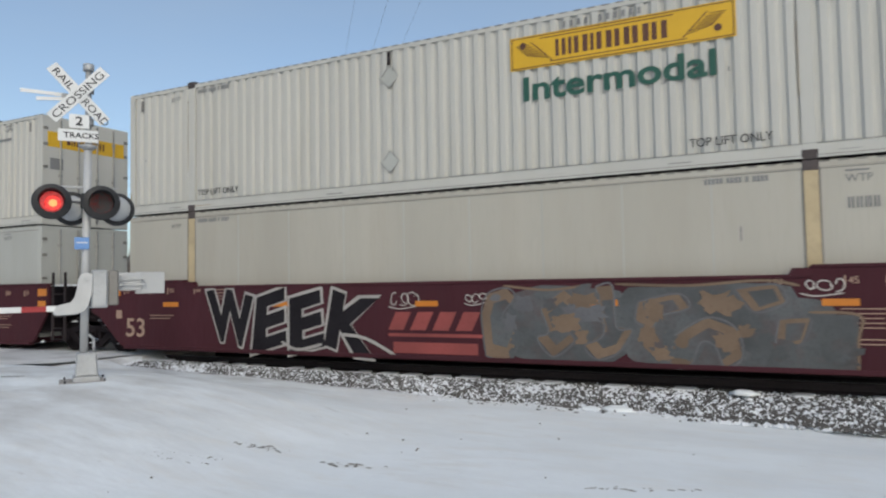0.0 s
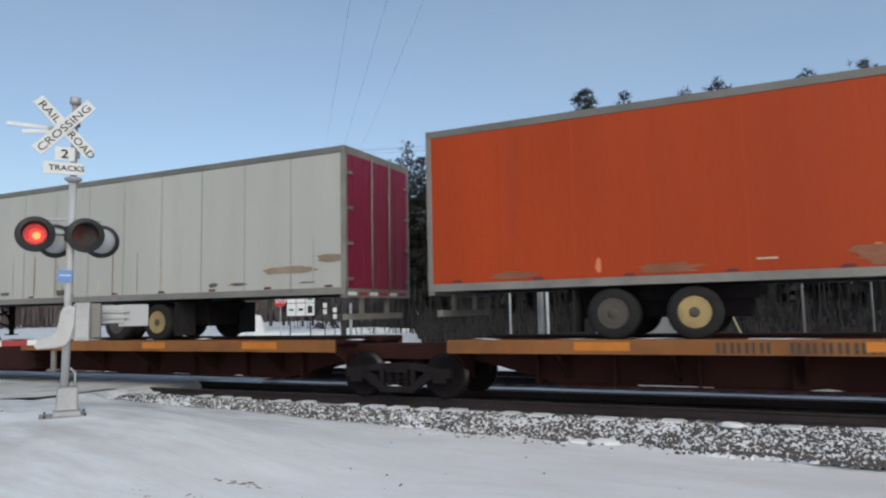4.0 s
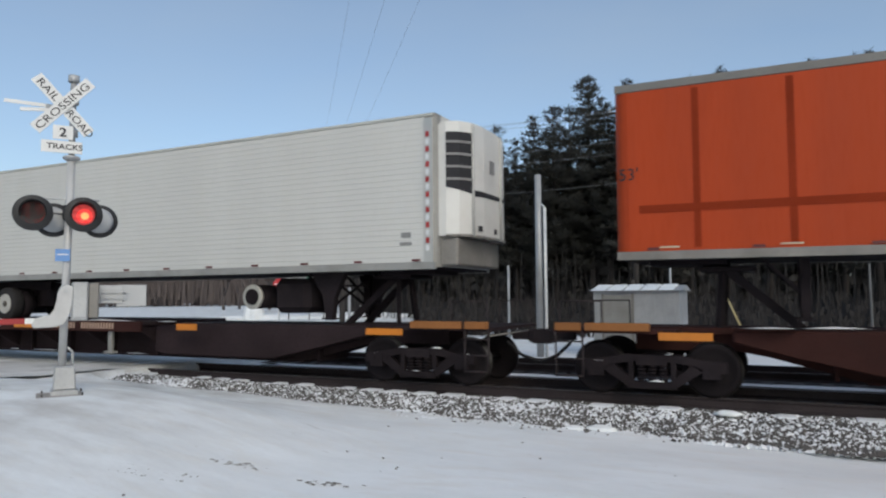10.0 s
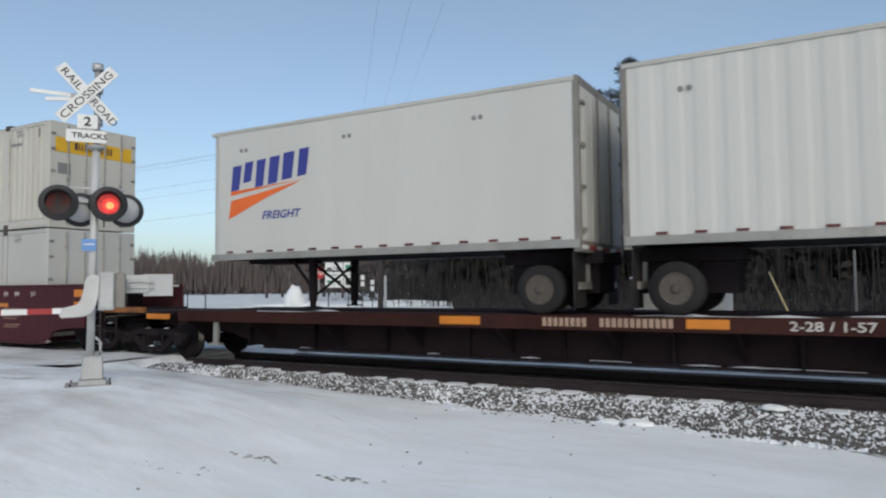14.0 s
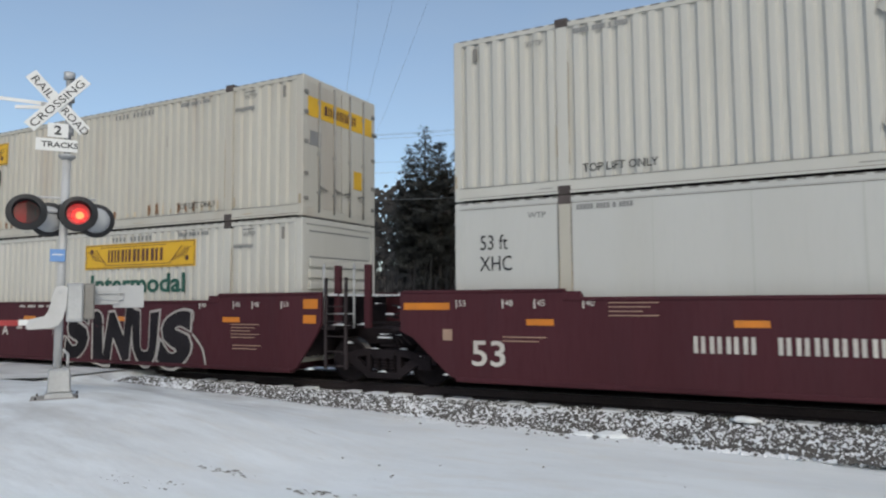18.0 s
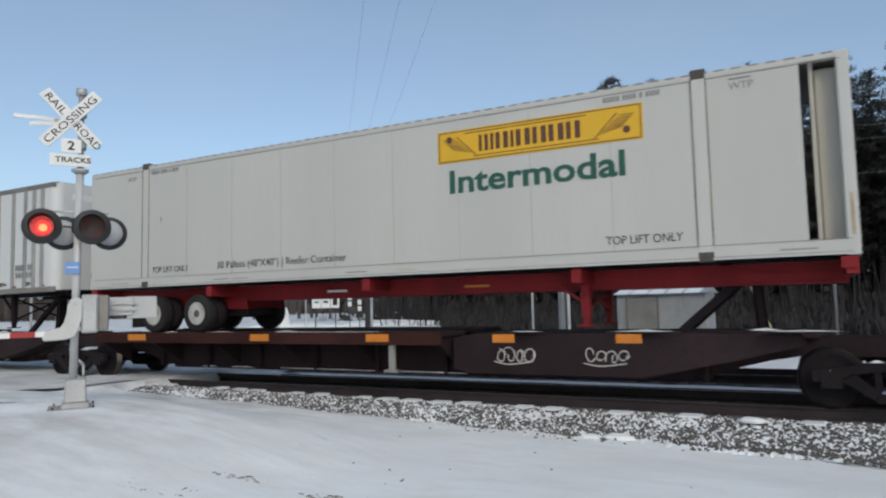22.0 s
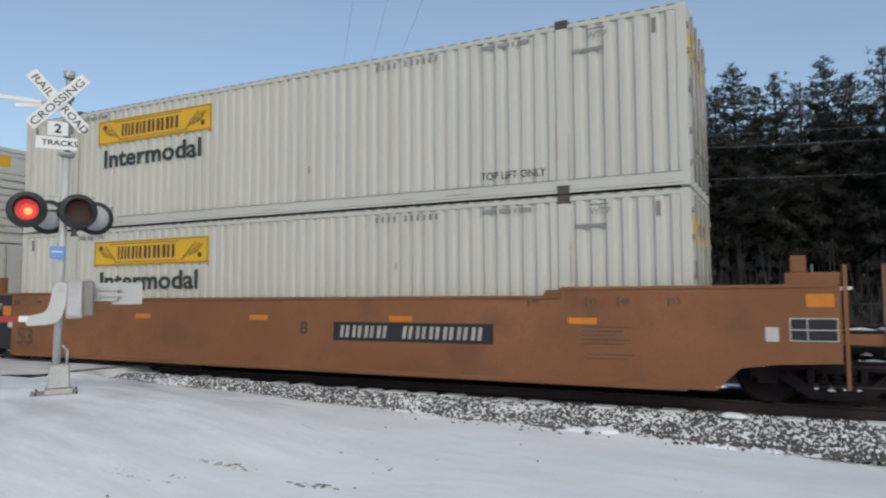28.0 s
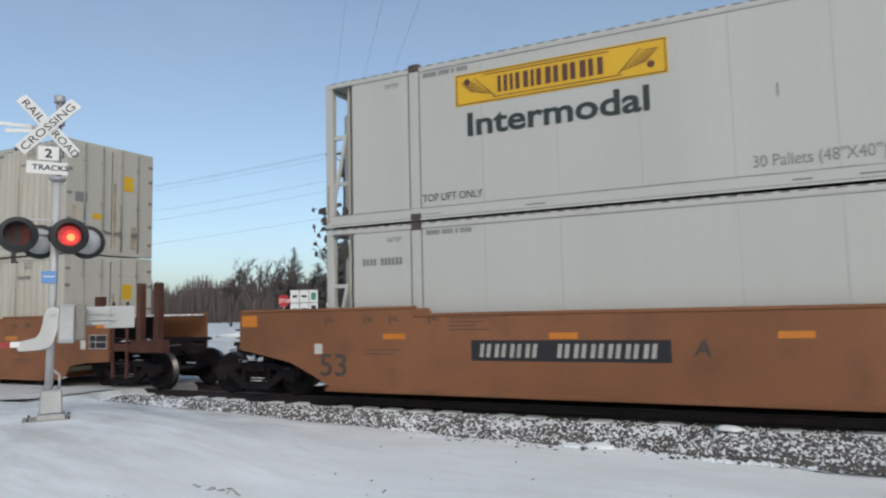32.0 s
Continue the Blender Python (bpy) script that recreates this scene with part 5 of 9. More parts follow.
    for x in hitches:
        bm = bmesh.new()
        xx = x - u
        w = 1 if nose > 0 else -1
        for y in (-0.38, 0.38):
            beam(bm, (xx - w * 1.1, y, deck - 0.05), (xx, y * 0.7, deck + 0.92), 0.09, 0.13)
            beam(bm, (xx + w * 0.12, y, deck - 0.05), (xx + w * 0.05, y * 0.7, deck + 0.92), 0.09, 0.10)
        part("hitch_strut", bm, FRAME, c)
        boxes("hitch_plate", [(xx - 0.4, xx + 0.45, -0.5, 0.5, deck + 0.88, deck + 0.96)], FRAME, c, bevel=0.02)
        boxes("hitch_base", [(xx - 1.4, xx + 0.9, -0.55, 0.55, deck - 0.12, deck - 0.02)], body, c)
    fx = (p1 - 1.1 if nose > 0 else p0 + 1.1) if foot is None else foot - u
    boxes("side_foot", [(fx - 0.06, fx + 0.06, -1.26, -1.18, 0.40, deck - 0.10), (fx - 0.15, fx + 0.15, -1.30, -1.14, 0.36, 0.41)], ALU, c, "dull grey bracket leg", bevel=0.008)
    # amber reflectors and end pieces
    for x, w in reflect:
        boxes("reflector", [(x - u, x - u + w, -1.352, -1.346, deck - 0.17, deck - 0.03)], REFLECT, c)
    r = random.Random(int(abs(ua) * 7))
    for k in range(9):
        caked(c, r.uniform(xa + 0.3, xb - 0.3), r.uniform(-1.15, -0.5), deck - 0.002, r.uniform(0.4, 1.6), r.uniform(0.15, 0.4), r.uniform(0.03, 0.09), k)
    for k in range(4):
        caked(c, r.uniform(xa + 3.2, xb - 3.2), -0.50, 0.298, r.uniform(0.3, 0.9), 0.08, 0.06, k)
    for k in range(7):
        ln, a = r.uniform(0.4, 2.2), r.uniform(xa + 3.0, xb - 5.0)
        y, z = ((-0.50, 0.304), (-1.27, deck + 0.006), (-0.40, 0.984))[k % 3]
        bm = bmesh.new()
        rod(bm, (a, y, z), (a + ln, y, z), r.uniform(0.010, 0.020), 5, 0.006)
        part("snow_line", bm, STONE_SNOW, c, "thin line of snow along an edge")
    for flag, x, way in ((end_a, xa, -1), (end_b, xb, 1)):
        if flag:
            boxes("end_platform", [(*sorted((x - way * 0.4, x + way * 1.55)), -1.25, 1.25, deck - 0.10, deck - 0.04)], body, c)
            boxes("end_sill", [(*sorted((x - way * 0.02, x + way * 1.0)), -1.345, -1.25, deck - 0.06, deck + 0.07)], SILL, c, bevel=0.01)
            boxes("end_sill", [(*sorted((x + way * 1.07, x + way * 1.5)), -1.345, -1.25, deck - 0.06, deck + 0.07)], SILL, c, bevel=0.01)
            boxes("reflector", [(*sorted((x - way * 0.16, x - way * 0.95)), -1.352, -1.346, deck - 0.19, deck - 0.07)], REFLECT, c)
            coupler(c, x + way * 1.5, way)
            for y in (-1.2, 1.2):
                cu = [(x + way * 1.45, y, deck - 0.1), (x + way * 1.45, y, deck + 0.42), (x + way * 0.75, y, deck + 0.42), (x + way * 0.75, y, deck - 0.1)]
                for a, b in zip(cu, cu[1:]):
                    bm = bmesh.new()
                    rod(bm, a, b, 0.014, 6)
                    part("hand_rail", bm, RAIL, c)
            bm = bmesh.new()
            for z in (0.30, 0.58, 0.86):
                rod(bm, (x + way * 1.05, -1.27, z), (x + way * 1.5, -1.27, z), 0.016, 6)
            for xx in (x + way * 1.05, x + way * 1.5):
                rod(bm, (xx, -1.27, 0.28), (xx, -1.27, deck - 0.05), 0.018, 6)
            part("sill_step", bm, RAIL, c)
    if truck_a:
        truck(c, xa)
    if truck_b:
        truck(c, xb)
    roll(c, u)
    return c


# ---------- well cars ----------
def well(u0, u1, label, paint, end_a="joint", end_b="joint", truck_a=None, truck_b=None, amber=REFLECT, marks_mat=None, castings=True, num=0.12, gear=None):
    """One platform of a well car whose container bay runs from u0 to u1; each end is a 'joint' over a shared truck or a coupled 'end'."""
    u = (u0 + u1) / 2
    L = u1 - u0
    x0, x1 = -L / 2, L / 2
    c = thing("well_car", label, "rail car", "double-stack well cars")
    ea = 1.0 if end_a == "joint" else 2.0
    eb = 0.62 if end_b == "joint" else 1.9
    ink = marks_mat or PAINT_W
    gear = gear or paint
    for s in (-1, 1):
        bm = bmesh.new()
        low_a = [(x0 - ea, 1.02), (x0 - ea + 0.25, 0.92), (x0 - 0.05, 0.30)] if end_a == "joint" else [(x0 - ea, 0.95), (x0 - 0.75, 0.72), (x0 - 0.25, 0.50), (x0 + 0.3, 0.22)]
        low_b = [(x1 + 0.05, 0.30), (x1 + eb - 0.1, 0.95), (x1 + eb, 1.15)] if end_b == "joint" else [(x1 + 0.3, 0.22), (x1 + 0.62, 0.55), (x1 + 1.1, 0.62), (x1 + eb, 0.66)]
        ta, tb = x0 - ea, x1 + eb
        if paint is TTX and end_a == "joint":           # the painted side stops short; a black end sheet goes on
            ta, low_a = x0 - 0.01, [(x0 - 0.01, 0.24)]
            bm2 = bmesh.new()
            prism(bm2, [(x0 - ea, 1.715), (x0 - ea, 1.02), (x0 - 0.72, 0.42), (x0 - 0.012, 0.30), (x0 - 0.012, 1.715)], s * 1.44, s * 1.503)
            part("end_sheet", bm2, INK, c, "black painted end sheet")
        if paint is TTX and end_b == "joint":
            tb, low_b = x1 + 0.11, [(x1 + 0.11, 0.24)]
            bm2 = bmesh.new()
            prism(bm2, [(x1 + 0.112, 1.715), (x1 + 0.112, 0.30), (x1 + eb - 0.05, 0.42), (x1 + eb, 1.15), (x1 + eb, 1.715)], s * 1.44, s * 1.503)
            part("end_sheet", bm2, INK, c, "black painted end sheet")
        pts = [(x0 + 2.02, 1.585), (x0 + 2.02, 1.715), (ta, 1.715)] + low_a + [(x0 + 0.12, 0.22), (x1 - 0.12, 0.22)] + low_b + [(tb, 1.715), (x1 - 2.02, 1.715), (x1 - 2.02, 1.585)]
        clean = []
        for p in pts:
            if not clean or abs(p[0] - clean[-1][0]) + abs(p[1] - clean[-1][1]) > 0.02:
                clean.append(p)
        prism(bm, clean, s * 1.44, s * 1.50)
        part("side_sheet", bm, paint, c)
        boxes("top_chord", [(x0 + 2.0, x1 - 2.0, *sorted((s * 1.36, s * 1.52)), 1.54, 1.60)], paint, c, bevel=0.012)
        boxes("bottom_chord", [(x0 + 0.1, x1 - 0.1, *sorted((s * 1.36, s * 1.525)), 0.19, 0.27)], paint, c, bevel=0.012)
        for a, b in ((x0 - ea + 0.05, x0 + 2.0), (x1 - 2.0, x1 + eb - 0.05)):
            boxes("end_chord", [(a, b, *sorted((s * 1.36, s * 1.52)), 1.68, 1.735)], paint, c, bevel=0.012)
        if s < 0 and castings:
            for x in (x0 + 2.12, x1 - 2.12) + ((x0 + 5.08, x0 + 8.18) if castings == "mid" else ()):
                bm = bmesh.new()
                prism(bm, [(x - 0.17, 1.59), (x + 0.17, 1.59), (x + 0.12, 1.69), (x - 0.12, 1.69)], -1.52, -1.36)
                part("guide_block", bm, paint, c)
    # bay floor and cross bearers
    for x in (x0 + 0.6, x0 + 2.1, x0 + 5, 0, x1 - 5, x1 - 2.1, x1 - 0.6):
        boxes("cross_bearer", [(x - 0.25, x + 0.25, -1.45, 1.45, 0.20, 0.34)], paint, c)
    # end platforms
    for x, way, e, how in ((x0, -1, ea, end_a), (x1, 1, eb, end_b)):
        boxes("bulkhead", [(*sorted((x + way * 0.16, x + way * 0.24)), -1.42, 1.42, 0.5, 1.70)], FRAME, c)
        boxes("end_deck", [(*sorted((x + way * 0.22, x + way * (e + 0.25))), -1.40, 1.40, 1.02, 1.10)], FRAME, c)
        boxes("draft_sill", [(*sorted((x + way * 0.2, x + way * (1.75 if how == "joint" else 2.6))), -0.4, 0.4, 0.72, 1.02)], FRAME, c)
        bm = bmesh.new()
        n = 12
        for k in range(n):                          # snow-topped grating
            yy = -1.3 + 2.6 * k / n
            box(bm, *sorted((x + way * 0.3, x + way * (e + 0.15))), yy, yy + 0.12, 1.66, 1.70)
        part("walkway_grating", bm, STONE_SNOW, c, "snow-dusted grating")
    # reflectors along the side and at the ends
    for x in (x0 + 1.60, x0 + 4.70, x0 + 8.0, x1 - 4.95, x1 - 1.65):
        boxes("reflector", [(x - 0.23, x + 0.23, -1.507, -1.500, 1.15, 1.25)], amber, c)
    if end_a == "joint":
        if paint is MAROON:
            boxes("reflector", [(x0 - ea + 0.08, x0 - 0.02, -1.507, -1.500, 1.40, 1.52)], amber, c)
    else:
        boxes("reflector", [(x0 - ea + 0.06, x0 - ea + 0.45, -1.507, -1.500, 1.40, 1.62)], amber, c)
    if end_a == "end" and paint is MAROON:
        boxes("stencil_line", [(x0 - 1.19, x0 - 0.64 - 0.05 * (k % 2), -1.504, -1.501, 1.42 - k * 0.07, 1.44 - k * 0.07) for k in range(4)], PAINT_TAN, c)
    boxes("notice_square", [(x0 - 0.15, x0 + 0.03, -1.505, -1.501, 0.88, 1.07)], PAINT_W if paint is TTX else PAINT_TAN, c)
    boxes("reflector", [(x1 + eb - 0.42, x1 + eb - 0.08, -1.507, -1.500, 1.42, 1.60)], amber, c)
    if end_b == "end" and paint is TTX:
        boxes("end_block", [(x1 + 1.22, x1 + 1.90, -1.47, -1.30, 1.72, 1.90)], gear, c, bevel=0.015)
        boxes("data_panel", [(x1 + 1.27, x1 + 1.86, -1.506, -1.501, 0.94, 1.27)], INK, c, "black data panel with white rules")
        for zz in (0.95, 1.10, 1.255):
            boxes("panel_rule", [(x1 + 1.27, x1 + 1.86, -1.509, -1.506, zz, zz + 0.014)], PAINT_W, c)
        for xx in (1.27, 1.48, 1.845):
            boxes("panel_rule", [(x1 + xx, x1 + xx + 0.014, -1.511, -1.509, 0.95, 1.27)], PAINT_W, c)
        for a, b in ((2.66, 2.80), (3.20, 3.36)):
            boxes("end_post", [(x1 + a, x1 + b, -1.40, -1.24, 1.10, 2.40)], gear, c, bevel=0.01)
        boxes("end_crosspiece", [(x1 + 2.50, x1 + 3.50, -1.42, -1.20, 0.86, 1.14)], gear, c, bevel=0.015)
        boxes("end_rail", [(x1 + 1.9, x1 + 2.52, -1.42, -1.30, 0.90, 1.06)], gear, c)
        boxes("end_post", [(x1 + 1.30, x1 + 1.50, -1.42, -1.25, 1.90, 2.14)], gear, c, bevel=0.01)
        boxes("notice_square", [(x1 + 0.96, x1 + 1.13, -1.505, -1.501, 0.94, 1.14)], PAINT_W, c)
    else:
        boxes("reflector", [(x1 + eb - 0.42, x1 + eb - 0.12, -1.507, -1.500, 1.14, 1.30)], amber, c)
    # length marks and stencils
    for x, t in ((x0 + 0.1, "53"), (x0 + 0.95, "48"), (x0 + 1.5, "45"), (x0 + 2.3, "40"), (x1 - 2.55, "40"), (x1 - 1.6, "45"), (x1 - 1.1, "48"), (x1 - 0.35, "53")):
        words("lettering", t, 0.10, ink, c, side(x + 0.05, 1.46, -1.503))
        boxes("length_mark", [(x, x + 0.025, -1.505, -1.501, 1.42, 1.57)], ink, c)
    for x, z, n in ((x0 + 2.7, 1.50, 4), (x1 - 1.65, 1.10, 5), (x1 - 1.6, 0.68, 2), (x0 + 0.95, 0.95, 2)):
        bm = bmesh.new()
        for k in range(n):
            box(bm, x, x + 0.75 - 0.12 * (k % 3), -1.504, -1.501, z - k * 0.065, z - k * 0.065 + 0.015)
        tagged(part("stencil_line", bm, PAINT_TAN if marks_mat is None else marks_mat, c), "small stencilled lines", kind="stuff")
    words("lettering", "53", 0.41, ink, c, side(x0 + num, 0.48, -1.504), wide=1.14, offset=0.007, label="large stencilled size number")
    # joint gear: ladder, stanchions, brake gear
    for z in (0.35, 0.62, 0.90, 1.18, 1.46):
        bm = bmesh.new()
        rod(bm, (x1 + eb + 0.08, -1.42, z), (x1 + eb + 0.50, -1.42, z), 0.014, 6)
        part("rung", bm, RAIL, c)
    for xx in (x1 + eb + 0.06, x1 + eb + 0.52):
        boxes("ladder_stile", [(xx - 0.025, xx + 0.025, -1.45, -1.40, 0.3, 2.75 if paint is TTX and end_b == "joint" else 2.0)], gear if paint is TTX else RAIL, c)
    if end_b == "joint" and paint is MAROON and marks_mat is not PAINT_TAN:
        for q in (-0.12, 0.58):
            bm = bmesh.new()
            rod(bm, (x1 + eb + q, -1.25, 1.05), (x1 + eb + q, -1.25, 2.28), 0.022, 8)
            part("stanchion", bm, GALV, c, "bright upright grab bar")
            boxes("end_post", [(x1 + eb + q + 0.12, x1 + eb + q + 0.24, -1.1, -0.98, 1.05, 2.25)], paint, c, bevel=0.01)
        bm = bmesh.new()
        rod(bm, (x1 + eb - 0.12, -1.25, 1.32), (x1 + eb + 0.58, -1.25, 1.32), 0.014, 6)
        part("grab_rail", bm, GALV, c)
    elif end_b == "joint" and paint is TTX:
        for q in (0.58, 1.43):
            boxes("stanchion", [(x1 + eb + q, x1 + eb + q + 0.20, -1.15, -0.95, 1.05, 2.15)], paint, c, bevel=0.012)
    rnd = random.Random(int(abs(u)) + 5)
    for k in range(9):                               # rods and levers of the brake gear, topped with snow
        a = x0 - ea - rnd.uniform(0.15, 0.75)
        ln, y, z = rnd.uniform(0.15, 0.5), -1.2 + rnd.uniform(0, 0.4), rnd.uniform(0.55, 1.6)
        bm = bmesh.new()
        beam(bm, (a, y, z), (a + ln, y, z + rnd.uniform(-0.05, 0.05)), 0.05, 0.03)
        lever = part("brake_lever", bm, FRAME, c)
        if k % 3 != 2:
            bm = bmesh.new()
            beam(bm, (a + 0.02, y, z + 0.028), (a + ln - 0.02, y, z + 0.026), 0.045, 0.022)
            part("lever_snow", bm, STONE_SNOW, lever, "snow lying on the lever")
    bm = bmesh.new()
    rod(bm, (x0 - ea - 0.1, -0.9, 1.35), (x0 - ea + 0.2, -0.9, 1.35), 0.16, 14)
    rod(bm, (x0 - ea - 0.25, -0.3, 1.25), (x0 - ea - 0.25, 0.5, 1.25), 0.14, 14)
    slab(bm, x0 - ea - 0.2, -0.75, 1.52, 0.32, 0.3, 0.12)
    part("brake_cylinder", bm, FRAME, c)
    rnd = random.Random(int(abs(u)))
    for k in range(8):
        bm = bmesh.new()
        a = (x0 - ea - 0.35 + rnd.uniform(-0.3, 0.35), -1.05 + rnd.uniform(-0.1, 0.4), rnd.uniform(0.75, 1.55))
        rod(bm, a, (a[0] + rnd.uniform(-0.5, 0.5), a[1] + rnd.uniform(-0.1, 0.1), a[2] + rnd.uniform(-0.3, 0.25)), 0.018, 6)
        part("brake_pipe", bm, RAIL, c)
    for k, (dx, y, z, s) in enumerate(((eb + 0.2, -1.2, 1.10, 0.5), (eb + 0.55, -0.9, 1.10, 0.4), (0.32, -1.44, 0.268, 0.22), (eb + 0.3, -1.0, 0.75, 0.2))):
        caked(c, x1 + dx, y, z, s, 0.2, 0.10, k)
    for k, (dx, y, z, s) in enumerate(((-ea - 0.1, -1.0, 1.585, 0.3), (-ea - 0.3, -0.9, 1.10, 0.5), (-0.1, -1.44, 0.29, 0.2))):
        caked(c, x0 + dx, y, z, s, 0.2, 0.08, k)
    if end_a == "end":
        coupler(c, x0 - 2.5, -1)
    if end_b == "end":
        coupler(c, x1 + 2.4, 1)
    if truck_a is not None:
        truck(c, truck_a - u)
    if truck_b is not None:
        truck(c, truck_b - u)
    roll(c, u)
    return c, x0, x1

# ---- the consist, from the head of the visible train to its rear ----
M_W = "white corrugated steel container with a yellow name board, stacked on top"
FL = 0.375                       # floor of a bay
UP = FL + H53 + 0.03             # second tier
TAN = mat("post_tan", (0.45, 0.36, 0.22), 0.6, vary=0.12, dirt=0.3)

# maroon pair at the head
well(-13.70, 2.45, "maroon double-stack well car with painted graffiti", MAROON, "joint", "joint", truck_a=-15.35, marks_mat=PAINT_TAN, num=0.16)
well(-33.25, -16.93, "maroon double-stack well car with tan and grey graffiti", MAROON, "end", "joint", truck_a=-35.55, marks_mat=PAINT_TAN, num=-0.07)
c = container(-13.66, 2.49, UP, "white corrugated container with yellow board and green lettering", board=(9.6, "green"), left="doors")
top_lift(c, (-5.9, 4.45))
placard(c, -0.95, 2.25), placard(c, -0.95, 0.62)
container(-13.66, 2.49, FL, "cream smooth-sided container with tan lifting posts", "smooth", CREAM, right="doors", left="doors", door_board=False, posts=TAN)
c = container(-33.22, -16.93, UP, "white corrugated container with yellow board and green lettering", board=(2.84, "green"))
top_lift(c, (-5.9, 4.66))
placard(c, 0.85, 2.3), placard(c, 0.85, 0.75)
container(-33.22, -16.93, FL, "off-white smooth container with faded grey lettering", "smooth", TR_GREY, right="doors", left="reefer", door_board=False, posts=TAN)

# first spine car: five platforms, yellow-brown sills
R3 = (RIM_DARK, RIM_YELLOW)
S1 = "brown spine car platform with yellow-brown side sills"
spine(-55.1, -38.95, S1, 1, SILL, SPINE_RUST, truck_a=True, truck_b=True, end_b=True, hitches=(-39.9,), reflect=((-51.6, 0.9), (-47.5, 0.8)))
spine(-72.5, -55.1, S1, -1, SILL, SPINE_RUST, hitches=(-70.6,), reflect=((-61.5, 0.7), (-58.6, 0.9)))
spine(-89.5, -72.5, S1, -1, SILL, SPINE_RUST, hitches=(-87.6,), reflect=((-77.0, 0.9), (-83.6, 0.5), (-86.0, 0.5)))
spine(-107.0, -89.5, S1, -1, SILL, SPINE_RUST, reflect=((-92.6, 1.3), (-98.6, 0.9)))
spine(-123.5, -107.0, S1, -1, SILL, SPINE_RUST, end_a=True, truck_a=True, hitches=(-122.4,), reflect=((-117.0, 0.6), (-112.5, 0.9), (-109.2, 0.7)))
trailer(-54.27, -38.12, 1.97, 4.93, "faded orange van trailer with a bright nose corner", ORANGE, 1, "plate", (3.3, 4.55), R3, markers=marks(16.15))
trailer(-72.15, -56.08, 2.02, 4.96, "dirty white van trailer with maroon rear doors", TR_GREY, -1, "panel", (5.1, 6.4), (RIM_YELLOW, RIM_DARK), doors=PURPLE, markers=marks(16.1), nose=TR_GREY, cap=TR_GREY, slope=-0.06)
trailer(-89.23, -73.08, 2.17, 4.98, "white panelled van trailer with a faded name", TR_GREY, -1, "panel", (2.6, 3.85), (RIM_DARK, RIM_DARK), markers=marks(16.1), cap=TR_GREY)
c = container(-106.93, -90.77, 1.24, "white corrugated container with yellow board on a spine car", board=(2.85, "green"), group="containers on spine cars")
top_lift(c, (-5.9, 4.66))
placard(c, 0.4, 0.7)
trailer(-123.98, -107.86, 2.12, 4.97, "orange van trailer with vertical seams", ORANGE, -1, "plate", (2.52, 3.76), (RIM_DARK, RIM_DARK), markers=marks(16.1), cap=ORANGE, slope=-0.09, rear=CASTING)

# second spine car: three platforms for short trailers, dark brown
S2 = "dark brown all-purpose spine car platform"
spine(-145.3, -127.7, S2, 1, SPINE_RUST, SPINE, truck_b=True, end_b=True, hitches=(-128.6,), reflect=((-143.7, 0.9), (-139.1, 1.2), (-133.5, 0.6)))
spine(-164.4, -145.3, S2, 1, SPINE_RUST, SPINE, flat=True, foot=-152.8, hitches=(-147.2,), reflect=((-155.1, 0.5), (-151.0, 0.6)))
spine(-184.4, -164.4, S2, -1, SPINE_RUST, SPINE, flat=True, truck_a=True, end_a=True, hitches=(-166.1,), reflect=((-167.2, 0.9), (-172.2, 0.6), (-176.4, 0.8)))
trailer(-143.28, -127.19, 2.11, 5.0, "white refrigerated trailer with fine level ribs", TR_PALE, 1, "reefer", (2.35, 3.6), (RIM_DARK, RIM), markers=marks(16.1, 13), cap=ALU, top=TR_GREY, roof_gap=0.07)
trailer(-154.54, -146.10, 2.12, 4.97, "short white freight trailer with blue and orange logo", TR_PALE, 1, "plain", (0.75,), (RIM,), leg_at=2.9, markers=marks(8.4, 14), skirt=1.24, cap=TR_PALE, top=TR_GREY, roof_gap=0.09, slope=-0.10)
trailer(-163.83, -155.44, 2.18, 5.06, "short white fluted freight trailer with a logo", TR_PALE, -1, "fluted", (0.75,), (RIM,), leg_at=2.4, markers=marks(8.4, 14), skirt=1.48, cap=TR_PALE, top=TR_GREY, roof_gap=0.09, slope=-0.10)
trailer(-173.11, -164.70, 2.20, 5.08, "short white fluted trailer without lettering", TR_PALE, 1, "fluted", (0.75,), (RIM_DARK,), leg_at=2.4, markers=marks(8.4, 14), cap=TR_PALE, top=TR_GREY, roof_gap=0.09)
trailer(-182.2, -173.8, 2.20, 5.03, "short white freight trailer with rounded nose", TR_PALE, -1, "plain", (0.75,), (RIM_DARK,), leg_at=2.4, markers=marks(8.4, 14), cap=TR_PALE, top=TR_GREY, roof_gap=0.09)

# maroon three-unit well car
MB = "maroon double-stack well car with white stencils"
well(-204.48, -188.25, MB, MAROON, "joint", "end", truck_a=-206.2, truck_b=-186.3, num=0.36, castings="mid")
well(-224.26, -207.87, MB, MAROON, "joint", "joint", truck_a=-225.9, num=0.37)
well(-243.96, -227.62, "maroon double-stack well car with black and white graffiti", MAROON, "end", "joint", truck_a=-245.7, num=0.02)
c = container(-204.48, -188.25, UP, "white corrugated container with yellow board and black lettering", board=(9.8, "black"))
top_lift(c, (-5.9, 4.66)), placard(c, 0.25, 2.2), placard(c, 0.25, 0.6)
container(-204.48, -188.25, FL, "smooth white container with yellow board and green lettering", "smooth", TR_WHITE, right="doors", left="reefer", board=(2.85, "green"), door_board=False)
c = container(-224.26, -207.87, UP, "white corrugated container with outlined board and light green lettering", board=(9.86, "outline"), right="ribs")
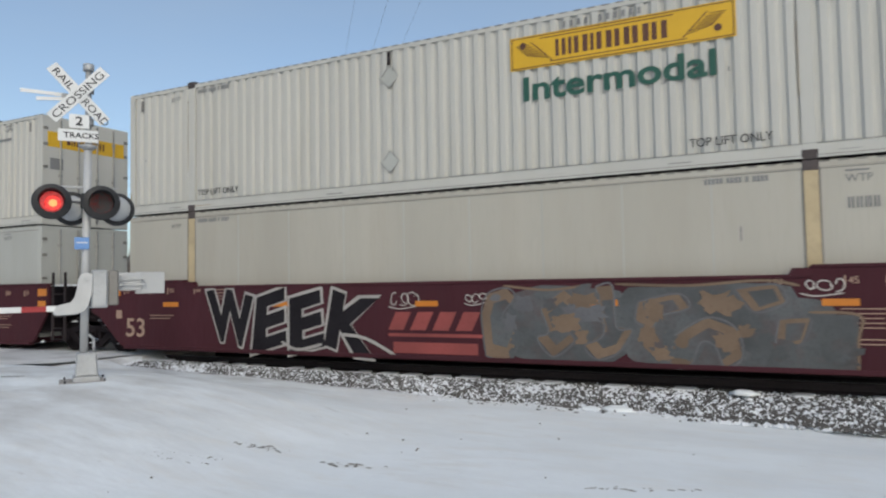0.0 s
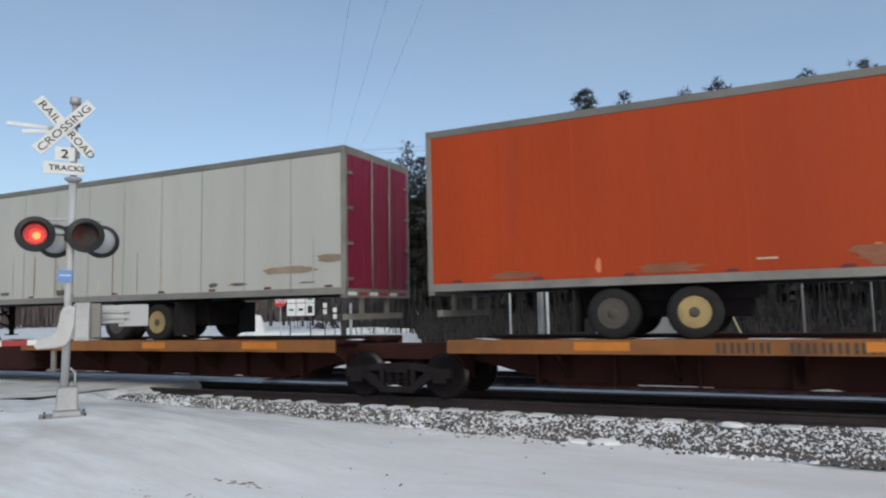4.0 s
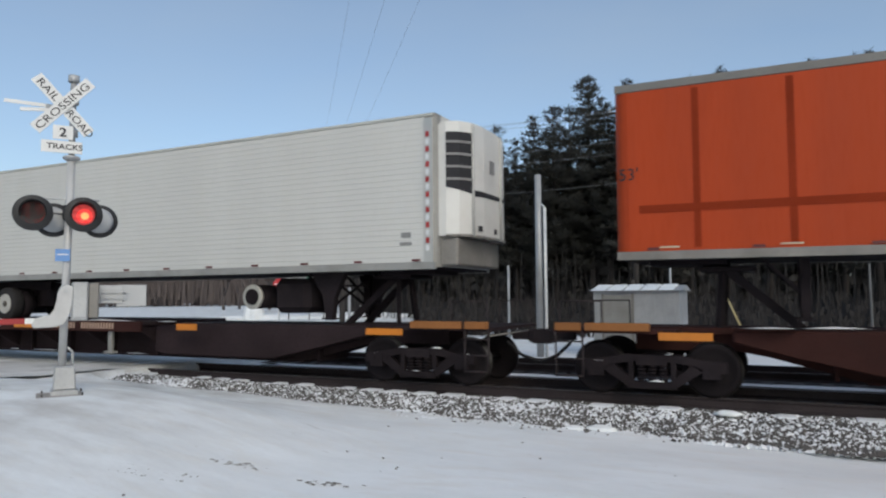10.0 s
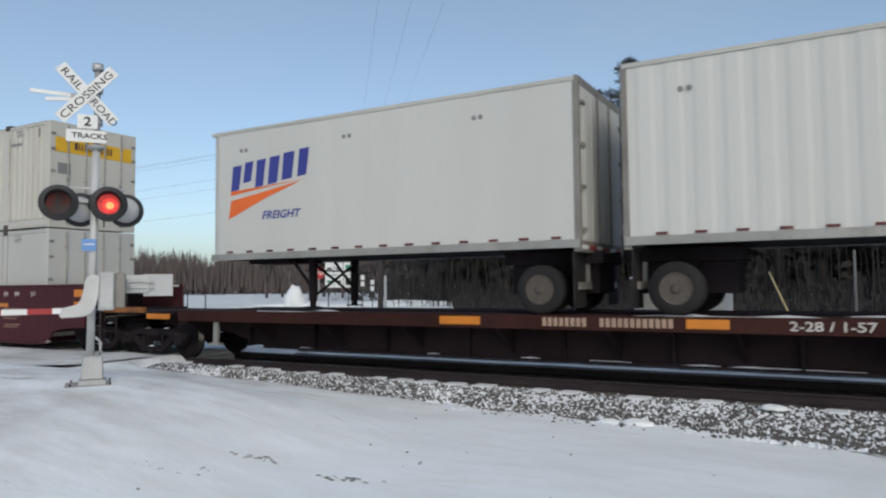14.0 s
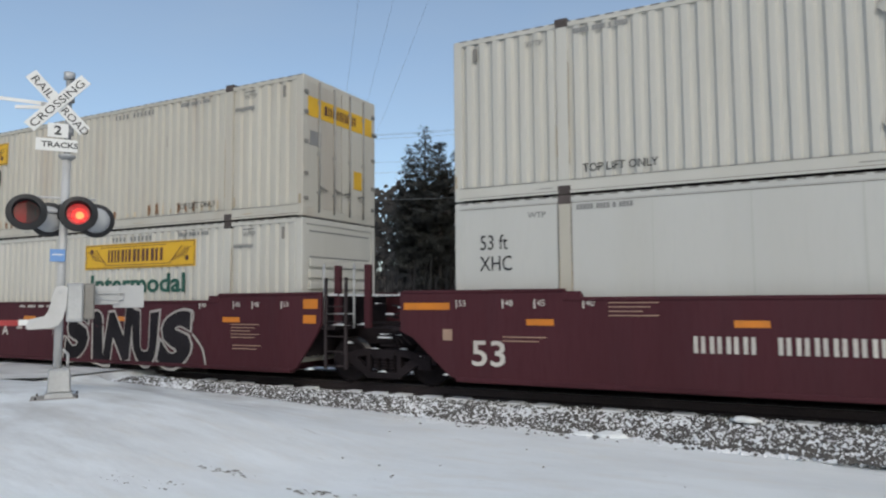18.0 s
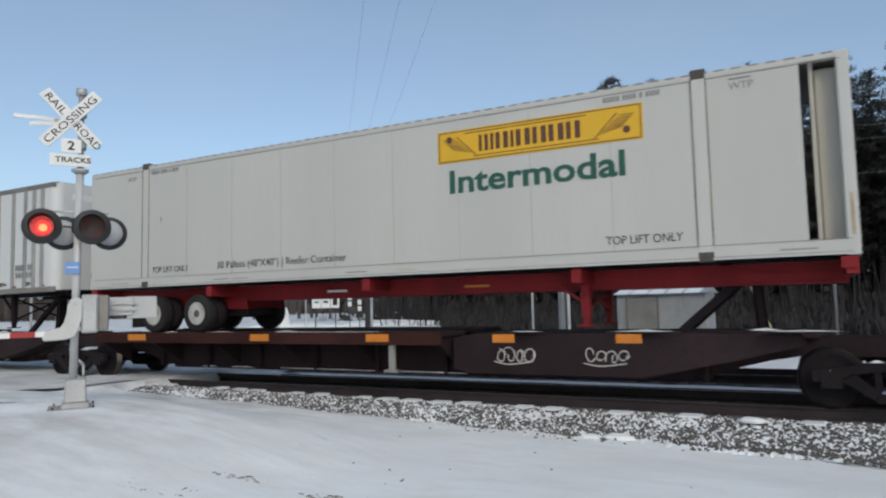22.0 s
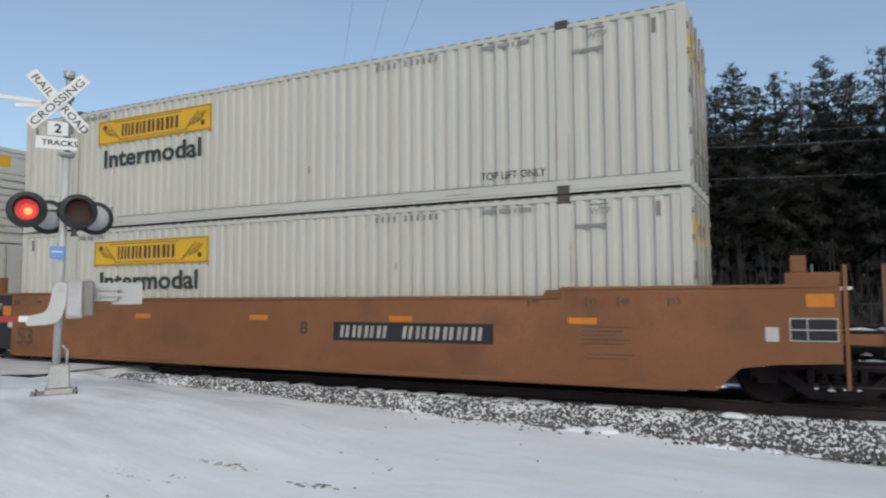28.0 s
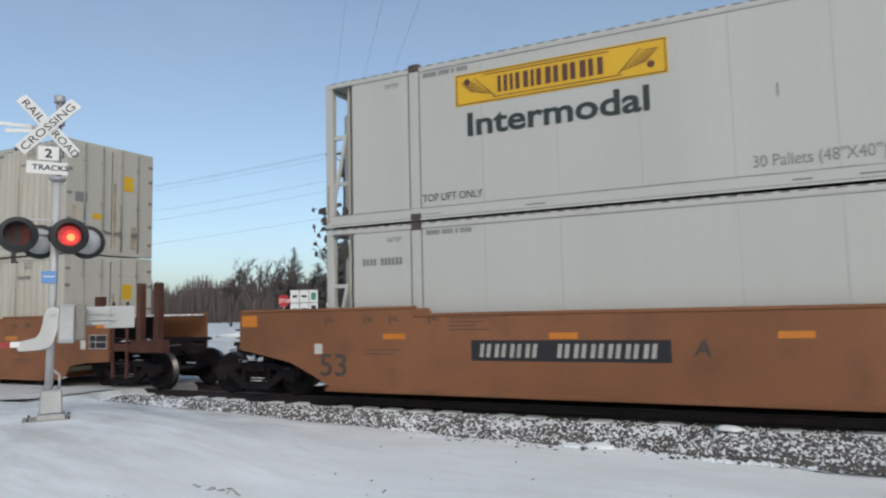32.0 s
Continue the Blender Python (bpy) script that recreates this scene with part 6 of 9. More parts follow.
top_lift(c, (-5.9, 4.66)), placard(c, -1.6, 2.2), placard(c, -1.6, 0.6)
container(-224.26, -207.87, FL, "smooth white container with panel seams", "smooth", TR_WHITE, right="reefer", left="doors", door_board=False, posts=CREAM)
c = container(-243.96, -227.62, UP, "rust-streaked white corrugated container with yellow board", paint=WHITE_OLD, board=(2.83, "dark"))
top_lift(c, (-5.9, 4.66)), placard(c, 0.8, 0.75)
container(-243.96, -227.62, FL, "white corrugated container with yellow board and green lettering", board=(9.78, "green"), right="ribs")

# third spine car: five platforms, dark
S3 = "dark grimy spine car platform with amber reflectors"
spine(-266.4, -249.7, S3, 1, SPINE_RUST, SPINE, truck_b=True, end_b=True, hitches=(-250.9,), reflect=((-264.0, 0.9), (-257.9, 0.5), (-253.6, 0.4)))
spine(-284.0, -266.4, S3, 1, SPINE_RUST, SPINE, hitches=(-268.3,), reflect=((-281.6, 0.6), (-277.8, 0.5), (-274.9, 0.5), (-272.3, 0.4), (-270.2, 0.4)))
spine(-301.6, -284.0, S3, 1, SPINE_RUST, SPINE, hitches=(-285.9,), reflect=((-300.0, 0.4), (-297.3, 0.5), (-293.4, 0.5)))
spine(-318.7, -301.6, S3, 1, SPINE_RUST, SPINE, hitches=(-303.3,), reflect=((-316.0, 0.4), (-312.6, 0.5), (-309.9, 0.5)))
spine(-335.7, -318.7, "dark spine car platform with a yellow end sill", -1, SPINE_RUST, SPINE, truck_a=True, end_a=True, hitches=(-334.2,), reflect=((-322.4, 0.7), (-327.5, 0.5)))
trailer(-265.65, -249.43, 2.14, 5.01, "plain white plate trailer with a bright nose corner", TR_BRIGHT, 1, "plain", (1.35, 2.6), (RIM_DARK, RIM), markers=marks(16.2, 15))
chassis(-283.09, -266.83, 2.14, "red container chassis on a spine car", 1, (2.2, 3.6), (RIM, RIM))
c = container(-283.09, -266.83, 2.14, "smooth white refrigerated container with yellow board", "smooth", TR_WHITE, right="reefer", left="doors", board=(9.79, "green"), door_board=False, group="containers on chassis")
top_lift(c, (-5.9, 4.66))
words("lettering", "30 Pallets (48\"X40\") | Reefer Container", 0.15, INK, c, side(-3.85, 0.34, -W53 - 0.002), wide=1.0)
trailer(-300.57, -284.50, 2.10, 4.95, "grey-white van trailer with external posts", TR_BRIGHT, 1, "posts", (1.5, 2.8), (RIM_DARK, RIM_DARK), markers=marks(16, 13), cap=TR_BRIGHT, slope=0.11,
        posts=[u + 292.535 for u in (-299.32, -298.66, -298.14, -296.85, -296.17, -295.5, -294.35, -293.14, -291.93, -290.70, -289.48, -288.28, -287.95, -287.33, -287.01, -286.32, -285.78, -285.40, -285.04)])
chassis(-318.04, -301.76, 2.14, "red container chassis on a spine car", 1, (2.4, 3.6), (RIM_DARK, RIM_YELLOW))
c = container(-318.04, -301.76, 2.14, "white corrugated container with yellow board on a chassis", board=(9.8, "black"), right="ribs_board", left="doors", group="containers on chassis")
top_lift(c, (-5.9, 4.66)), placard(c, -0.9, 2.2), placard(c, -0.9, 0.6)
trailer(-336.4, -320.2, 2.12, 4.99, "blue van trailer with aluminium edge rails", BLUE, -1, "plain", (1.2, 2.38), (RIM, RIM), markers=marks(16, 9), cap=ALU, top=ALU, slope=-0.12, rear=ALU)

# yellow-brown three-unit well car, and the next one behind it
MT = "yellow-brown double-stack well car"
TTXW = dict(marks_mat=PAINT_BK)
well(-357.86, -341.64, MT, TTX, "joint", "end", truck_a=-359.5, truck_b=-339.8, **TTXW, num=0.23)
well(-377.28, -361.21, MT, TTX, "joint", "joint", truck_a=-379.0, **TTXW, num=0.2)
well(-396.71, -380.66, MT, TTX, "end", "joint", truck_a=-398.7, **TTXW, num=-0.05)
well(-420.6, -404.5, MT + " with rusty end gear", TTX, "joint", "end", truck_a=-422.2, truck_b=-402.6, gear=mat("rusty_gear", (0.085, 0.040, 0.032), 0.85, vary=0.35, dirt=0.4, spec=0.1), **TTXW)
c = container(-357.86, -341.64, UP, M_W, board=(2.78, "dark"))
top_lift(c, (-5.9, 4.66))
container(-357.86, -341.64, FL, "white corrugated container with yellow board in a well car", board=(2.76, "dark"))
c = container(-377.28, -361.21, UP, M_W, board=(9.7, "green"), right="ribs_board")
top_lift(c, (-5.9, 4.66)), placard(c, 0.2, 2.2), placard(c, 0.2, 0.7)
container(-377.28, -361.21, FL, "white corrugated container without a board", right="doors", door_board=False)
c = container(-396.71, -380.66, UP, "smooth white refrigerated container with yellow board", "smooth", TR_WHITE, right="doors", left="reefer", board=(2.82, "dark"))
top_lift(c, (-5.9, 4.66))
words("lettering", "30 Pallets (48\"X40\") Refrigerated Container", 0.18, INK_GREY, c, side(-0.45, 0.34, -W53 - 0.002), wide=0.8)
c = container(-396.71, -380.66, FL, "smooth white container with panel seams", "smooth", TR_WHITE, right="doors", left="reefer", door_board=False)
container(-420.6, -404.5, UP, "weathered white container with rust-stained doors", paint=WHITE_OLD, board=(9.7, "green"), door_board=False)
container(-420.6, -404.5, FL, "weathered cream container in a well car", paint=WHITE_OLD, right="doors", door_board=False)
for tier in (UP, FL):
    c = [q[0] for q in TRAIN if q[0].name.startswith("container") and abs(q[0]["mid"] + 412.55) < 0.2 and abs(q[2] - tier) < 0.01][0]
    for y0, y1, z0, z1, m in ((0.35, 0.65, 1.75, 2.15, YELLOW), (-1.05, -0.72, 1.3, 1.55, INK_GREY), (-0.55, -0.3, 0.9, 1.05, YELLOW), (-1.12, -1.02, 0.3, 1.2, STAIN), (0.05, 0.12, 0.3, 1.9, STAIN), (0.6, 0.75, 0.2, 0.8, STAIN)):
        boxes("door_label", [(8.05, 8.058, y0, y1, z0, z1)], m, c)


# ---- paint on the cars: stencils, logos as plain shapes, and graffiti ----
TAG_GREY = mat("spray_grey", (0.105, 0.105, 0.115), 0.7, vary=0.25, grain=5)
TAG_BLUE = mat("spray_blue_grey", (0.078, 0.084, 0.088), 0.7, vary=0.4, grain=5, dirt=0.75, dirt_color=(0.085, 0.048, 0.046))
TAG_TAN = mat("spray_tan", (0.165, 0.112, 0.074), 0.7, vary=0.25, grain=5)
TAG_CREAM = mat("spray_cream", (0.33, 0.25, 0.17), 0.7, vary=0.2, grain=5)
TAG_RED = mat("spray_red", (0.36, 0.06, 0.05), 0.6, vary=0.2, grain=6)
TAG_BLACK = mat("spray_black", (0.018, 0.016, 0.019), 0.8, vary=0.3, grain=6, spec=0.1)
TAG_WHITE = mat("spray_white", (0.35, 0.33, 0.31), 0.7, vary=0.2, grain=6)
TAG_GREEN = mat("spray_green", (0.10, 0.22, 0.13), 0.6, vary=0.2, grain=6)
LOGO_RED = mat("logo_faded_red", (0.24, 0.050, 0.045), 0.65, vary=0.25, grain=5)
LOGO_PURPLE = mat("logo_purple", (0.20, 0.040, 0.060), 0.6, vary=0.15, grain=5)
RUST = mat("rust_stain", (0.21, 0.115, 0.062), 0.85, vary=0.35, grain=10, streak=True)
RUST_PALE = mat("rust_stain_pale", (0.46, 0.385, 0.28), 0.8, vary=0.25, grain=10, streak=True)
GRIME = mat("grime_patch", (0.26, 0.20, 0.14), 0.85, vary=0.3, grain=8)
WELL_Y, BOX_Y, VAN_Y, SILL_Y = -1.505, -1.304, -1.303, -1.350


def on(kind, u, tier=None):
    """The car, trailer or container at u along the train (tier 'up' or 'low' in a stack)."""
    best = [q[0] for q in TRAIN if q[0].name.split(".")[0] == kind and (tier is None or (q[2] > 2) == (tier == "up"))]
    return min(best, key=lambda ob: abs(ob["mid"] - u))


def at(c, u, z, y):
    return side(u - c["mid"], z - c["base"], y)


def row_of_bars(c, u0, u1, z0, z1, pattern, material, y, lean=0.0, name="stencil_mark", label="", fill=0.80):
    """Plain bars over a stretch: one for each # of the pattern, spaces left free."""
    p = (u1 - u0 - lean * (z1 - z0)) / len(pattern)
    if z1 - z0 < 0.16 and p > 1.1 * (z1 - z0):
        pattern = "".join(ch * 2 for ch in pattern)
        p /= 2
    rows = [(k * p + 0.10 * p, k * p + fill * p) for k, ch in enumerate(pattern) if ch != " "]
    if name == "stencil_mark" and z1 - z0 >= 0.16:
        rows = [q for a, b in rows for q in ((a, a + 0.36 * (b - a)), (b - 0.36 * (b - a), b))]
    return bar_row(name, rows, z1 - z0, material, c, at(c, u0, z0, y), lean, label)


def patch(c, u0, u1, z0, z1, material, y, name="patch", label=""):
    bm = bmesh.new()
    box(bm, 0, u1 - u0, 0, z1 - z0, -0.001, 0.001)
    ob = part(name, bm, material, c, label)
    ob.matrix_basis = at(c, u0, z0, y)
    return ob


def shape(c, pts, material, y, name="logo_shape", label=""):
    """A flat outline of (u, z) pairs."""
    bm = bmesh.new()
    b = c["base"]
    prism(bm, [(u - c["mid"], z - b) for u, z in pts], y - 0.001, y + 0.001)
    return part(name, bm, material, c, label)


def blot(c, u0, u1, z0, z1, material, y, seed, rough=0.18, n=40, name="spray_patch", label=""):
    """An uneven rounded patch."""
    pts = []
    for k in range(n):
        a = 2 * math.pi * k / n
        q = Vector((math.cos(a), math.sin(a), 0))
        f = 1 + rough * noise.noise(q * 2.4 + Vector((seed, 0, 0)))
        ex = 0.62
        px = math.copysign(abs(q.x) ** ex, q.x) * f
        pz = math.copysign(abs(q.y) ** ex, q.y) * f
        pts.append(((u0 + u1) / 2 + px * (u1 - u0) / 2, min(max((z0 + z1) / 2 + pz * (z1 - z0) / 2, 0.21), 6.0)))
    return shape(c, pts, material, y, name, label)


def ribbon(c, lines, w, material, y, name="spray_line", label=""):
    """Sprayed strokes along (u, z) points, rounded off between them."""
    bm = bmesh.new()
    for pts in lines:
        p = [Vector((u - c["mid"], 0, z - c["base"])) for u, z in pts]
        fine = []
        for i in range(len(p) - 1):
            a, b, d, e = p[max(i - 1, 0)], p[i], p[i + 1], p[min(i + 2, len(p) - 1)]
            for k in range(5):
                t = k / 5
                fine.append(0.5 * (2 * b + (d - a) * t + (2 * a - 5 * b + 4 * d - e) * t * t + (3 * b - a - 3 * d + e) * t ** 3))
        fine.append(p[-1])
        row = []
        for i, q in enumerate(fine):
            d = (fine[min(i + 1, len(fine) - 1)] - fine[max(i - 1, 0)]).normalized()
            nrm = Vector((-d.z, 0, d.x)) * w / 2 * (0.55 if i in (0, len(fine) - 1) else 1)
            row.append((bm.verts.new(q + nrm), bm.verts.new(q - nrm)))
        for s, t in zip(row, row[1:]):
            bm.faces.new((s[0], s[1], t[1], t[0]))
    for v in bm.verts:
        v.co.y = y
    ext = bmesh.ops.extrude_face_region(bm, geom=list(bm.faces))
    for v in ext["geom"]:
        if isinstance(v, bmesh.types.BMVert):
            v.co.y = y - 0.0015
    return part(name, bm, material, c, label)


def glyphs(c, text, cells, z0, z1, material, y, fat, seed, name="graffiti_letter", label="", tilt=7, colours=None):
    """Fat sprayed letters, one for each cell (u0, u1), each leaning its own way."""
    r = random.Random(seed)
    for k, (ch, (a, b)) in enumerate(zip(text, cells)):
        cu = bpy.data.curves.new(name, "FONT")
        cu.body, cu.size, cu.extrude, cu.offset, cu.shear, cu.resolution_u = ch, 1.0, 0.001, fat, r.uniform(-0.12, 0.2), 4
        tmp = bpy.data.objects.new(name, cu)
        scene.collection.objects.link(tmp)
        me = bpy.data.meshes.new_from_object(tmp)
        bpy.data.objects.remove(tmp)
        bpy.data.curves.remove(cu)
        co = np.empty(len(me.vertices) * 3)
        me.vertices.foreach_get("co", co)
        co = co.reshape(-1, 3)
        lo, hi = co.min(0), co.max(0)
        co[:, 0] = (co[:, 0] - lo[0]) / (hi[0] - lo[0]) - 0.5
        co[:, 1] = (co[:, 1] - lo[1]) / (hi[1] - lo[1])
        co[:, 0] *= (1 + r.uniform(-0.25, 0.3) * (co[:, 1] - 0.5)) * (b - a)          # wedge
        co[:, 1] = co[:, 1] * (z1 - z0) + 0.10 * (z1 - z0) * np.sin(co[:, 0] * 2.5 + r.uniform(0, 6))
        me.vertices.foreach_set("co", co.ravel())
        me.materials.clear()
        me.materials.append(colours[k % len(colours)] if colours else material)
        ob = new(name, me)
        ob.parent = c
        ob.matrix_basis = at(c, (a + b) / 2, z0, y) @ Matrix.Rotation(math.radians(r.uniform(-tilt, tilt) * 0.5), 4, "Z")
        if label:
            tagged(ob, label)


def graffiti(c, text, u0, u1, z0, z1, fill, edge, seed, weights=None, grow=0.10, fat=(0.045, 0.012), colours=None, label="graffiti letter with a pale outline"):
    """Letters over a fatter outline of themselves."""
    ws = weights or [1] * len(text)
    cells, x = [], u0
    for w in ws:
        d = (u1 - u0) * w / sum(ws)
        cells.append((x, x + d))
        x += d
    wide = [(a - grow, b + grow) for a, b in cells]
    glyphs(c, text, wide, z0 - 0.02, z1 + 0.03, edge, WELL_Y - 0.001, fat[0], seed, "graffiti_outline")
    glyphs(c, text, cells, z0 + 0.03, z1 - 0.03, fill, WELL_Y - 0.005, fat[1], seed, "graffiti_letter", label, colours=colours)


def scribble(c, u0, u1, z0, z1, material, y, seed, w=0.02):
    """A quick looping tag."""
    r = random.Random(seed)
    n = max(int((u1 - u0) / 0.16), 3)
    d, h = (u1 - u0) / n, z1 - z0
    lines = []
    for k in range(n):
        cx, cz = u0 + (k + 0.5) * d, (z0 + z1) / 2 + r.uniform(-0.12, 0.12) * h
        a, turn, m = r.uniform(0, 6.28), r.choice((-1, 1)), r.randint(6, 9)
        sx, sz = d * r.uniform(0.45, 0.75), h * r.uniform(0.28, 0.5)
        lines.append([(cx + sx * math.cos(a + turn * q * 0.95) * (1 - 0.07 * q) + 0.06 * d * q, cz + sz * math.sin(a + turn * q * 0.95) * (1 - 0.05 * q)) for q in range(m)])
    lines.append([(u0, z0 + 0.1 * h), (u0 + 0.4 * (u1 - u0), z0 - 0.05 * h), (u1, z0 + 0.12 * h)])
    return ribbon(c, lines, w * 0.75, material, y, "sprayed_tag")


# -- maroon pair at the head
w = on("well_car", -5.6)
graffiti(w, "WEEK", -11.0, -6.75, 0.27, 1.45, TAG_BLACK, TAG_WHITE, 3, (1.25, 0.9, 0.85, 1.2), 0.06, (0.075, 0.045), label="black graffiti letter outlined in white")
ribbon(w, [[(-7.6, 0.62), (-7.0, 0.55), (-6.35, 0.25)], [(-9.0, 0.45), (-8.6, 0.30), (-8.0, 0.42)]], 0.06, TAG_WHITE, WELL_Y - 0.008)
blot(w, -4.35, -1.9, 0.22, 1.46, TAG_BLUE, WELL_Y + 0.002, 5, 0.12, label="faded blue-grey spray paint")
blot(w, -2.5, 0.62, 0.21, 1.50, TAG_BLUE, WELL_Y + 0.001, 9, 0.16, label="faded blue-grey spray paint")
shape(w, [(-0.2, 0.26), (0.95, 0.24), (1.02, 1.02), (0.40, 1.04), (0.1, 0.9)], TAG_BLUE, WELL_Y, "spray_patch", "faded blue-grey spray paint")
for pts in ((-4.55, 0.30, -4.15, 0.22, -3.95, 0.62, -4.25, 0.95, -4.0, 1.30, -4.15, 1.46, -4.5, 1.36, -4.62, 1.0),
            (-3.55, 1.10, -3.15, 1.42, -3.0, 1.30, -3.2, 0.86, -2.98, 0.60, -3.35, 0.32, -3.62, 0.62, -3.42, 0.72),
            (-2.62, 1.46, -2.35, 1.48, -2.30, 0.82, -2.05, 0.78, -2.28, 0.42, -2.62, 0.30, -2.82, 0.52, -2.5, 0.72),
            (-1.95, 1.22, -1.35, 1.34, -1.2, 1.12, -1.62, 1.00, -1.75, 0.82, -2.0, 0.92),
            (-1.42, 0.70, -0.95, 0.98, -0.55, 0.82, -0.48, 0.40, -0.72, 0.24, -0.85, 0.55, -1.05, 0.60, -1.22, 0.24, -1.5, 0.26),
            (-0.55, 1.40, 0.0, 1.46, 0.12, 1.20, -0.3, 1.06), (0.02, 0.96, 0.42, 0.98, 0.30, 0.62, -0.02, 0.55)):
    q = list(zip(pts[::2], pts[1::2]))
    mid = (sum(p[0] for p in q) / len(q), sum(p[1] for p in q) / len(q))
    shape(w, q, TAG_TAN, WELL_Y - 0.004, "spray_shape", "tan sprayed letter shape")
    core = [(mid[0] + 0.62 * (p[0] - mid[0]) + 0.03, mid[1] + 0.66 * (p[1] - mid[1])) for p in q]
    shape(w, core, TAG_BLUE, WELL_Y - 0.006, "spray_core", "blue-grey core of a sprayed letter")
    ribbon(w, [q + q[:1]], 0.030, TAG_GREY, WELL_Y - 0.0075)
ribbon(w, [[(0.98, 0.26), (1.0, 0.7), (1.02, 1.02), (0.4, 1.06)], [(-4.2, 1.50), (-3.4, 1.42), (-2.7, 1.50)], [(-1.9, 0.55), (-1.6, 0.35), (-1.55, 0.75)], [(-2.3, 1.5), (-1.2, 1.46), (-0.2, 1.52), (0.3, 1.44)]], 0.04, TAG_TAN, WELL_Y - 0.008)
r = random.Random(77)
for k in range(26):                                  # overspray and drips that blur the letters
    a, z, q = r.uniform(-4.5, 0.7), r.uniform(0.28, 1.25), r.uniform(0.10, 0.34)
    blot(w, a, a + q * r.uniform(0.8, 2.0), z, min(z + q, 1.48), r.choice((TAG_BLUE, TAG_BLUE, TAG_GREY, TAG_TAN)), WELL_Y - 0.0095 - 0.0002 * k, k, 0.7, 26, "overspray")
row_of_bars(w, -6.55, -4.55, 0.72, 1.05, "####", LOGO_RED, WELL_Y, 0.5, "logo_bar")
patch(w, -6.5, -4.6, 0.60, 0.66, LOGO_RED, WELL_Y, "logo_underline")
patch(w, -6.4, -4.7, 0.30, 0.50, LOGO_RED, WELL_Y, "faded_patch")
scribble(w, -6.5, -5.9, 1.12, 1.42, PAINT_W, WELL_Y, 2), scribble(w, -4.95, -4.55, 1.18, 1.42, PAINT_W, WELL_Y, 4), scribble(w, 0.3, 0.85, 1.30, 1.55, PAINT_W, WELL_Y, 6, 0.025)
w = on("well_car", -25.1)
shape(w, [(-30.0, 1.44), (-30.45, 1.02), (-30.2, 0.95), (-30.5, 0.62), (-29.9, 0.56), (-29.4, 0.22), (-25.0, 0.22), (-24.95, 0.5), (-25.5, 0.62), (-25.15, 0.95), (-25.5, 1.1), (-25.55, 1.44)], TAG_BLACK, WELL_Y + 0.003, "graffiti_outline")
for k, (pts, paint) in enumerate((
        (((-29.9, 1.40), (-30.25, 1.05), (-29.75, 1.10), (-30.4, 0.66), (-29.85, 0.62), (-29.35, 0.25), (-28.45, 0.24), (-28.35, 0.9), (-28.5, 1.40)), TAG_TAN),
        (((-28.42, 1.40), (-28.32, 0.8), (-28.44, 0.24), (-27.1, 0.23), (-27.15, 0.75), (-27.45, 0.85), (-27.2, 1.15), (-27.35, 1.40)), TAG_GREY),
        (((-27.28, 1.40), (-27.14, 1.15), (-27.4, 0.85), (-27.05, 0.70), (-27.05, 0.23), (-26.35, 0.22), (-26.2, 0.8), (-26.45, 1.40)), TAG_CREAM),
        (((-26.40, 1.40), (-26.15, 0.85), (-26.3, 0.22), (-25.05, 0.22), (-25.1, 0.45), (-25.6, 0.62), (-25.3, 0.92), (-25.65, 1.05), (-25.6, 1.40)), TAG_CREAM))):
    shape(w, pts, paint, WELL_Y - 0.002, "graffiti_letter", "tan, grey or cream graffiti letter")
for pts in (((-29.35, 0.62), (-29.05, 0.95), (-29.0, 0.55)), ((-28.75, 1.35), (-28.7, 0.75), (-28.62, 0.3), (-28.66, 1.3)), ((-28.1, 0.72), (-27.6, 0.78), (-28.05, 0.60)), ((-27.75, 0.9), (-27.4, 0.96), (-27.5, 0.82)),
            ((-27.9, 0.24), (-27.7, 0.36), (-27.5, 0.24)), ((-26.95, 1.2), (-26.78, 1.14), (-26.92, 1.05)), ((-26.95, 0.82), (-26.65, 0.8), (-26.8, 0.62)), ((-26.1, 1.05), (-25.85, 0.9), (-26.05, 0.82)), ((-26.0, 0.6), (-25.75, 0.5), (-26.05, 0.35))):
    shape(w, pts, TAG_BLACK, WELL_Y - 0.005, "graffiti_gap")
for k, (a, z) in enumerate(((-29.9, 1.25), (-29.3, 0.45), (-27.45, 1.28), (-27.3, 0.42), (-25.9, 1.27), (-26.2, 0.4))):
    blot(w, a - 0.10, a + 0.10, z - 0.09, z + 0.09, TAG_RED, WELL_Y - 0.009, k, 0.3, 16, "spray_dot")
row_of_bars(w, -23.25, -20.51, 0.74, 1.0, "#### ######", PAINT_TAN, WELL_Y)
words("lettering", "LD LMT 117300 PER UNIT", 0.085, PAINT_W, w, at(w, -24.97, 0.90, WELL_Y), wide=1.18)
scribble(w, -20.34, -18.88, 0.58, 1.2, TAG_GREEN, WELL_Y, 12, 0.09), scribble(w, -20.3, -18.9, 0.62, 1.15, TAG_WHITE, WELL_Y - 0.004, 12, 0.03)
scribble(w, -24.7, -23.9, 1.1, 1.42, TAG_RED, WELL_Y, 17, 0.025), scribble(w, -33.0, -32.3, 1.05, 1.32, TAG_TAN, WELL_Y, 18, 0.03)
blot(w, -25.35, -25.05, 0.85, 1.12, TAG_BLACK, WELL_Y - 0.009, 3, 0.1, 20, "round_decal")
c = on("container", -25.1, "low")
row_of_bars(c, -26.79, -23.42, 2.12, 2.42, "#### #####", INK_GREY, BOX_Y, fill=0.74)
for u in (-25.85, -25.42, -24.92, -23.95):
    patch(c, u, u + 0.07, 2.40, 2.60, INK_GREY, BOX_Y, "name_bar")
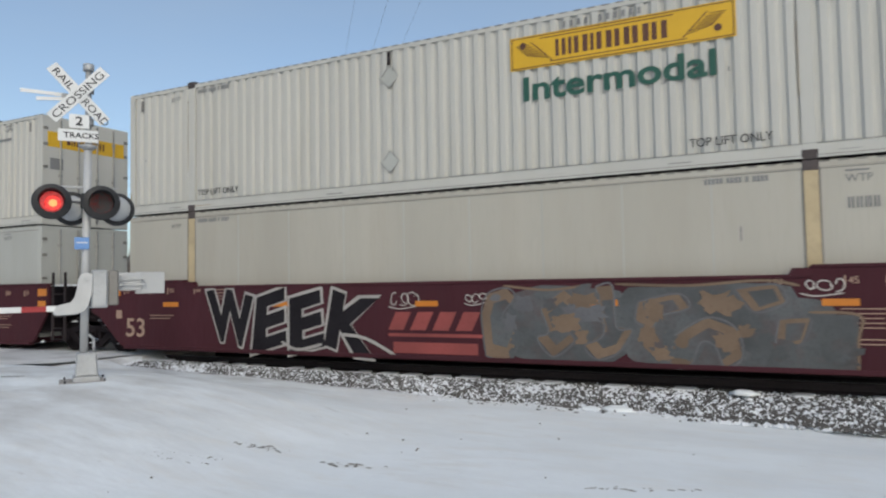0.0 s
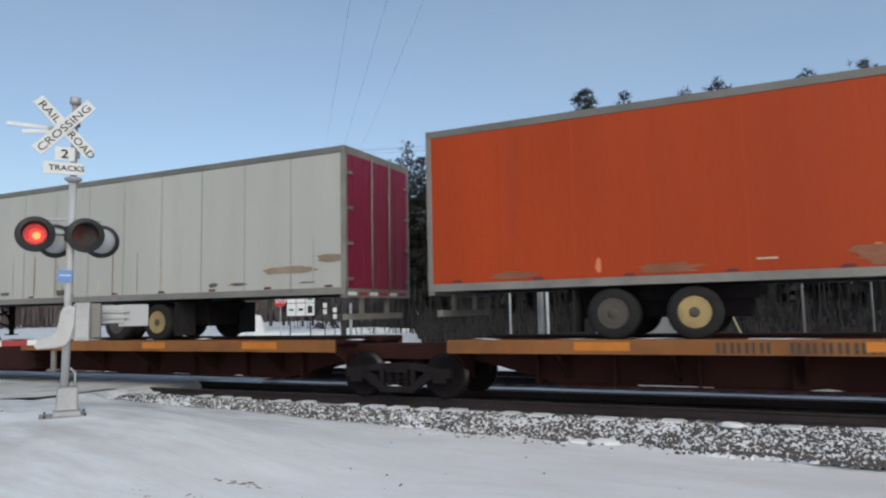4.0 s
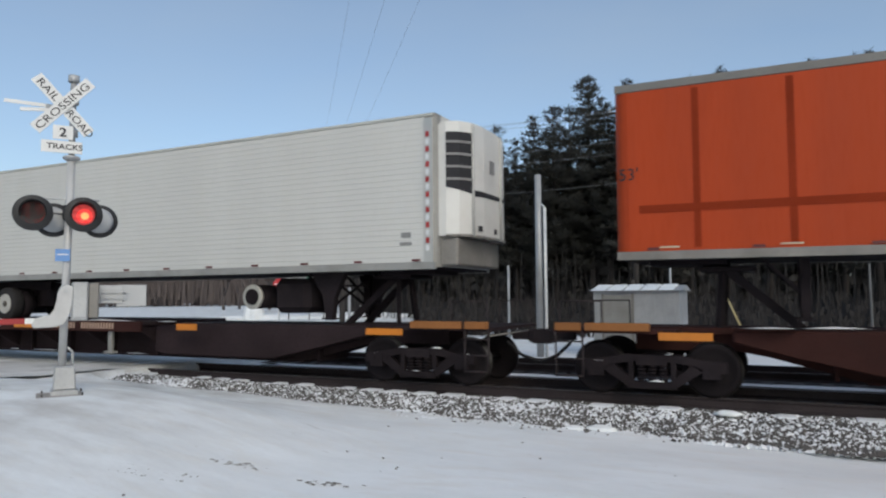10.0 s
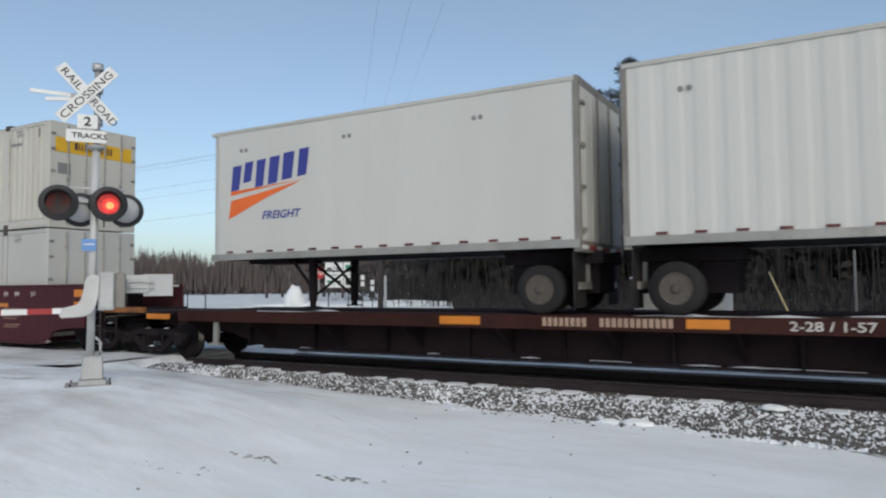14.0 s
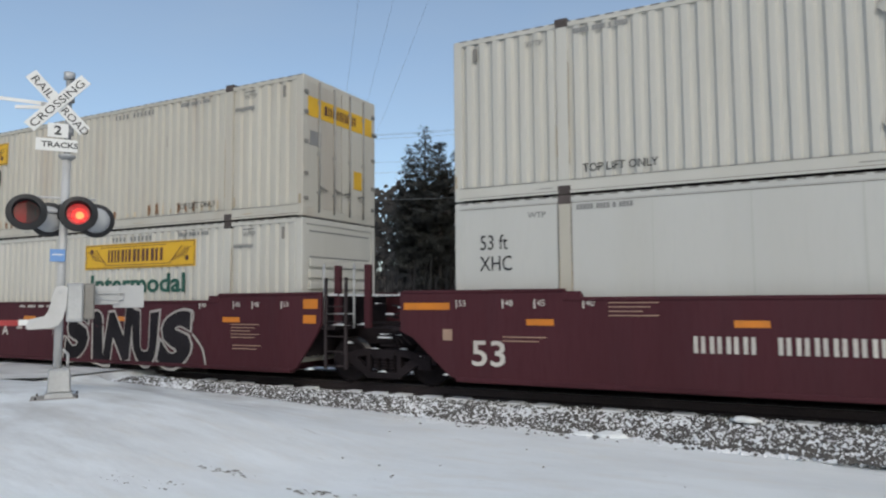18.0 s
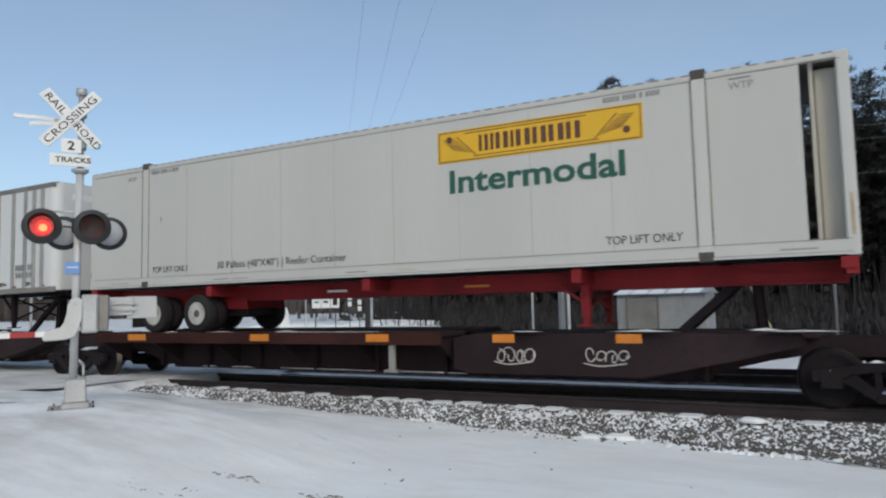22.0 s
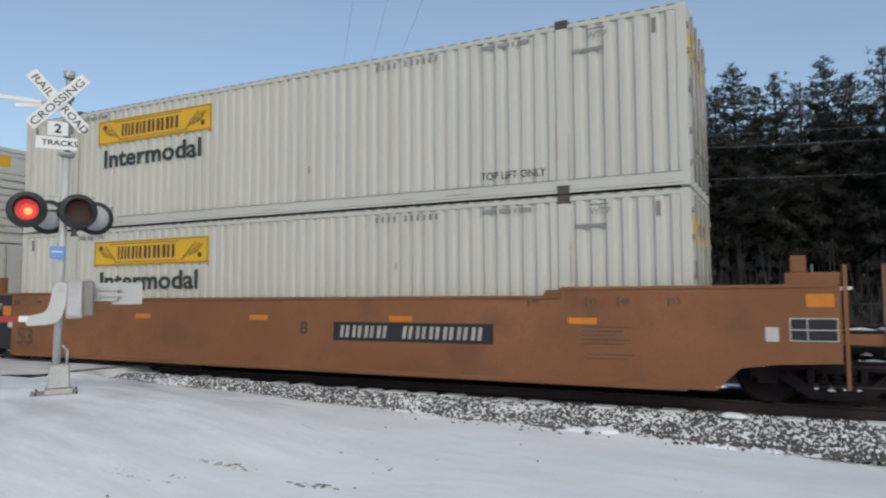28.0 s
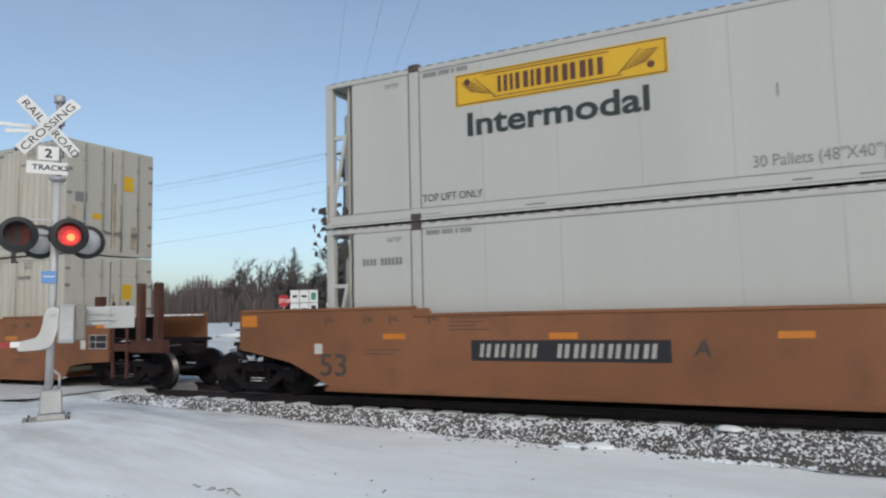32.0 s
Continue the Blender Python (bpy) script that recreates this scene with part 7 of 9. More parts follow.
words("lettering", "INTERMODAL", 0.36, INK_GREY, c, at(c, -26.75, 1.57, BOX_Y), wide=1.12, offset=0.01, shear=0.1)
patch(c, -27.75, -27.1, 1.7, 2.4, WHITE, BOX_Y, "white_patch")
row_of_bars(c, -32.41, -31.36, 2.59, 2.72, "#### ######", INK_GREY, BOX_Y)
c = on("container", -5.6, "low")
row_of_bars(c, 0.95, 2.1, 2.52, 2.68, "#### ######", INK_GREY, BOX_Y)

# -- trailers of the first spine car
c = on("semi_trailer", -46.2)
words("lettering", "53'", 0.16, INK, c, at(c, -38.80, 3.35, VAN_Y))
for u, z, h in ((-51.2, 2.2, 0.2), (-47.3, 2.2, 0.25), (-43.4, 2.2, 0.2)):
    blot(c, u, u + 0.09, z, z + h, mat("orange_faded", (0.60, 0.19, 0.09), 0.6, vary=0.2), VAN_Y, u, 0.5, 20, "faded_streak")
SMUDGE = mat("orange_grime", (0.22, 0.085, 0.045), 0.8, vary=0.3, grain=6)
for k, (a, b, z0, z1) in enumerate(((-47.6, -46.5, 2.16, 2.42), (-46.2, -44.6, 2.14, 2.34), (-44.2, -43.2, 2.18, 2.50), (-42.4, -41.0, 2.14, 2.30), (-50.6, -49.6, 2.14, 2.28), (-53.0, -52.2, 2.14, 2.26))):
    blot(c, a, b, z0, z1, SMUDGE, VAN_Y - 0.001, k, 0.55, 36, "grime_smudge")
for k, u in enumerate((-46.9, -45.7, -44.4, -43.6, -42.0, -48.8)):
    patch(c, u, u + 0.28, 2.28, 2.31, RUST_PALE, VAN_Y - 0.003, "scuff_mark")
c = on("semi_trailer", -64.1)
blot(c, -58.04, -56.82, 2.47, 2.61, GRIME, VAN_Y, 1, 0.3), blot(c, -56.74, -56.13, 2.66, 2.81, GRIME, VAN_Y, 2, 0.3)
for k in range(7):
    u = -71.3 + k * 2.05
    blot(c, u, u + 0.07, 2.25, 2.4 + 0.15 * (k % 3), RUST_PALE, VAN_Y, k, 0.5, 20, "rust_streak")
c = on("semi_trailer", -81.1)
row_of_bars(c, -84.98, -81.60, 3.70, 4.0, "# #### ####", mat("name_ghost", (0.335, 0.34, 0.325), 0.6, vary=0.12, spec=0.2), VAN_Y, 0.2, "faded_name_bar", fill=0.55)
words("lettering", "53'", 0.17, INK, c, at(c, -89.05, 2.5, VAN_Y))
c = on("semi_trailer", -115.9)
words("lettering", "53'", 0.19, INK, c, at(c, -123.92, 3.40, VAN_Y))
BAND = mat("orange_dark_band", (0.20, 0.026, 0.008), 0.75, vary=0.25, grain=4, spec=0.1)
for u in (-122.78, -121.46, -119.5):
    patch(c, u, u + 0.10, 2.30, 4.78, BAND, VAN_Y - 0.001, "panel_band")
patch(c, -123.6, -117.0, 2.86, 2.98, BAND, VAN_Y - 0.003, "panel_band")
for k in range(9):
    patch(c, -123.3 + k * 1.7, -123.0 + k * 1.7, 2.30, 2.325, RUST_PALE, VAN_Y - 0.004, "scuff_mark")
c = on("spine_car", -47.0)
row_of_bars(c, -49.45, -47.26, 0.90, 1.06, "#### ######", PAINT_BK, SILL_Y)
c = on("spine_car", -98.2)
row_of_bars(c, -93.9, -93.1, 0.90, 1.06, "####", RED_INK, SILL_Y)
c = on("container", -98.85)
patch(c, -94.72, -94.64, 3.55, 3.92, RED_INK, BOX_Y, "red_mark")
blot(c, -104.98, -104.82, 1.5, 4.0, RUST_PALE, BOX_Y, 6, 0.4, 30, "rust_streak")
c = on("spine_car", -115.2)
row_of_bars(c, -115.68, -113.48, 0.90, 1.05, "#### ######", YELLOW, SILL_Y)


# -- black scuffs and dribbles over the bottom rails of the older trailers
SCUFF = mat("rail_scuff", (0.12, 0.11, 0.10), 0.85, vary=0.4, grain=12, spec=0.1)
for u, z, n in ((-64.1, 2.17, 22), (-81.1, 2.32, 26), (-292.5, 2.26, 14)):
    c = on("semi_trailer", u)
    r = random.Random(int(-u))
    for k in range(n):
        a = u + r.uniform(-7.7, 7.5)
        w = r.uniform(0.08, 0.55)
        blot(c, a, a + w, z + r.uniform(0.0, 0.10), z + r.uniform(0.11, 0.17), SCUFF, VAN_Y - 0.0012 - 0.0001 * k, k, 0.8, 18, "rail_scuff")
    for k in range(n // 2):
        a, h = u + r.uniform(-7.7, 7.5), r.uniform(0.25, 1.4)
        blot(c, a, a + r.uniform(0.015, 0.05), z, z + h, GRIME if k % 3 else SEAM_GREY, VAN_Y - 0.0005, k + 40, 0.6, 18, "grime_dribble")


# -- short trailers: blue blocks over an orange wedge
def freight_logo(c, u, z, s=1.0):
    """Blue leaning blocks over an orange wedge, with the readable word below."""
    for a, b, low, top in ((0.0, 0.26, 0.62, 1.16), (0.36, 0.60, 0.78, 1.22), (0.70, 0.95, 0.66, 1.24), (1.06, 1.34, 0.70, 1.27), (1.44, 1.74, 0.76, 1.32), (1.86, 2.12, 0.80, 1.36)):
        shape(c, [(u + (a + 0.04) * s, z + low * s), (u + (b + 0.02) * s, z + (low + 0.03) * s), (u + (b + 0.10) * s, z + (top + 0.02) * s), (u + (a + 0.10) * s, z + top * s)], BLUE_INK, VAN_Y, "logo_block", "blue leaning logo block")
    shape(c, [(u + 0.02 * s, z + 0.53 * s), (u + 0.06 * s, z + 0.62 * s), (u + 2.15 * s, z + 0.74 * s), (u + 1.2 * s, z + 0.66 * s)], ORANGE_INK, VAN_Y, "logo_wedge", "orange logo wedge")
    shape(c, [(u - 0.02 * s, z + 0.02 * s), (u + 0.05 * s, z + 0.42 * s), (u + 2.0 * s, z + 0.71 * s), (u + 1.1 * s, z + 0.44 * s)], ORANGE_INK, VAN_Y, "logo_wedge", "orange logo wedge")


for u, z, lx in ((-149.42, 3.01, -148.48), (-163.21, 3.19, -162.27), (-181.64, 3.06, -180.70)):
    c = on("semi_trailer", u + (3 if u > -150 else 3.5))
    freight_logo(c, u, z)
    words("lettering", "FREIGHT", 0.165, BLUE_INK, c, at(c, lx, z - 0.02, VAN_Y), wide=1.12, shear=0.2, offset=0.004)
for u in (-150.3, -159.6, -168.9, -178.0):
    c = on("semi_trailer", u)
    for du in (-3.3, -0.55, 2.3):
        for k in (0, 0.13):
            bm = bmesh.new()
            rod(bm, (u + du + k - c["mid"], VAN_Y - 0.003, 4.55), (u + du + k - c["mid"], VAN_Y + 0.01, 4.55), 0.045, 10)
            part("vent_hole", bm, INK_GREY, c)
c = on("semi_trailer", -150.3)
for k in range(4):                                   # leaning letter-like blocks on the nose
    bm = bmesh.new()
    y = -0.95 + k * 0.20
    v = box(bm, 4.222, 4.229, y, y + 0.14, 3.92, 4.22)
    for q in v:
        q.co.y += (q.co.z - 3.92) * 0.25
    part("nose_logo", bm, BLUE_INK, c)
bm = bmesh.new()
v = box(bm, 4.222, 4.229, -1.0, -0.1, 3.76, 3.85)
for q in v:
    q.co.z += (q.co.y + 1.0) * 0.10
part("nose_logo_wedge", bm, ORANGE_INK, c, "orange logo wedge")
c = on("semi_trailer", -168.9)
bm = bmesh.new()
slab(bm, 4.21, -0.35, 3.55, 0.006, 0.5, 0.22)
part("nose_plate", bm, INK_GREY, c)
c = on("semi_trailer", -150.3)
shape(c, [(-150.22, 2.59), (-150.08, 2.45), (-149.94, 2.59), (-150.08, 2.73)], PLACARD, VAN_Y, "placard_holder")
patch(c, -151.18, -150.95, 2.55, 2.70, PLACARD, VAN_Y, "notice_label"), patch(c, -150.66, -150.42, 2.52, 2.72, PLACARD, VAN_Y, "notice_label")
patch(c, -146.79, -146.47, 2.43, 2.47, BLUE_INK, VAN_Y, "notice_label")
c = on("spine_car", -154.8)
words("lettering", "TWIN 28 - ALL PURPOSE SPINE CAR", 0.14, mat("stencil_grey", (0.26, 0.23, 0.22), 0.7, vary=0.25, dirt=0.4, spec=0.2), c, at(c, -159.65, 0.93, SILL_Y), wide=1.24, offset=0.003)
row_of_bars(c, -154.24, -153.35, 0.93, 1.08, "###", PAINT_TAN, SILL_Y, name="logo_bar")
for u, ub, kk in ((-140.66, -137.55, -136.5), (-170.83, -174.47, -174.0)):
    c = on("spine_car", kk)
    words("lettering", "2-28 / 1-57", 0.13, PAINT_W, c, at(c, u, 0.93, SILL_Y), wide=1.25, offset=0.003)
    row_of_bars(c, ub, ub + 2.1, 0.93, 1.07, "#### ######", PAINT_TAN, SILL_Y)


# -- cooling machine on the reefer trailer's nose
def nose_cooler():
    c = on("semi_trailer", -135.2)
    x = -127.19 - c["mid"]
    ring = [(x - 0.02, -1.16), (x + 0.14, -1.16), (x + 0.36, -1.05), (x + 0.52, -0.80), (x + 0.58, -0.40), (x + 0.58, 0.40), (x + 0.52, 0.80), (x + 0.36, 1.05), (x + 0.14, 1.16), (x - 0.02, 1.16)]

    def shell(name, z0, z1, grow, material, label=""):
        bm = bmesh.new()
        lo = [bm.verts.new((px + grow * (px > x), py * (1 + grow * 0.9), z0)) for px, py in ring]
        hi = [bm.verts.new((px + grow * (px > x), py * (1 + grow * 0.9), z1)) for px, py in ring]
        bm.faces.new(lo[::-1]), bm.faces.new(hi)
        for k in range(len(ring)):
            q = (k + 1) % len(ring)
            bm.faces.new((lo[k], lo[q], hi[q], hi[k]))
        return part(name, bm, material, c, label)

    def strip(name, first, last, z0, z1, grow, material, label="", rise=0.0):
        """A curved plate over some of the housing's facets."""
        bm = bmesh.new()
        row = []
        for k in range(first, last + 1):
            px, py = ring[k]
            o = Vector((px - x + 0.3, py, 0)).normalized() * grow
            dz = rise * (k - first)
            row.append([bm.verts.new((px + o.x * f, py + o.y * f, z)) for f, z in ((0, z0 + dz), (1, z0 + dz), (1, z1), (0, z1))])
        for p, q in zip(row, row[1:]):
            for j in range(4):
                bm.faces.new((p[j], p[(j + 1) % 4], q[(j + 1) % 4], q[j]))
        bm.faces.new(row[0]), bm.faces.new(row[-1][::-1])
        return part(name, bm, material, c, label)

    housing = mat("cooler_white", (0.60, 0.60, 0.58), 0.4, vary=0.06, grain=4, dirt=0.15)
    shell("cooler_housing", 2.72, 4.80, 0.0, housing, "white rounded cooling machine housing")
    shell("cooler_cap", 4.80, 4.86, -0.05, housing)
    strip("grille_back", 1, 3, 3.62, 4.64, 0.012, INK, "black grille panel", -0.06)
    for k in range(4):
        z = 3.74 + k * 0.23
        strip("grille_slat", 1, 3, z, z + 0.045, 0.030, INK_GREY)
    strip("dark_band", 3, 6, 3.46, 3.58, 0.012, INK, "", 0.02)
    strip("side_grille", 6, 8, 3.62, 4.60, 0.012, INK)
    strip("door_mark", 4, 4 + 1, 4.02, 4.26, 0.004, housing)
    boxes("maker_mark", [(x + 0.580, x + 0.590, -0.12, 0.12, 3.98, 4.24)], INK_GREY, c)
    for y in (-0.62, 0.10):
        boxes("gauge_window", [(x + 0.53, x + 0.59, y, y + 0.12, 2.82, 2.92)], INK, c)
    bm = bmesh.new()
    for (xa, ya), (xb, yb) in zip(ring[1:9], ring[2:10]):
        rod(bm, (xa, ya * 1.02, 2.72), (xb, yb * 1.02, 2.72), 0.03, 6)
    part("bottom_trim", bm, GREYRAIL, c)
    for k in range(16):                      # red and white strip up the bright nose corner
        boxes("corner_marker", [(x - 0.20, x - 0.13, -1.312, -1.300, 2.45 + k * 0.14, 2.55 + k * 0.14)], RED_INK if k % 2 else SIGN_W, c)
    boxes("corner_strip", [(x - 0.24, x - 0.06, -1.308, -1.296, 2.20, 4.90)], POLISH, c, "polished corner strip")
    boxes("notice_mark", [(x - 0.75, x - 0.50, -1.306, -1.298, 2.56, 2.62), (x - 0.72, x - 0.52, -1.306, -1.298, 2.70, 2.80)], INK_GREY, c)
    for px, py in ((x + 0.53, -0.80), (x + 0.60, 0.42)):
        bm = bmesh.new()
        rod(bm, (px, py, 2.70), (px, py, 4.80), 0.030, 8)
        part("housing_rib", bm, TR_WHITE, c)
    boxes("cooler_base", [(x - 0.02, x + 0.34, -1.10, 0.95, 2.18, 2.70)], GREYRAIL, c, bevel=0.03)
    bm = bmesh.new()
    rod(bm, (x - 4.45, -1.03, 1.64), (x - 4.45, 0.6, 1.64), 0.25, 20)
    tank = part("air_tank", bm, FRAME, c, "dark tank lying across the frame")
    bm = bmesh.new()
    lathe(bm, [(0.205, 0.0), (0.255, 0.0), (0.262, 0.03), (0.255, 0.06), (0.205, 0.06)], 24)
    rim = part("tank_rim", bm, RIM, tank, "pale grey rim of the tank")
    rim.matrix_basis = pose(x - 4.45, -1.06, 1.64, 0, 0, 0)
    bm = bmesh.new()
    rod(bm, (x - 4.45, -1.085, 1.64), (x - 4.45, -1.0, 1.64), 0.17, 20)
    part("tank_cap", bm, FRAME, tank)
    boxes("fuel_tank", [(x - 3.95, x - 3.05, -1.0, -0.15, 1.30, 2.02)], FRAME, c, "dark grimy fuel tank", bevel=0.12)
    bm = bmesh.new()
    prism(bm, [(x - 3.0, 2.10), (x - 2.2, 2.10), (x - 2.45, 1.62), (x - 2.50, 1.16), (x - 2.66, 1.16), (x - 2.72, 1.62)], -0.95, -0.80)
    prism(bm, [(x - 3.0, 2.10), (x - 2.2, 2.10), (x - 2.45, 1.62), (x - 2.50, 1.16), (x - 2.66, 1.16), (x - 2.72, 1.62)], 0.80, 0.95)
    part("leg_bracket", bm, FRAME, c)


nose_cooler()

# -- maroon three-unit car: marks, underlined leaning logo bars, tags, letters
for wu, m0, letter, lu, logo, zl in ((-196.4, -200.54, "B", -197.52, (-194.76, -191.74), 0.60), (-216.0, -220.36, "C", -217.34, (-214.53, -211.48), 0.59), (-235.8, -240.08, "A", -237.07, None, 0)):
    w = on("well_car", wu)
    row_of_bars(w, m0, m0 + 2.42, 0.78, 1.02, "#### ######", PAINT_W, WELL_Y)
    words("lettering", letter, 0.25, PAINT_W, w, at(w, lu, 0.78, WELL_Y), offset=0.008)
    row_of_bars(w, m0 + 2.0 + 1.6, m0 + 5.4, 0.93, 0.99, "## ### ## #####", PAINT_W, WELL_Y)
    row_of_bars(w, m0 + 3.7, m0 + 5.0, 1.46, 1.52, "## ### ## ##", PAINT_W, WELL_Y)
    if logo:
        row_of_bars(w, logo[0] + 0.25, logo[1], zl + 0.17, zl + 0.52, "####", PAINT_W, WELL_Y, 0.62, "logo_bar", "leaning white logo bar")
        shape(w, [(logo[0], zl), (logo[0] + 0.12, zl + 0.11), (logo[1] - 0.12, zl + 0.10), (logo[1] - 0.28, zl + 0.02)], PAINT_W, WELL_Y, "logo_underline")
w = on("well_car", -196.4)
scribble(w, -192.69, -191.80, 1.16, 1.44, PAINT_W, WELL_Y, 31, 0.03), scribble(w, -201.49, -200.62, 0.95, 1.38, PAINT_W, WELL_Y, 33, 0.035)
w = on("well_car", -216.0)
scribble(w, -214.17, -213.08, 1.15, 1.36, PAINT_W, WELL_Y, 35, 0.032)
w = on("well_car", -235.8)
graffiti(w, "SiNUS", -234.55, -230.35, 0.24, 1.47, TAG_BLACK, TAG_WHITE, 22, (1.05, 0.45, 1.1, 0.9, 1.1), 0.055, (0.09, 0.062), label="black graffiti letter outlined in white")
ribbon(w, [[(-230.35, 0.9), (-230.05, 0.6), (-229.95, 0.25)], [(-234.6, 0.3), (-234.7, 0.6), (-234.55, 0.8)]], 0.05, TAG_WHITE, WELL_Y - 0.008)
ribbon(w, [[(-230.6, 1.38), (-230.35, 1.38), (-230.35, 1.16), (-230.62, 1.38)]], 0.03, TAG_WHITE, WELL_Y)
ribbon(w, [[(-235.0, 0.74), (-234.75, 0.74), (-234.75, 1.02), (-235.0, 1.02), (-235.0, 0.74)]], 0.015, PAINT_W, WELL_Y)
c = on("container", -216.0, "low")
words("lettering", "53 ft\nXHC", 0.25, INK, c, at(c, -223.79, 2.41, BOX_Y), wide=0.78)
row_of_bars(c, -209.59, -208.71, 2.52, 2.65, "#### ######", INK_GREY, BOX_Y), row_of_bars(c, -209.5, -208.9, 2.12, 2.36, "###", INK_GREY, BOX_Y)
c = on("container", -235.8, "up")
r = random.Random(61)
for k in range(26):                                  # rust bleeding down the end section, thickest by the post
    u = -243.75 + 1.75 * (1 - (1 - r.random()) ** 1.6)
    z0 = 3.40 + r.random() ** 2 * 1.6
    z1 = min(z0 + r.uniform(0.15, 1.5), 5.95)
    blot(c, u, u + r.uniform(0.03, 0.10), z0, z1, RUST if k % 3 else RUST_PALE, BOX_Y + 0.002 - 0.0003 * k, k, 0.6, 22, "rust_streak")
blot(c, -242.17, -242.05, 3.4, 5.95, RUST, BOX_Y - 0.008, 71, 0.5, 40, "rust_streak"), blot(c, -241.90, -241.84, 3.4, 4.9, RUST, BOX_Y - 0.008, 72, 0.5, 30, "rust_streak")
for k in range(44):                                  # short rust bleeds in the folds above the bottom rail
    u = -239.6 + k * 0.236
    if r.random() < 0.7:
        z0 = 3.52
        blot(c, u, u + r.uniform(0.05, 0.10), z0, z0 + r.uniform(0.10, 0.26), RUST if r.random() < 0.6 else RUST_PALE, BOX_Y + 0.002, k, 0.5, 18, "rust_streak")

w = on("well_car", -235.8)
bm = bmesh.new()
for a, b in (((-10.65, 2.29), (-10.05, 2.56)), ((-10.05, 2.56), (-9.58, 2.57))):
    rod(bm, (a[0], -1.23, a[1]), (b[0], -1.23, b[1]), 0.020, 8)
bent = part("bent_pipe", bm, GALV, w, "bent grey pipe rail over the end platform")
bm = bmesh.new()
rod(bm, (-10.69, -1.23, 1.0), (-10.65, -1.23, 2.29), 0.018, 8)
rod(bm, (-9.60, -1.23, 1.66), (-9.60, -1.23, 2.57), 0.014, 8)
part("pipe_leg", bm, FRAME, bent)
w = on("well_car", -216.0)
bm = bmesh.new()
rod(bm, (8.70, -0.28, 1.02), (8.70, -0.28, 2.80), 0.34, 24)
drum = part("upright_tank", bm, SPINE_RUST, w, "dark maroon upright tank on the end platform", bevel=0.02)
bm = bmesh.new()
rod(bm, (8.70, -0.28, 2.80), (8.70, -0.28, 2.86), 0.30, 24, 0.20)
part("tank_lid", bm, FRAME, drum)
bm = bmesh.new()
rod(bm, (8.70, -0.28, 2.42), (8.70, -0.28, 2.47), 0.35, 24)
part("tank_band", bm, FRAME, drum)
c = on("container", -216.0, "up")
x = 8.16                                             # marks and rust on the ribbed end
r = random.Random(83)
for y0, y1, z0, z1, m in ((0.28, 0.46, 0.40, 0.55, INK), (0.62, 0.80, 0.30, 0.62, SEAM_GREY), (-0.25, 0.62, 2.44, 2.56, SEAM_GREY), (-0.1, 0.12, 2.14, 2.20, SEAM_GREY), (0.16, 0.40, 2.14, 2.20, SEAM_GREY),
                          (0.52, 0.58, 2.14, 2.21, INK)):
    boxes("end_mark", [(x, x + 0.056, y0, y1, z0, z1)], m, c)
for k in range(22):
    y = r.choice((-0.72, -0.70, 0.68)) + r.uniform(-0.05, 0.05) if k < 9 else r.uniform(-1.1, 1.1)
    z = r.uniform(0.75, 1.45) if k < 9 else r.uniform(0.14, 0.26)
    boxes("rust_stain", [(x, x + 0.0545 + 0.0001 * k, y, y + r.uniform(0.02, 0.06) * (1 if k < 9 else 3), z, z + r.uniform(0.05, 0.20))], RUST if k < 9 else (STAIN, RUST_PALE)[k % 2], c)
bm = bmesh.new()
prism_x(bm, [(-0.80, 1.52), (-0.62, 1.70), (-0.80, 1.88), (-0.98, 1.70)], x, x + 0.058)
part("placard_holder", bm, ALU, c)

# -- trailers of the third spine car
c = on("semi_trailer", -257.5)
row_of_bars(c, -250.66, -249.75, 2.68, 2.77, "#### ######", INK, VAN_Y)
words("lettering", "53'", 0.19, INK, c, at(c, -250.0, 2.41, VAN_Y))
shape(c, [(-258.0, 2.66), (-257.67, 2.42), (-257.34, 2.66), (-257.67, 2.90)], ALU, VAN_Y, "placard_holder")
for y0, y1, z0, z1, m in ((-0.75, -0.35, 4.45, 4.53, INK), (-0.78, -0.66, 2.55, 2.85, INK_GREY), (0.98, 1.02, 2.9, 4.6, INK_GREY)):
    boxes("nose_mark", [(8.105, 8.116, y0, y1, z0, z1)], m, c)
bm = bmesh.new()
prism_x(bm, [(0.0, 2.62), (0.24, 2.86), (0.48, 2.62), (0.24, 2.38)], 8.105, 8.118)
part("placard_holder", bm, ALU, c)
c = on("spine_car", -258.0)
row_of_bars(c, -262.92, -260.47, 0.90, 1.05, "#### ######", PAINT_W, SILL_Y)
words("lettering", "53", 0.17, PAINT_W, c, at(c, -258.39, 0.89, SILL_Y - 0.004))
c = on("spine_car", -275.2)
scribble(c, -272.45, -271.74, 0.55, 0.84, PAINT_W, -0.962, 41, 0.025), scribble(c, -270.85, -270.13, 0.55, 0.84, PAINT_W, -0.962, 42, 0.025)
c = on("spine_car", -310.1)
scribble(c, -308.71, -307.91, 0.5, 0.86, PAINT_W, -0.962, 43, 0.025)
c = on("semi_trailer", -292.5)
row_of_bars(c, -286.16, -285.40, 2.70, 2.85, "#### ##", INK_GREY, VAN_Y - 0.03), row_of_bars(c, -286.16, -285.40, 2.5, 2.64, "#####", INK_GREY, VAN_Y - 0.03)
bars("nose_bar", [0.6, 0.5, 0.3, 0.6, 0.3, 0.6, 0.8, 0.6, 0.6, 0.6, 0.6], 0.15, SIGN_W, c, end(-0.85, 4.52, 8.037))
bm = bmesh.new()
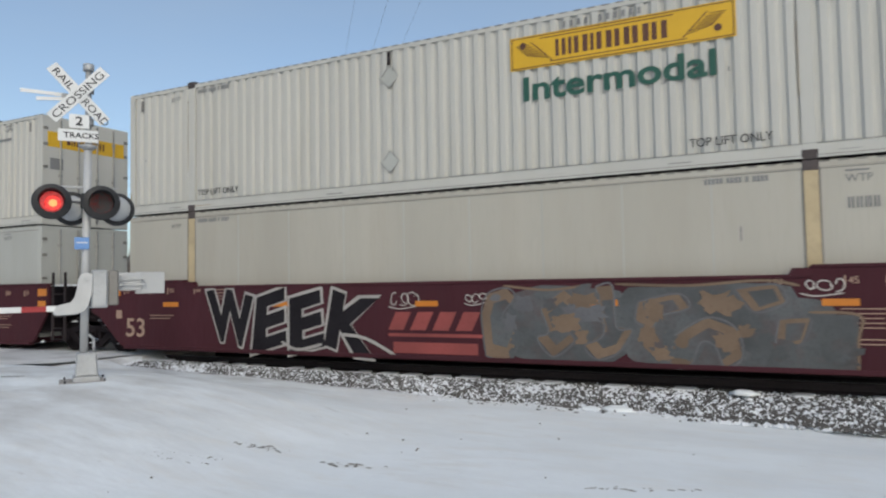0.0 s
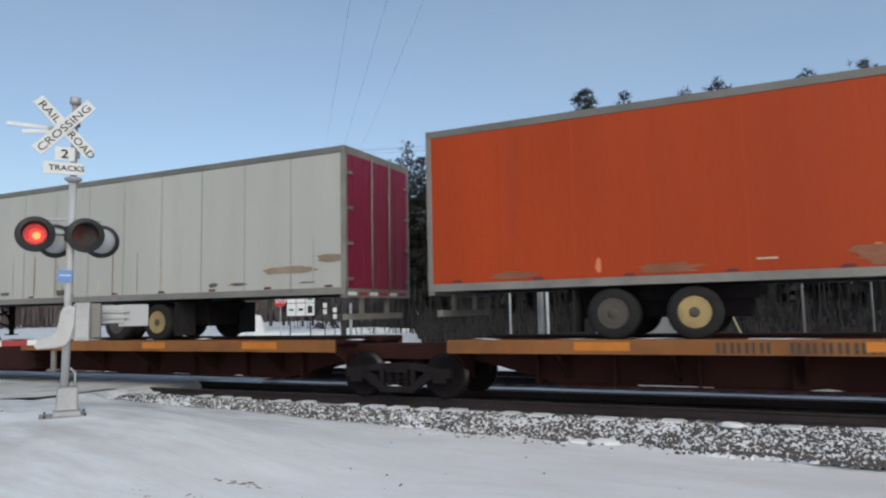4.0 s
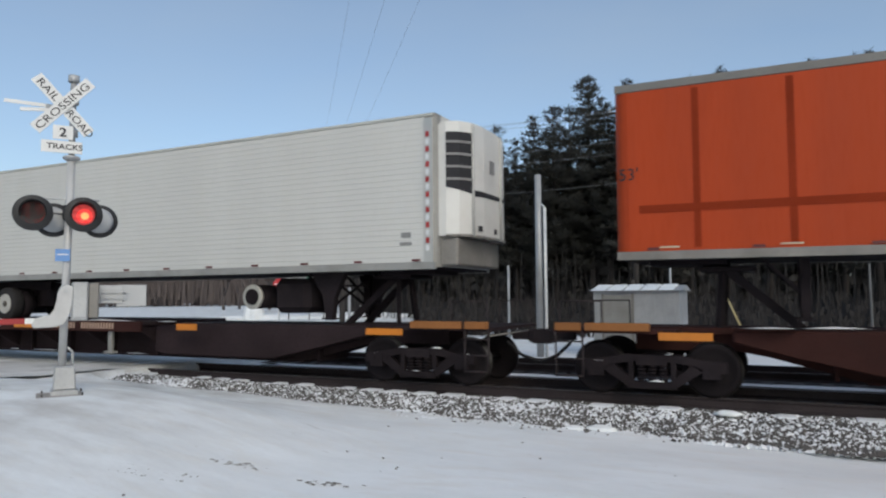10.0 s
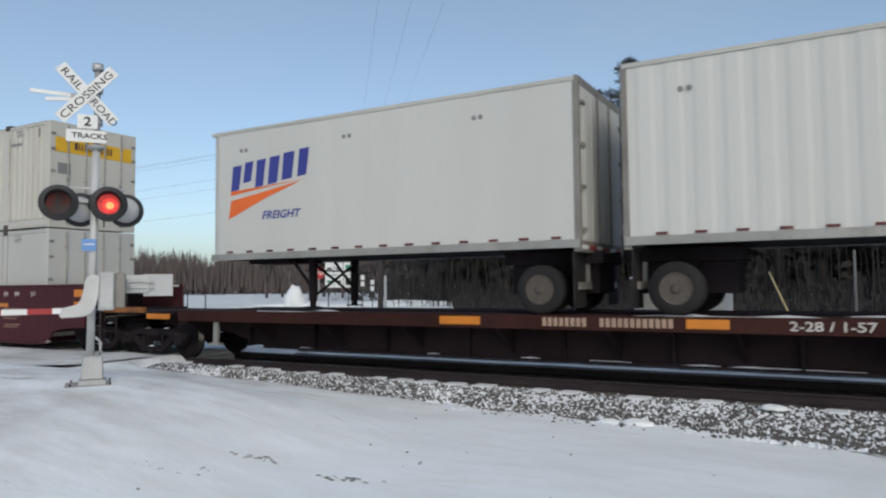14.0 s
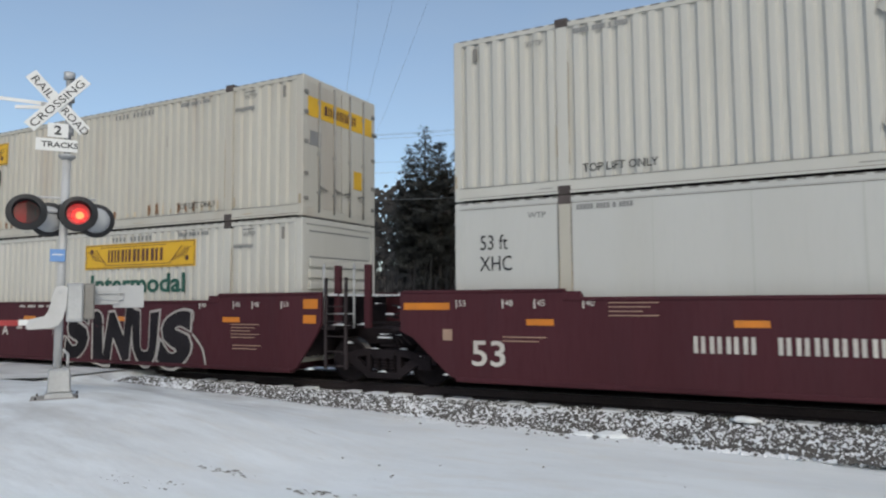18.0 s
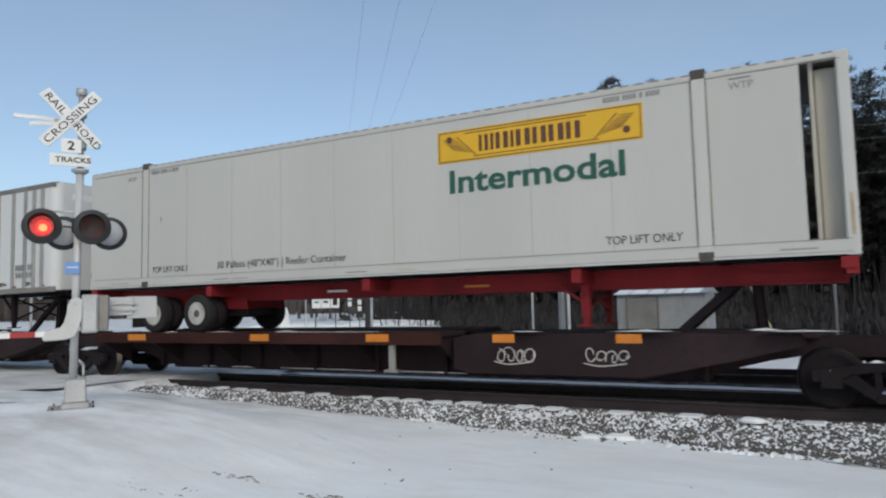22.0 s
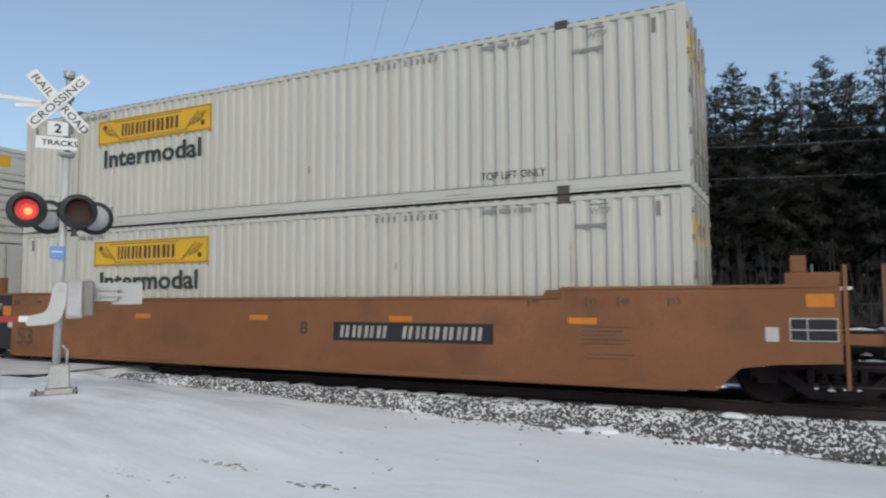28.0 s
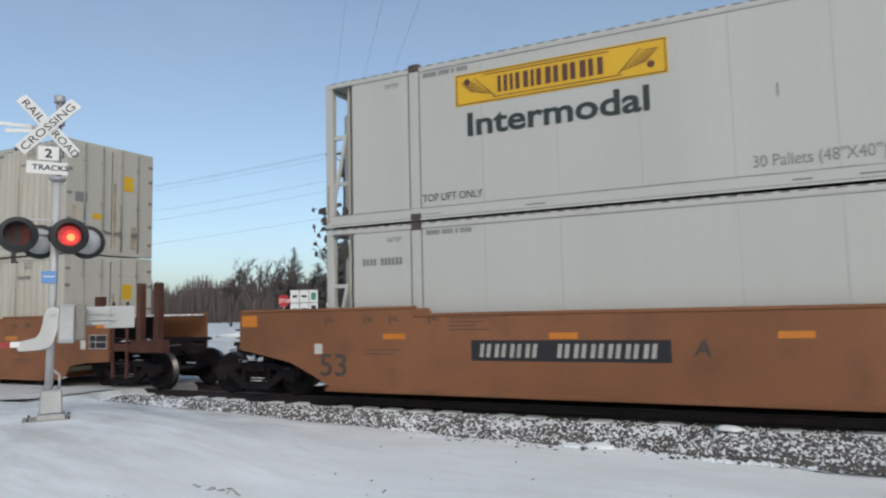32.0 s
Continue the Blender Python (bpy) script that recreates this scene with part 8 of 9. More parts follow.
prism_x(bm, [(-0.25, 4.28), (0.0, 4.28), (-0.12, 4.42)], 8.034, 8.040)
part("nose_mark", bm, SIGN_W, c)
shape(c, [(-292.81, 2.67), (-292.55, 2.45), (-292.29, 2.67), (-292.55, 2.89)], PLACARD, VAN_Y - 0.002, "placard_holder")
ribbon(c, [[(-292.81, 2.67), (-292.55, 2.45), (-292.29, 2.67)], [(-292.7, 2.62), (-292.4, 2.66)], [(-292.78, 2.70), (-292.55, 2.89), (-292.40, 2.76)]], 0.02, INK_GREY, VAN_Y - 0.006, "clip_frame")
c = on("semi_trailer", -328.3)
row_of_bars(c, -336.13, -335.04, 2.53, 2.62, "#### ######", PAINT_W, VAN_Y)
patch(c, -334.21, -334.13, 2.97, 3.27, PAINT_W, VAN_Y, "white_mark")
patch(c, -334.83, -334.38, 2.33, 2.38, RED_INK, VAN_Y - 0.014, "marker_strip"), patch(c, -334.38, -333.93, 2.33, 2.38, SIGN_W, VAN_Y - 0.014, "marker_strip")

w = on("well_car", -5.6)
words("lettering", "125 T", 0.13, PAINT_TAN, w, at(w, -14.36, 1.22, WELL_Y), wide=1.1)

# -- weathered seams of the orange trailer
SEAM_GRIME = mat("orange_seam_grime", (0.27, 0.034, 0.010), 0.7, vary=0.3, grain=8, streak=True, spec=0.15)
c = on("semi_trailer", -115.9)
for k, u in enumerate((-118.88, -117.54, -116.14, -114.98, -113.69, -112.44, -111.49, -110.49, -109.26)):
    patch(c, u - 0.022, u + 0.022, 2.30 + 0.01 * (k % 3), 4.80, SEAM_GRIME, VAN_Y - 0.002, "weathered_seam", "grimy vertical seam")
    if k % 2 == 0:
        patch(c, u + 0.022, u + 0.06, 2.32, 3.0 + 0.25 * (k % 4), SEAM_GRIME, VAN_Y - 0.001, "grime_streak")

# -- yellow-brown cars
for wu, p0, letter, lu in ((-349.7, -348.04, "B", -348.84), (-388.7, -393.61, "A", -390.05)):
    w = on("well_car", wu)
    patch(w, p0, p0 + 3.24, 0.79, 1.13, INK, WELL_Y + 0.002, "number_panel", "black panel with white bars")
    row_of_bars(w, p0 + 0.12, p0 + 3.1, 0.85, 1.07, "#### ######", TAG_WHITE, WELL_Y - 0.002, 0.15)
    words("lettering", letter, 0.23, PAINT_BK, w, at(w, lu, 0.90, WELL_Y), shear=0.15, offset=0.008)
w = on("well_car", -369.2)
words("lettering", "C", 0.23, PAINT_BK, w, at(w, -370.72, 0.92, WELL_Y), shear=0.15, offset=0.008)
for a in (0.0, 0.62):                                # the maker's mark as plain leaning blocks
    shape(w, [(-368.79 + a, 1.27), (-368.23 + a, 1.27), (-368.33 + a, 0.66), (-368.63 + a, 0.66)], LOGO_PURPLE, WELL_Y, "logo_block", "faded maroon logo block")
shape(w, [(-367.52, 1.26), (-367.00, 1.26), (-366.84, 0.65), (-367.40, 0.65)], LOGO_PURPLE, WELL_Y, "logo_block")
for wu, u0 in ((-369.2, -377.28), (-349.7, -357.86)):
    w = on("well_car", wu)
    for z in (1.17, 1.295):
        patch(w, u0 - (0.36 if z < 1.3 else 0.16), u0 - 0.02, z, z + (0.12 if z < 1.3 else 0.26), REFLECT, WELL_Y - 0.007, "reflector")
    words("lettering", "125 T", 0.15, PAINT_W, w, at(w, u0 - 0.93, 1.33, WELL_Y - 0.007), wide=1.05)
c = on("container", -388.7, "low")
words("lettering", "53 ft\nXHC", 0.25, INK, c, at(c, -381.70, 2.38, BOX_Y), wide=0.78)
row_of_bars(c, -395.89, -395.02, 2.5, 2.63, "#### ######", INK_GREY, BOX_Y)
# ---- the crossing signal on its mast, facing the road ----
BLUE_SIGN = mat("plate_blue", (0.13, 0.27, 0.56), 0.5, vary=0.08)
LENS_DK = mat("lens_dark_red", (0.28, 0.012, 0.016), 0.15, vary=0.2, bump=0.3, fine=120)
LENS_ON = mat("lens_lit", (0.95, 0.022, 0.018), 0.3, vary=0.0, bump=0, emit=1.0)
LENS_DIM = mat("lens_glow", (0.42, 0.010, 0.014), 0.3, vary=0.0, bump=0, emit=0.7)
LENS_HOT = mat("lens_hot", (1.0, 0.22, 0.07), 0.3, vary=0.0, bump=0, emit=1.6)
GATE_RED = mat("gate_red", (0.29, 0.018, 0.022), 0.45, vary=0.1)
HOOD_IN = mat("lamp_housing_grey", (0.42, 0.43, 0.44), 0.5, vary=0.1)
LAMPS = []                       # (turning two-sided disc, lit first)


def lamp_head(sig, x, y, z, back, lit):
    """A round black background with hood, housing and lens. An added two-sided disc, one side glowing, turns to stand
    for the flashing.
    """
    s = 1 if not back else -1
    bm = bmesh.new()
    lathe(bm, [(0.10, 0.0), (0.240, 0.0), (0.250, 0.012), (0.240, 0.024), (0.10, 0.024)], 36)
    hd = part("background_disc", bm, LAMP_BK, sig)
    hd.matrix_basis = pose(x, y, z, 0, 0, 180 if back else 0)
    bm = bmesh.new()
    lathe(bm, [(0.17, 0.024), (0.185, 0.06), (0.175, 0.16), (0.12, 0.22), (0.04, 0.235)], 24)
    part("housing", bm, HOOD_IN, hd, "grey lamp housing")
    bm = bmesh.new()
    n = 20
    top = []
    for k in range(n + 1):
        a = math.radians(-28 + 236 * k / n)
        c, q = math.cos(a), math.sin(a)
        ln = 0.06 + 0.16 * max(q, 0) ** 0.7
        top.append([bm.verts.new((r * c, yy, r * q)) for r, yy in ((0.172, 0.0), (0.174, -ln), (0.166, -ln), (0.164, 0.0))])
    for i in range(n):
        for j in range(3):
            bm.faces.new((top[i][j], top[i + 1][j], top[i + 1][j + 1], top[i][j + 1])).smooth = True
    part("visor", bm, LAMP_BK, hd, "black visor hood")
    bm = bmesh.new()
    lathe(bm, [(0.150, 0.004), (0.148, -0.004), (0.10, -0.008), (0.001, -0.010)] if back else [(0.164, 0.004), (0.162, -0.004), (0.150, -0.006)], 28)
    part("lens_ring", bm, LAMP_BK if not back else LENS_DK, hd)
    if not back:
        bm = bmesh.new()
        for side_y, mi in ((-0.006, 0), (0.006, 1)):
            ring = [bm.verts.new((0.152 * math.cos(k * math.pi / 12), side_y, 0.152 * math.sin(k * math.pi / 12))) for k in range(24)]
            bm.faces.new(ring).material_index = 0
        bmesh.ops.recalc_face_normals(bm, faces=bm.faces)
        # the disc's glowing side: a dim red field and a hot spot off its middle
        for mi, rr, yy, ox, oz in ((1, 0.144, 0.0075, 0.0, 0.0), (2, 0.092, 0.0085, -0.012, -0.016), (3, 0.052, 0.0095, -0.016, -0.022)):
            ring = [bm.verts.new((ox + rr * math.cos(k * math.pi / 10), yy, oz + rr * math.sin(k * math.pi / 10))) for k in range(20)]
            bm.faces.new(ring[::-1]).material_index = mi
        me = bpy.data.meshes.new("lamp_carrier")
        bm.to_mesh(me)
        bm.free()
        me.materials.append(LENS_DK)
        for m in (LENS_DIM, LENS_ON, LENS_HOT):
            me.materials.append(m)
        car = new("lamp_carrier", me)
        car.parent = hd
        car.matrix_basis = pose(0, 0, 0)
        tagged(car, "added two-sided disc, its turn stands for flashing")
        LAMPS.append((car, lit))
    return hd


def crossing_signal():
    az = 55.4
    sig = thing("crossing_signal", "silver railroad crossing signal with crossbuck, red lamps and lowered gate", "crossing signal")
    G, MX = 0.30, 0.045
    # base
    bm = bmesh.new()
    v = box(bm, MX - 0.13, MX + 0.16, -0.15, 0.15, G + 0.03, G + 0.36)
    for q in v[4:]:
        q.co.x = MX + 0.015 + (q.co.x - MX - 0.015) * 0.90
        q.co.y *= 0.90
    part("pedestal", bm, GALV, sig, "cast metal junction base", bevel=0.02)
    boxes("base_plate", [(MX - 0.16, MX + 0.19, -0.18, 0.18, G - 0.10, G + 0.03)], GALV, sig, bevel=0.012)
    for x in (MX - 0.26, MX + 0.24):
        for y in (-0.24, 0.24):
            bm = bmesh.new()
            rod(bm, (x, y, G - 0.1), (x, y, G + 0.0), 0.012, 8)
            part("anchor_bolt", bm, RAIL, sig)
    boxes("base_slab", [(-0.30, 0.30, -0.30, 0.30, G - 0.25, G - 0.035)], mat("frozen_soil", (0.34, 0.32, 0.30), 0.9, vary=0.3, grain=6, bump=0.5), sig, "frozen soil and concrete footing", bevel=0.02)
    # mast
    bm = bmesh.new()
    rod(bm, (MX - 0.02, 0, G + 0.36), (MX + 0.02, 0, 3.66), 0.053, 20)
    part("mast", bm, SILVER, sig)
    bm = bmesh.new()
    rod(bm, (MX + 0.02, 0.02, 3.66), (MX + 0.02, 0.02, 4.88), 0.042, 16)
    part("mast_top", bm, GALV, sig)
    bm = bmesh.new()
    lathe(bm, [(0.06, 3.60), (0.115, 3.64), (0.115, 3.67), (0.05, 3.69)], 20, "z", (MX + 0.02, 0, 0))
    part("mast_collar", bm, GALV, sig)
    for z in (4.83, 4.50, 4.02):
        bm = bmesh.new()
        lathe(bm, [(0.044, z - 0.05), (0.075, z - 0.05), (0.075, z + 0.05), (0.044, z + 0.05)], 16, "z", (MX + 0.02, 0.02, 0))
        part("clamp", bm, GALV, sig)
    bm = bmesh.new()
    rod(bm, (MX + 0.11, 0.02, G + 0.36), (MX + 0.11, 0.02, G + 0.55), 0.018, 8)
    rod(bm, (MX + 0.11, 0.02, G + 0.55), (MX + 0.04, 0.02, G + 0.62), 0.018, 8)
    part("conduit", bm, GALV, sig)
    # crossbuck: two boards with the words read along them
    cx, cz = -0.065, 4.395
    for a, y, nm in ((-47.5, -0.085, 0), (48, -0.105, 1)):
        bm = bmesh.new()
        slab(bm, 0, 0, 0, 1.03, 0.012, 0.172)
        bd = part("crossbuck_board", bm, SIGN_W, sig, "white crossbuck board", bevel=0.004)
        bd.matrix_basis = pose(cx, y, cz, 0, -a, 0)
        if nm:
            words("lettering", "CROSSING", 0.103, INK, bd, pose(-0.485, -0.008, -0.052, 90), wide=1.34, offset=0.0)
        else:
            words("lettering", "RAIL", 0.103, INK, bd, pose(-0.465, -0.008, -0.052, 90), wide=1.22, offset=0.0)
            words("lettering", "ROAD", 0.103, INK, bd, pose(0.095, -0.008, -0.052, 90), wide=1.12, offset=0.0)
    # the board pair for the far side, seen edge on
    for pts in (((-0.20, 0.1, 4.41), (-0.80, 0.18, 4.445)), ((-0.20, 0.1, 4.36), (-0.60, 0.15, 4.335))):
        bm = bmesh.new()
        beam(bm, *pts, 0.02, 0.05)
        part("crossbuck_board", bm, SIGN_W, sig, "crossbuck board seen edge on")
    bm = bmesh.new()
    beam(bm, (-0.28, 0.1, 4.40), (MX, 0.05, 4.38), 0.03, 0.05)
    part("board_bracket", bm, GALV, sig)
    # track count plates
    boxes("count_plate", [(-0.185, 0.075, -0.10, -0.088, 3.90, 4.10)], SIGN_W, sig, bevel=0.003)
    boxes("count_plate", [(-0.325, 0.195, -0.104, -0.092, 3.70, 3.875)], SIGN_W, sig, bevel=0.003)
    words("lettering", "2", 0.125, INK, sig, pose(-0.105, -0.102, 3.94, 90), wide=1.1, offset=0.004)
    words("lettering", "TRACKS", 0.076, INK, sig, pose(-0.255, -0.106, 3.755, 90), wide=1.14, offset=0.002)
    # lamps
    for za, r in ((3.05, 0.016), (2.86, 0.028)):
        bm = bmesh.new()
        rod(bm, (-0.40, 0, za), (0.45, 0, za), r, 10)
        part("cross_arm", bm, SILVER, sig)
    bm = bmesh.new()
    slab(bm, MX, 0, 2.85, 0.15, 0.15, 0.22)
    part("junction_box", bm, LAMP_BK, sig, bevel=0.02)
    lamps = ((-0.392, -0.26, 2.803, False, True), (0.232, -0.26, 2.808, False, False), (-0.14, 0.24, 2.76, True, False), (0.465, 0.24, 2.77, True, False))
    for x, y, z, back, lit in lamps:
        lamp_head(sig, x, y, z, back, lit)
        bm = bmesh.new()
        yb = -0.03 if not back else 0.02
        beam(bm, (x, yb, 2.85), (x + (0.15 if x < 0 else -0.12), 0, 2.85), 0.04, 0.05)
        part("lamp_bracket", bm, LAMP_BK, sig)
    boxes("notice_plate", [(-0.105, 0.085, -0.082, -0.072, 2.145, 2.32)], BLUE_SIGN, sig, "small blue notice plate", bevel=0.004)
    boxes("notice_line", [(-0.08, 0.06, -0.084, -0.082, 2.235, 2.25)], SIGN_W, sig)
    # gate machine, arm and counterweights
    boxes("gate_machine", [(0.115, 0.33, -0.16, 0.20, 1.30, 1.85)], GALV, sig, "grey gate machine cabinet", bevel=0.02)
    boxes("machine_door", [(0.135, 0.31, -0.172, -0.16, 1.34, 1.81)], GALV, sig, bevel=0.008)
    # Right side of the cabinet, its shade put into a darker grey.
    boxes("machine_side", [(0.33, 0.47, -0.14, 0.20, 1.33, 1.84)], GREYRAIL, sig, bevel=0.02)
    bm = bmesh.new()
    prism(bm, [(-0.06, 1.70), (-0.02, 1.79), (0.06, 1.82), (0.135, 1.78), (0.125, 1.52), (0.08, 1.33), (0.03, 1.25), (-0.08, 1.215), (-0.34, 1.205), (-0.37, 1.25), (-0.33, 1.345), (-0.14, 1.38), (-0.09, 1.45), (-0.07, 1.58)], -0.16, -0.11)
    part("arm_casting", bm, SILVER, sig, "silver elbow casting of the gate", bevel=0.012)
    bm = bmesh.new()
    rod(bm, (0.04, -0.19, 1.72), (0.04, -0.10, 1.72), 0.03, 10)
    part("pivot_bolt", bm, GALV, sig)
    x, k = -0.33, 0
    while x > -5.2:
        w = 0.115 if k == 0 else 0.30
        boxes("gate_stripe", [(x - w, x, -0.155, -0.125, 1.268 - 0.002 * k, 1.345 - 0.002 * k)], SIGN_W if k % 2 == 0 else GATE_RED, sig)
        x -= w
        k += 1
    boxes("counterweight", [(0.47, 0.80, 0.14, 0.17, 1.54, 1.81)], HOOD_IN, sig, "flat grey counterweight", bevel=0.008)
    boxes("counterweight", [(0.72, 1.135, 0.17, 0.21, 1.49, 1.82)], HOOD_IN, sig, "flat grey counterweight", bevel=0.008)
    for z in (1.63, 1.72):
        boxes("weight_arm", [(0.38, 0.85, 0.11, 0.14, z - 0.02, z + 0.02)], GALV, sig)
    sig.matrix_basis = pose(-9.30, 6.40, 0, 0, 0, az)
    return sig


crossing_signal()


def far_signal():
    """The twin signal across the tracks, seen between the cars."""
    az = 235
    sig = thing("crossing_signal", "second crossing signal beyond the tracks, seen from behind", "crossing signal")
    bm = bmesh.new()
    rod(bm, (0, 0, 0), (0, 0, 4.6), 0.066, 14)
    part("mast", bm, SILVER, sig)
    bm = bmesh.new()
    rod(bm, (-0.45, 0, 2.5), (0.45, 0, 2.5), 0.03, 8)
    part("cross_arm", bm, SILVER, sig)
    for x in (-0.42, 0.42):
        bm = bmesh.new()
        lathe(bm, [(0.12, 0.0), (0.295, 0.0), (0.30, 0.02), (0.12, 0.024)], 24, at=(x, 0.22, 2.5))
        part("background_disc", bm, LAMP_BK, sig)
        bm = bmesh.new()
        lathe(bm, [(0.17, 0.24), (0.18, 0.28), (0.12, 0.4), (0.03, 0.41)], 18, at=(x, 0, 2.5))
        part("housing", bm, HOOD_IN, sig)
    bm = bmesh.new()
    slab(bm, 0.42, 0.255, 2.5, 0.2, 0.01, 0.2)
    part("lit_lens", bm, LENS_ON, sig, "glowing red lens", bevel=0.004)
    for a in (-45, 45):
        bm = bmesh.new()
        slab(bm, 0, 0, 0, 1.22, 0.012, 0.23)
        b = part("crossbuck_board", bm, GALV, sig)
        b.matrix_basis = pose(0, -0.08, 4.2, 0, a, 0)
    boxes("pedestal", [(-0.18, 0.18, -0.18, 0.18, 0.0, 0.35)], GALV, sig, bevel=0.02)
    sig.matrix_basis = pose(-37.5, 22.8, 0.05, 0, 0, az)


far_signal()

# ---- beyond the tracks: bungalow, poles, signs, pines and far woods ----
def bungalow():
    b = thing("signal_bungalow", "grey metal equipment shed with a snowy roof", "shed")
    W, D_, H = 2.42, 1.9, 1.98
    boxes("wall", [(-W / 2, W / 2, -D_ / 2, D_ / 2, 0.05, H)], GALV, b, "ribbed grey metal wall")
    bm = bmesh.new()
    for k in range(9):
        x = -W / 2 + 0.12 + k * (W - 0.24) / 8
        box(bm, x - 0.012, x + 0.012, -D_ / 2 - 0.012, -D_ / 2, 0.1, H - 0.02)
    part("wall_rib", bm, GALV, b)
    bm = bmesh.new()
    prism_x(bm, [(-D_ / 2 - 0.12, H), (D_ / 2 + 0.12, H), (0, H + 0.16)], -W / 2 - 0.1, W / 2 + 0.1)
    part("roof", bm, GALV, b)
    bm = bmesh.new()
    for k in range(5):
        x = -W / 2 + k * W / 5
        prism_x(bm, [(-D_ / 2 - 0.14, H + 0.005), (D_ / 2 + 0.1, H + 0.02), (0, H + 0.20)], x - 0.06, x + W / 5 - 0.14)
    part("roof_snow", bm, SNOW, b, "ridges of snow on the roof")
    boxes("door", [(-0.9, -0.1, -D_ / 2 - 0.035, -D_ / 2 - 0.012, 0.12, 1.85)], ALU, b, bevel=0.01)
    boxes("door_frame", [(-0.96, -0.90, -D_ / 2 - 0.04, -D_ / 2, 0.1, 1.9), (-0.1, -0.04, -D_ / 2 - 0.04, -D_ / 2, 0.1, 1.9)], GREYRAIL, b)
    boxes("foundation", [(-W / 2 - 0.05, W / 2 + 0.05, -D_ / 2 - 0.05, D_ / 2 + 0.05, -0.3, 0.05)], ROAD, b)
    b.matrix_basis = pose(-3.80, 21.2, -0.22)
    p = thing("vent_pipe", "thin grey vent pipe beside the shed", "pipe")
    bm = bmesh.new()
    rod(bm, (0, 0, -0.2), (0, 0, 4.1), 0.035, 8)
    part("pipe", bm, GALV, p)
    p.matrix_basis = pose(-3.1, 22.4, -0.2)


bungalow()


def post(x, y, z0, z1, r, label, material=None, box_at=None):
    p = thing("post", label, "post")
    bm = bmesh.new()
    rod(bm, (0, 0, 0), (0, 0, z1 - z0), r, 10, r * 0.85)
    part("shaft", bm, material or GALV, p)
    if box_at:
        bm = bmesh.new()
        rod(bm, (r + 0.10, -0.05, 0), (r + 0.10, -0.05, box_at), 0.05, 8)
        rod(bm, (r + 0.10, -0.05, box_at), (r, -0.02, box_at + 0.1), 0.03, 6)
        part("conduit", bm, SIGN_W, p, "white conduit strapped to the post")
        bm = bmesh.new()
        pts = [(-r, -0.02, box_at + 0.5), (-r - 0.22, -0.05, box_at + 0.25), (-r - 0.18, -0.05, box_at - 0.02), (-r, -0.02, box_at - 0.05)]
        for a, b in zip(pts, pts[1:]):
            rod(bm, a, b, 0.015, 6)
        part("cable_loop", bm, LAMP_BK, p)
    p.matrix_basis = pose(x, y, z0)
    return p


post(-6.45, 19.6, -0.25, 5.25, 0.11, "weathered grey service post with a white conduit", GALV, 4.5)
post(-14.4, 21.5, -0.2, 2.0, 0.06, "short grey post in the snow")
post(-9.28, 24.6, -0.1, 2.8, 0.05, "thin grey post beside the line")
post(-4.9, 26.0, 0.0, 2.2, 0.06, "short wooden post at the wood's edge", POLE)


DULL_POST = mat("dull_grey_post", (0.13, 0.13, 0.13), 0.8, vary=0.2)
post(0.6, 25.5, -0.1, 2.6, 0.05, "thin grey post at the wood's edge", DULL_POST)
post(2.6, 26.0, -0.1, 2.6, 0.04, "thin grey post at the wood's edge", DULL_POST)


def guy_marker():
    g = thing("guy_wire", "guy wire with a yellow plastic guard", "guy wire")
    bm = bmesh.new()
    rod(bm, (0, 0, 0), (-5.0, 9.2, 7.2), 0.006, 5)
    part("wire", bm, RAIL, g)
    bm = bmesh.new()
    rod(bm, (0.03, -0.03, 0.05), (-0.85, 1.4, 2.0), 0.035, 6)
    part("guard", bm, mat("guard_yellow", (0.40, 0.32, 0.15), 0.6), g)
    g.matrix_basis = pose(-1.0, 24.2, -0.05)


guy_marker()


def utility_pole(x, y, h, label, arms=1, lamp=False):
    p = thing("utility_pole", label, "utility pole", "utility poles")
    bm = bmesh.new()
    rod(bm, (0, 0, 0), (0, 0, h), 0.16, 12, 0.11)
    part("pole", bm, POLE, p)
    for k in range(arms):
        z = h - 0.35 - k * 0.9
        boxes("cross_arm", [(-1.15, 1.15, -0.16, -0.06, z - 0.06, z + 0.06)], POLE, p, bevel=0.01)
        for xx in (-1.05, -0.55, 0.55, 1.05):
            bm = bmesh.new()
            lathe(bm, [(0.02, z + 0.06), (0.055, z + 0.09), (0.05, z + 0.14), (0.06, z + 0.17), (0.02, z + 0.22)], 8, "z", (xx, -0.11, 0))
            part("insulator", bm, GALV, p)
        bm = bmesh.new()
        for s in (-1, 1):
            beam(bm, (s * 0.7, -0.11, z - 0.05), (0, -0.11, z - 0.65), 0.03, 0.04)
        part("arm_brace", bm, POLE, p)
    bm = bmesh.new()
    beam(bm, (0, -0.1, h - 1.55), (0.8, -0.1, h - 1.65), 0.05, 0.06)
    rod(bm, (-0.16, -0.15, h - 1.7), (-0.16, -0.15, h - 1.15), 0.14, 10)
    part("transformer", bm, POLE, p)
    if lamp:
        bm = bmesh.new()
        pts = [(-0.35, -0.05, h - 2.85), (0.2, -0.2, h - 2.65), (0.55, -0.4, h - 2.5)]
        for a, b in zip(pts, pts[1:]):
            rod(bm, a, b, 0.03, 6)
        slab(bm, 0.72, -0.5, h - 2.45, 0.55, 0.24, 0.14)
        part("street_lamp_arm", bm, GALV, p)
    p.matrix_basis = pose(x, y, 0.1, 0, 0, 10)
    return p


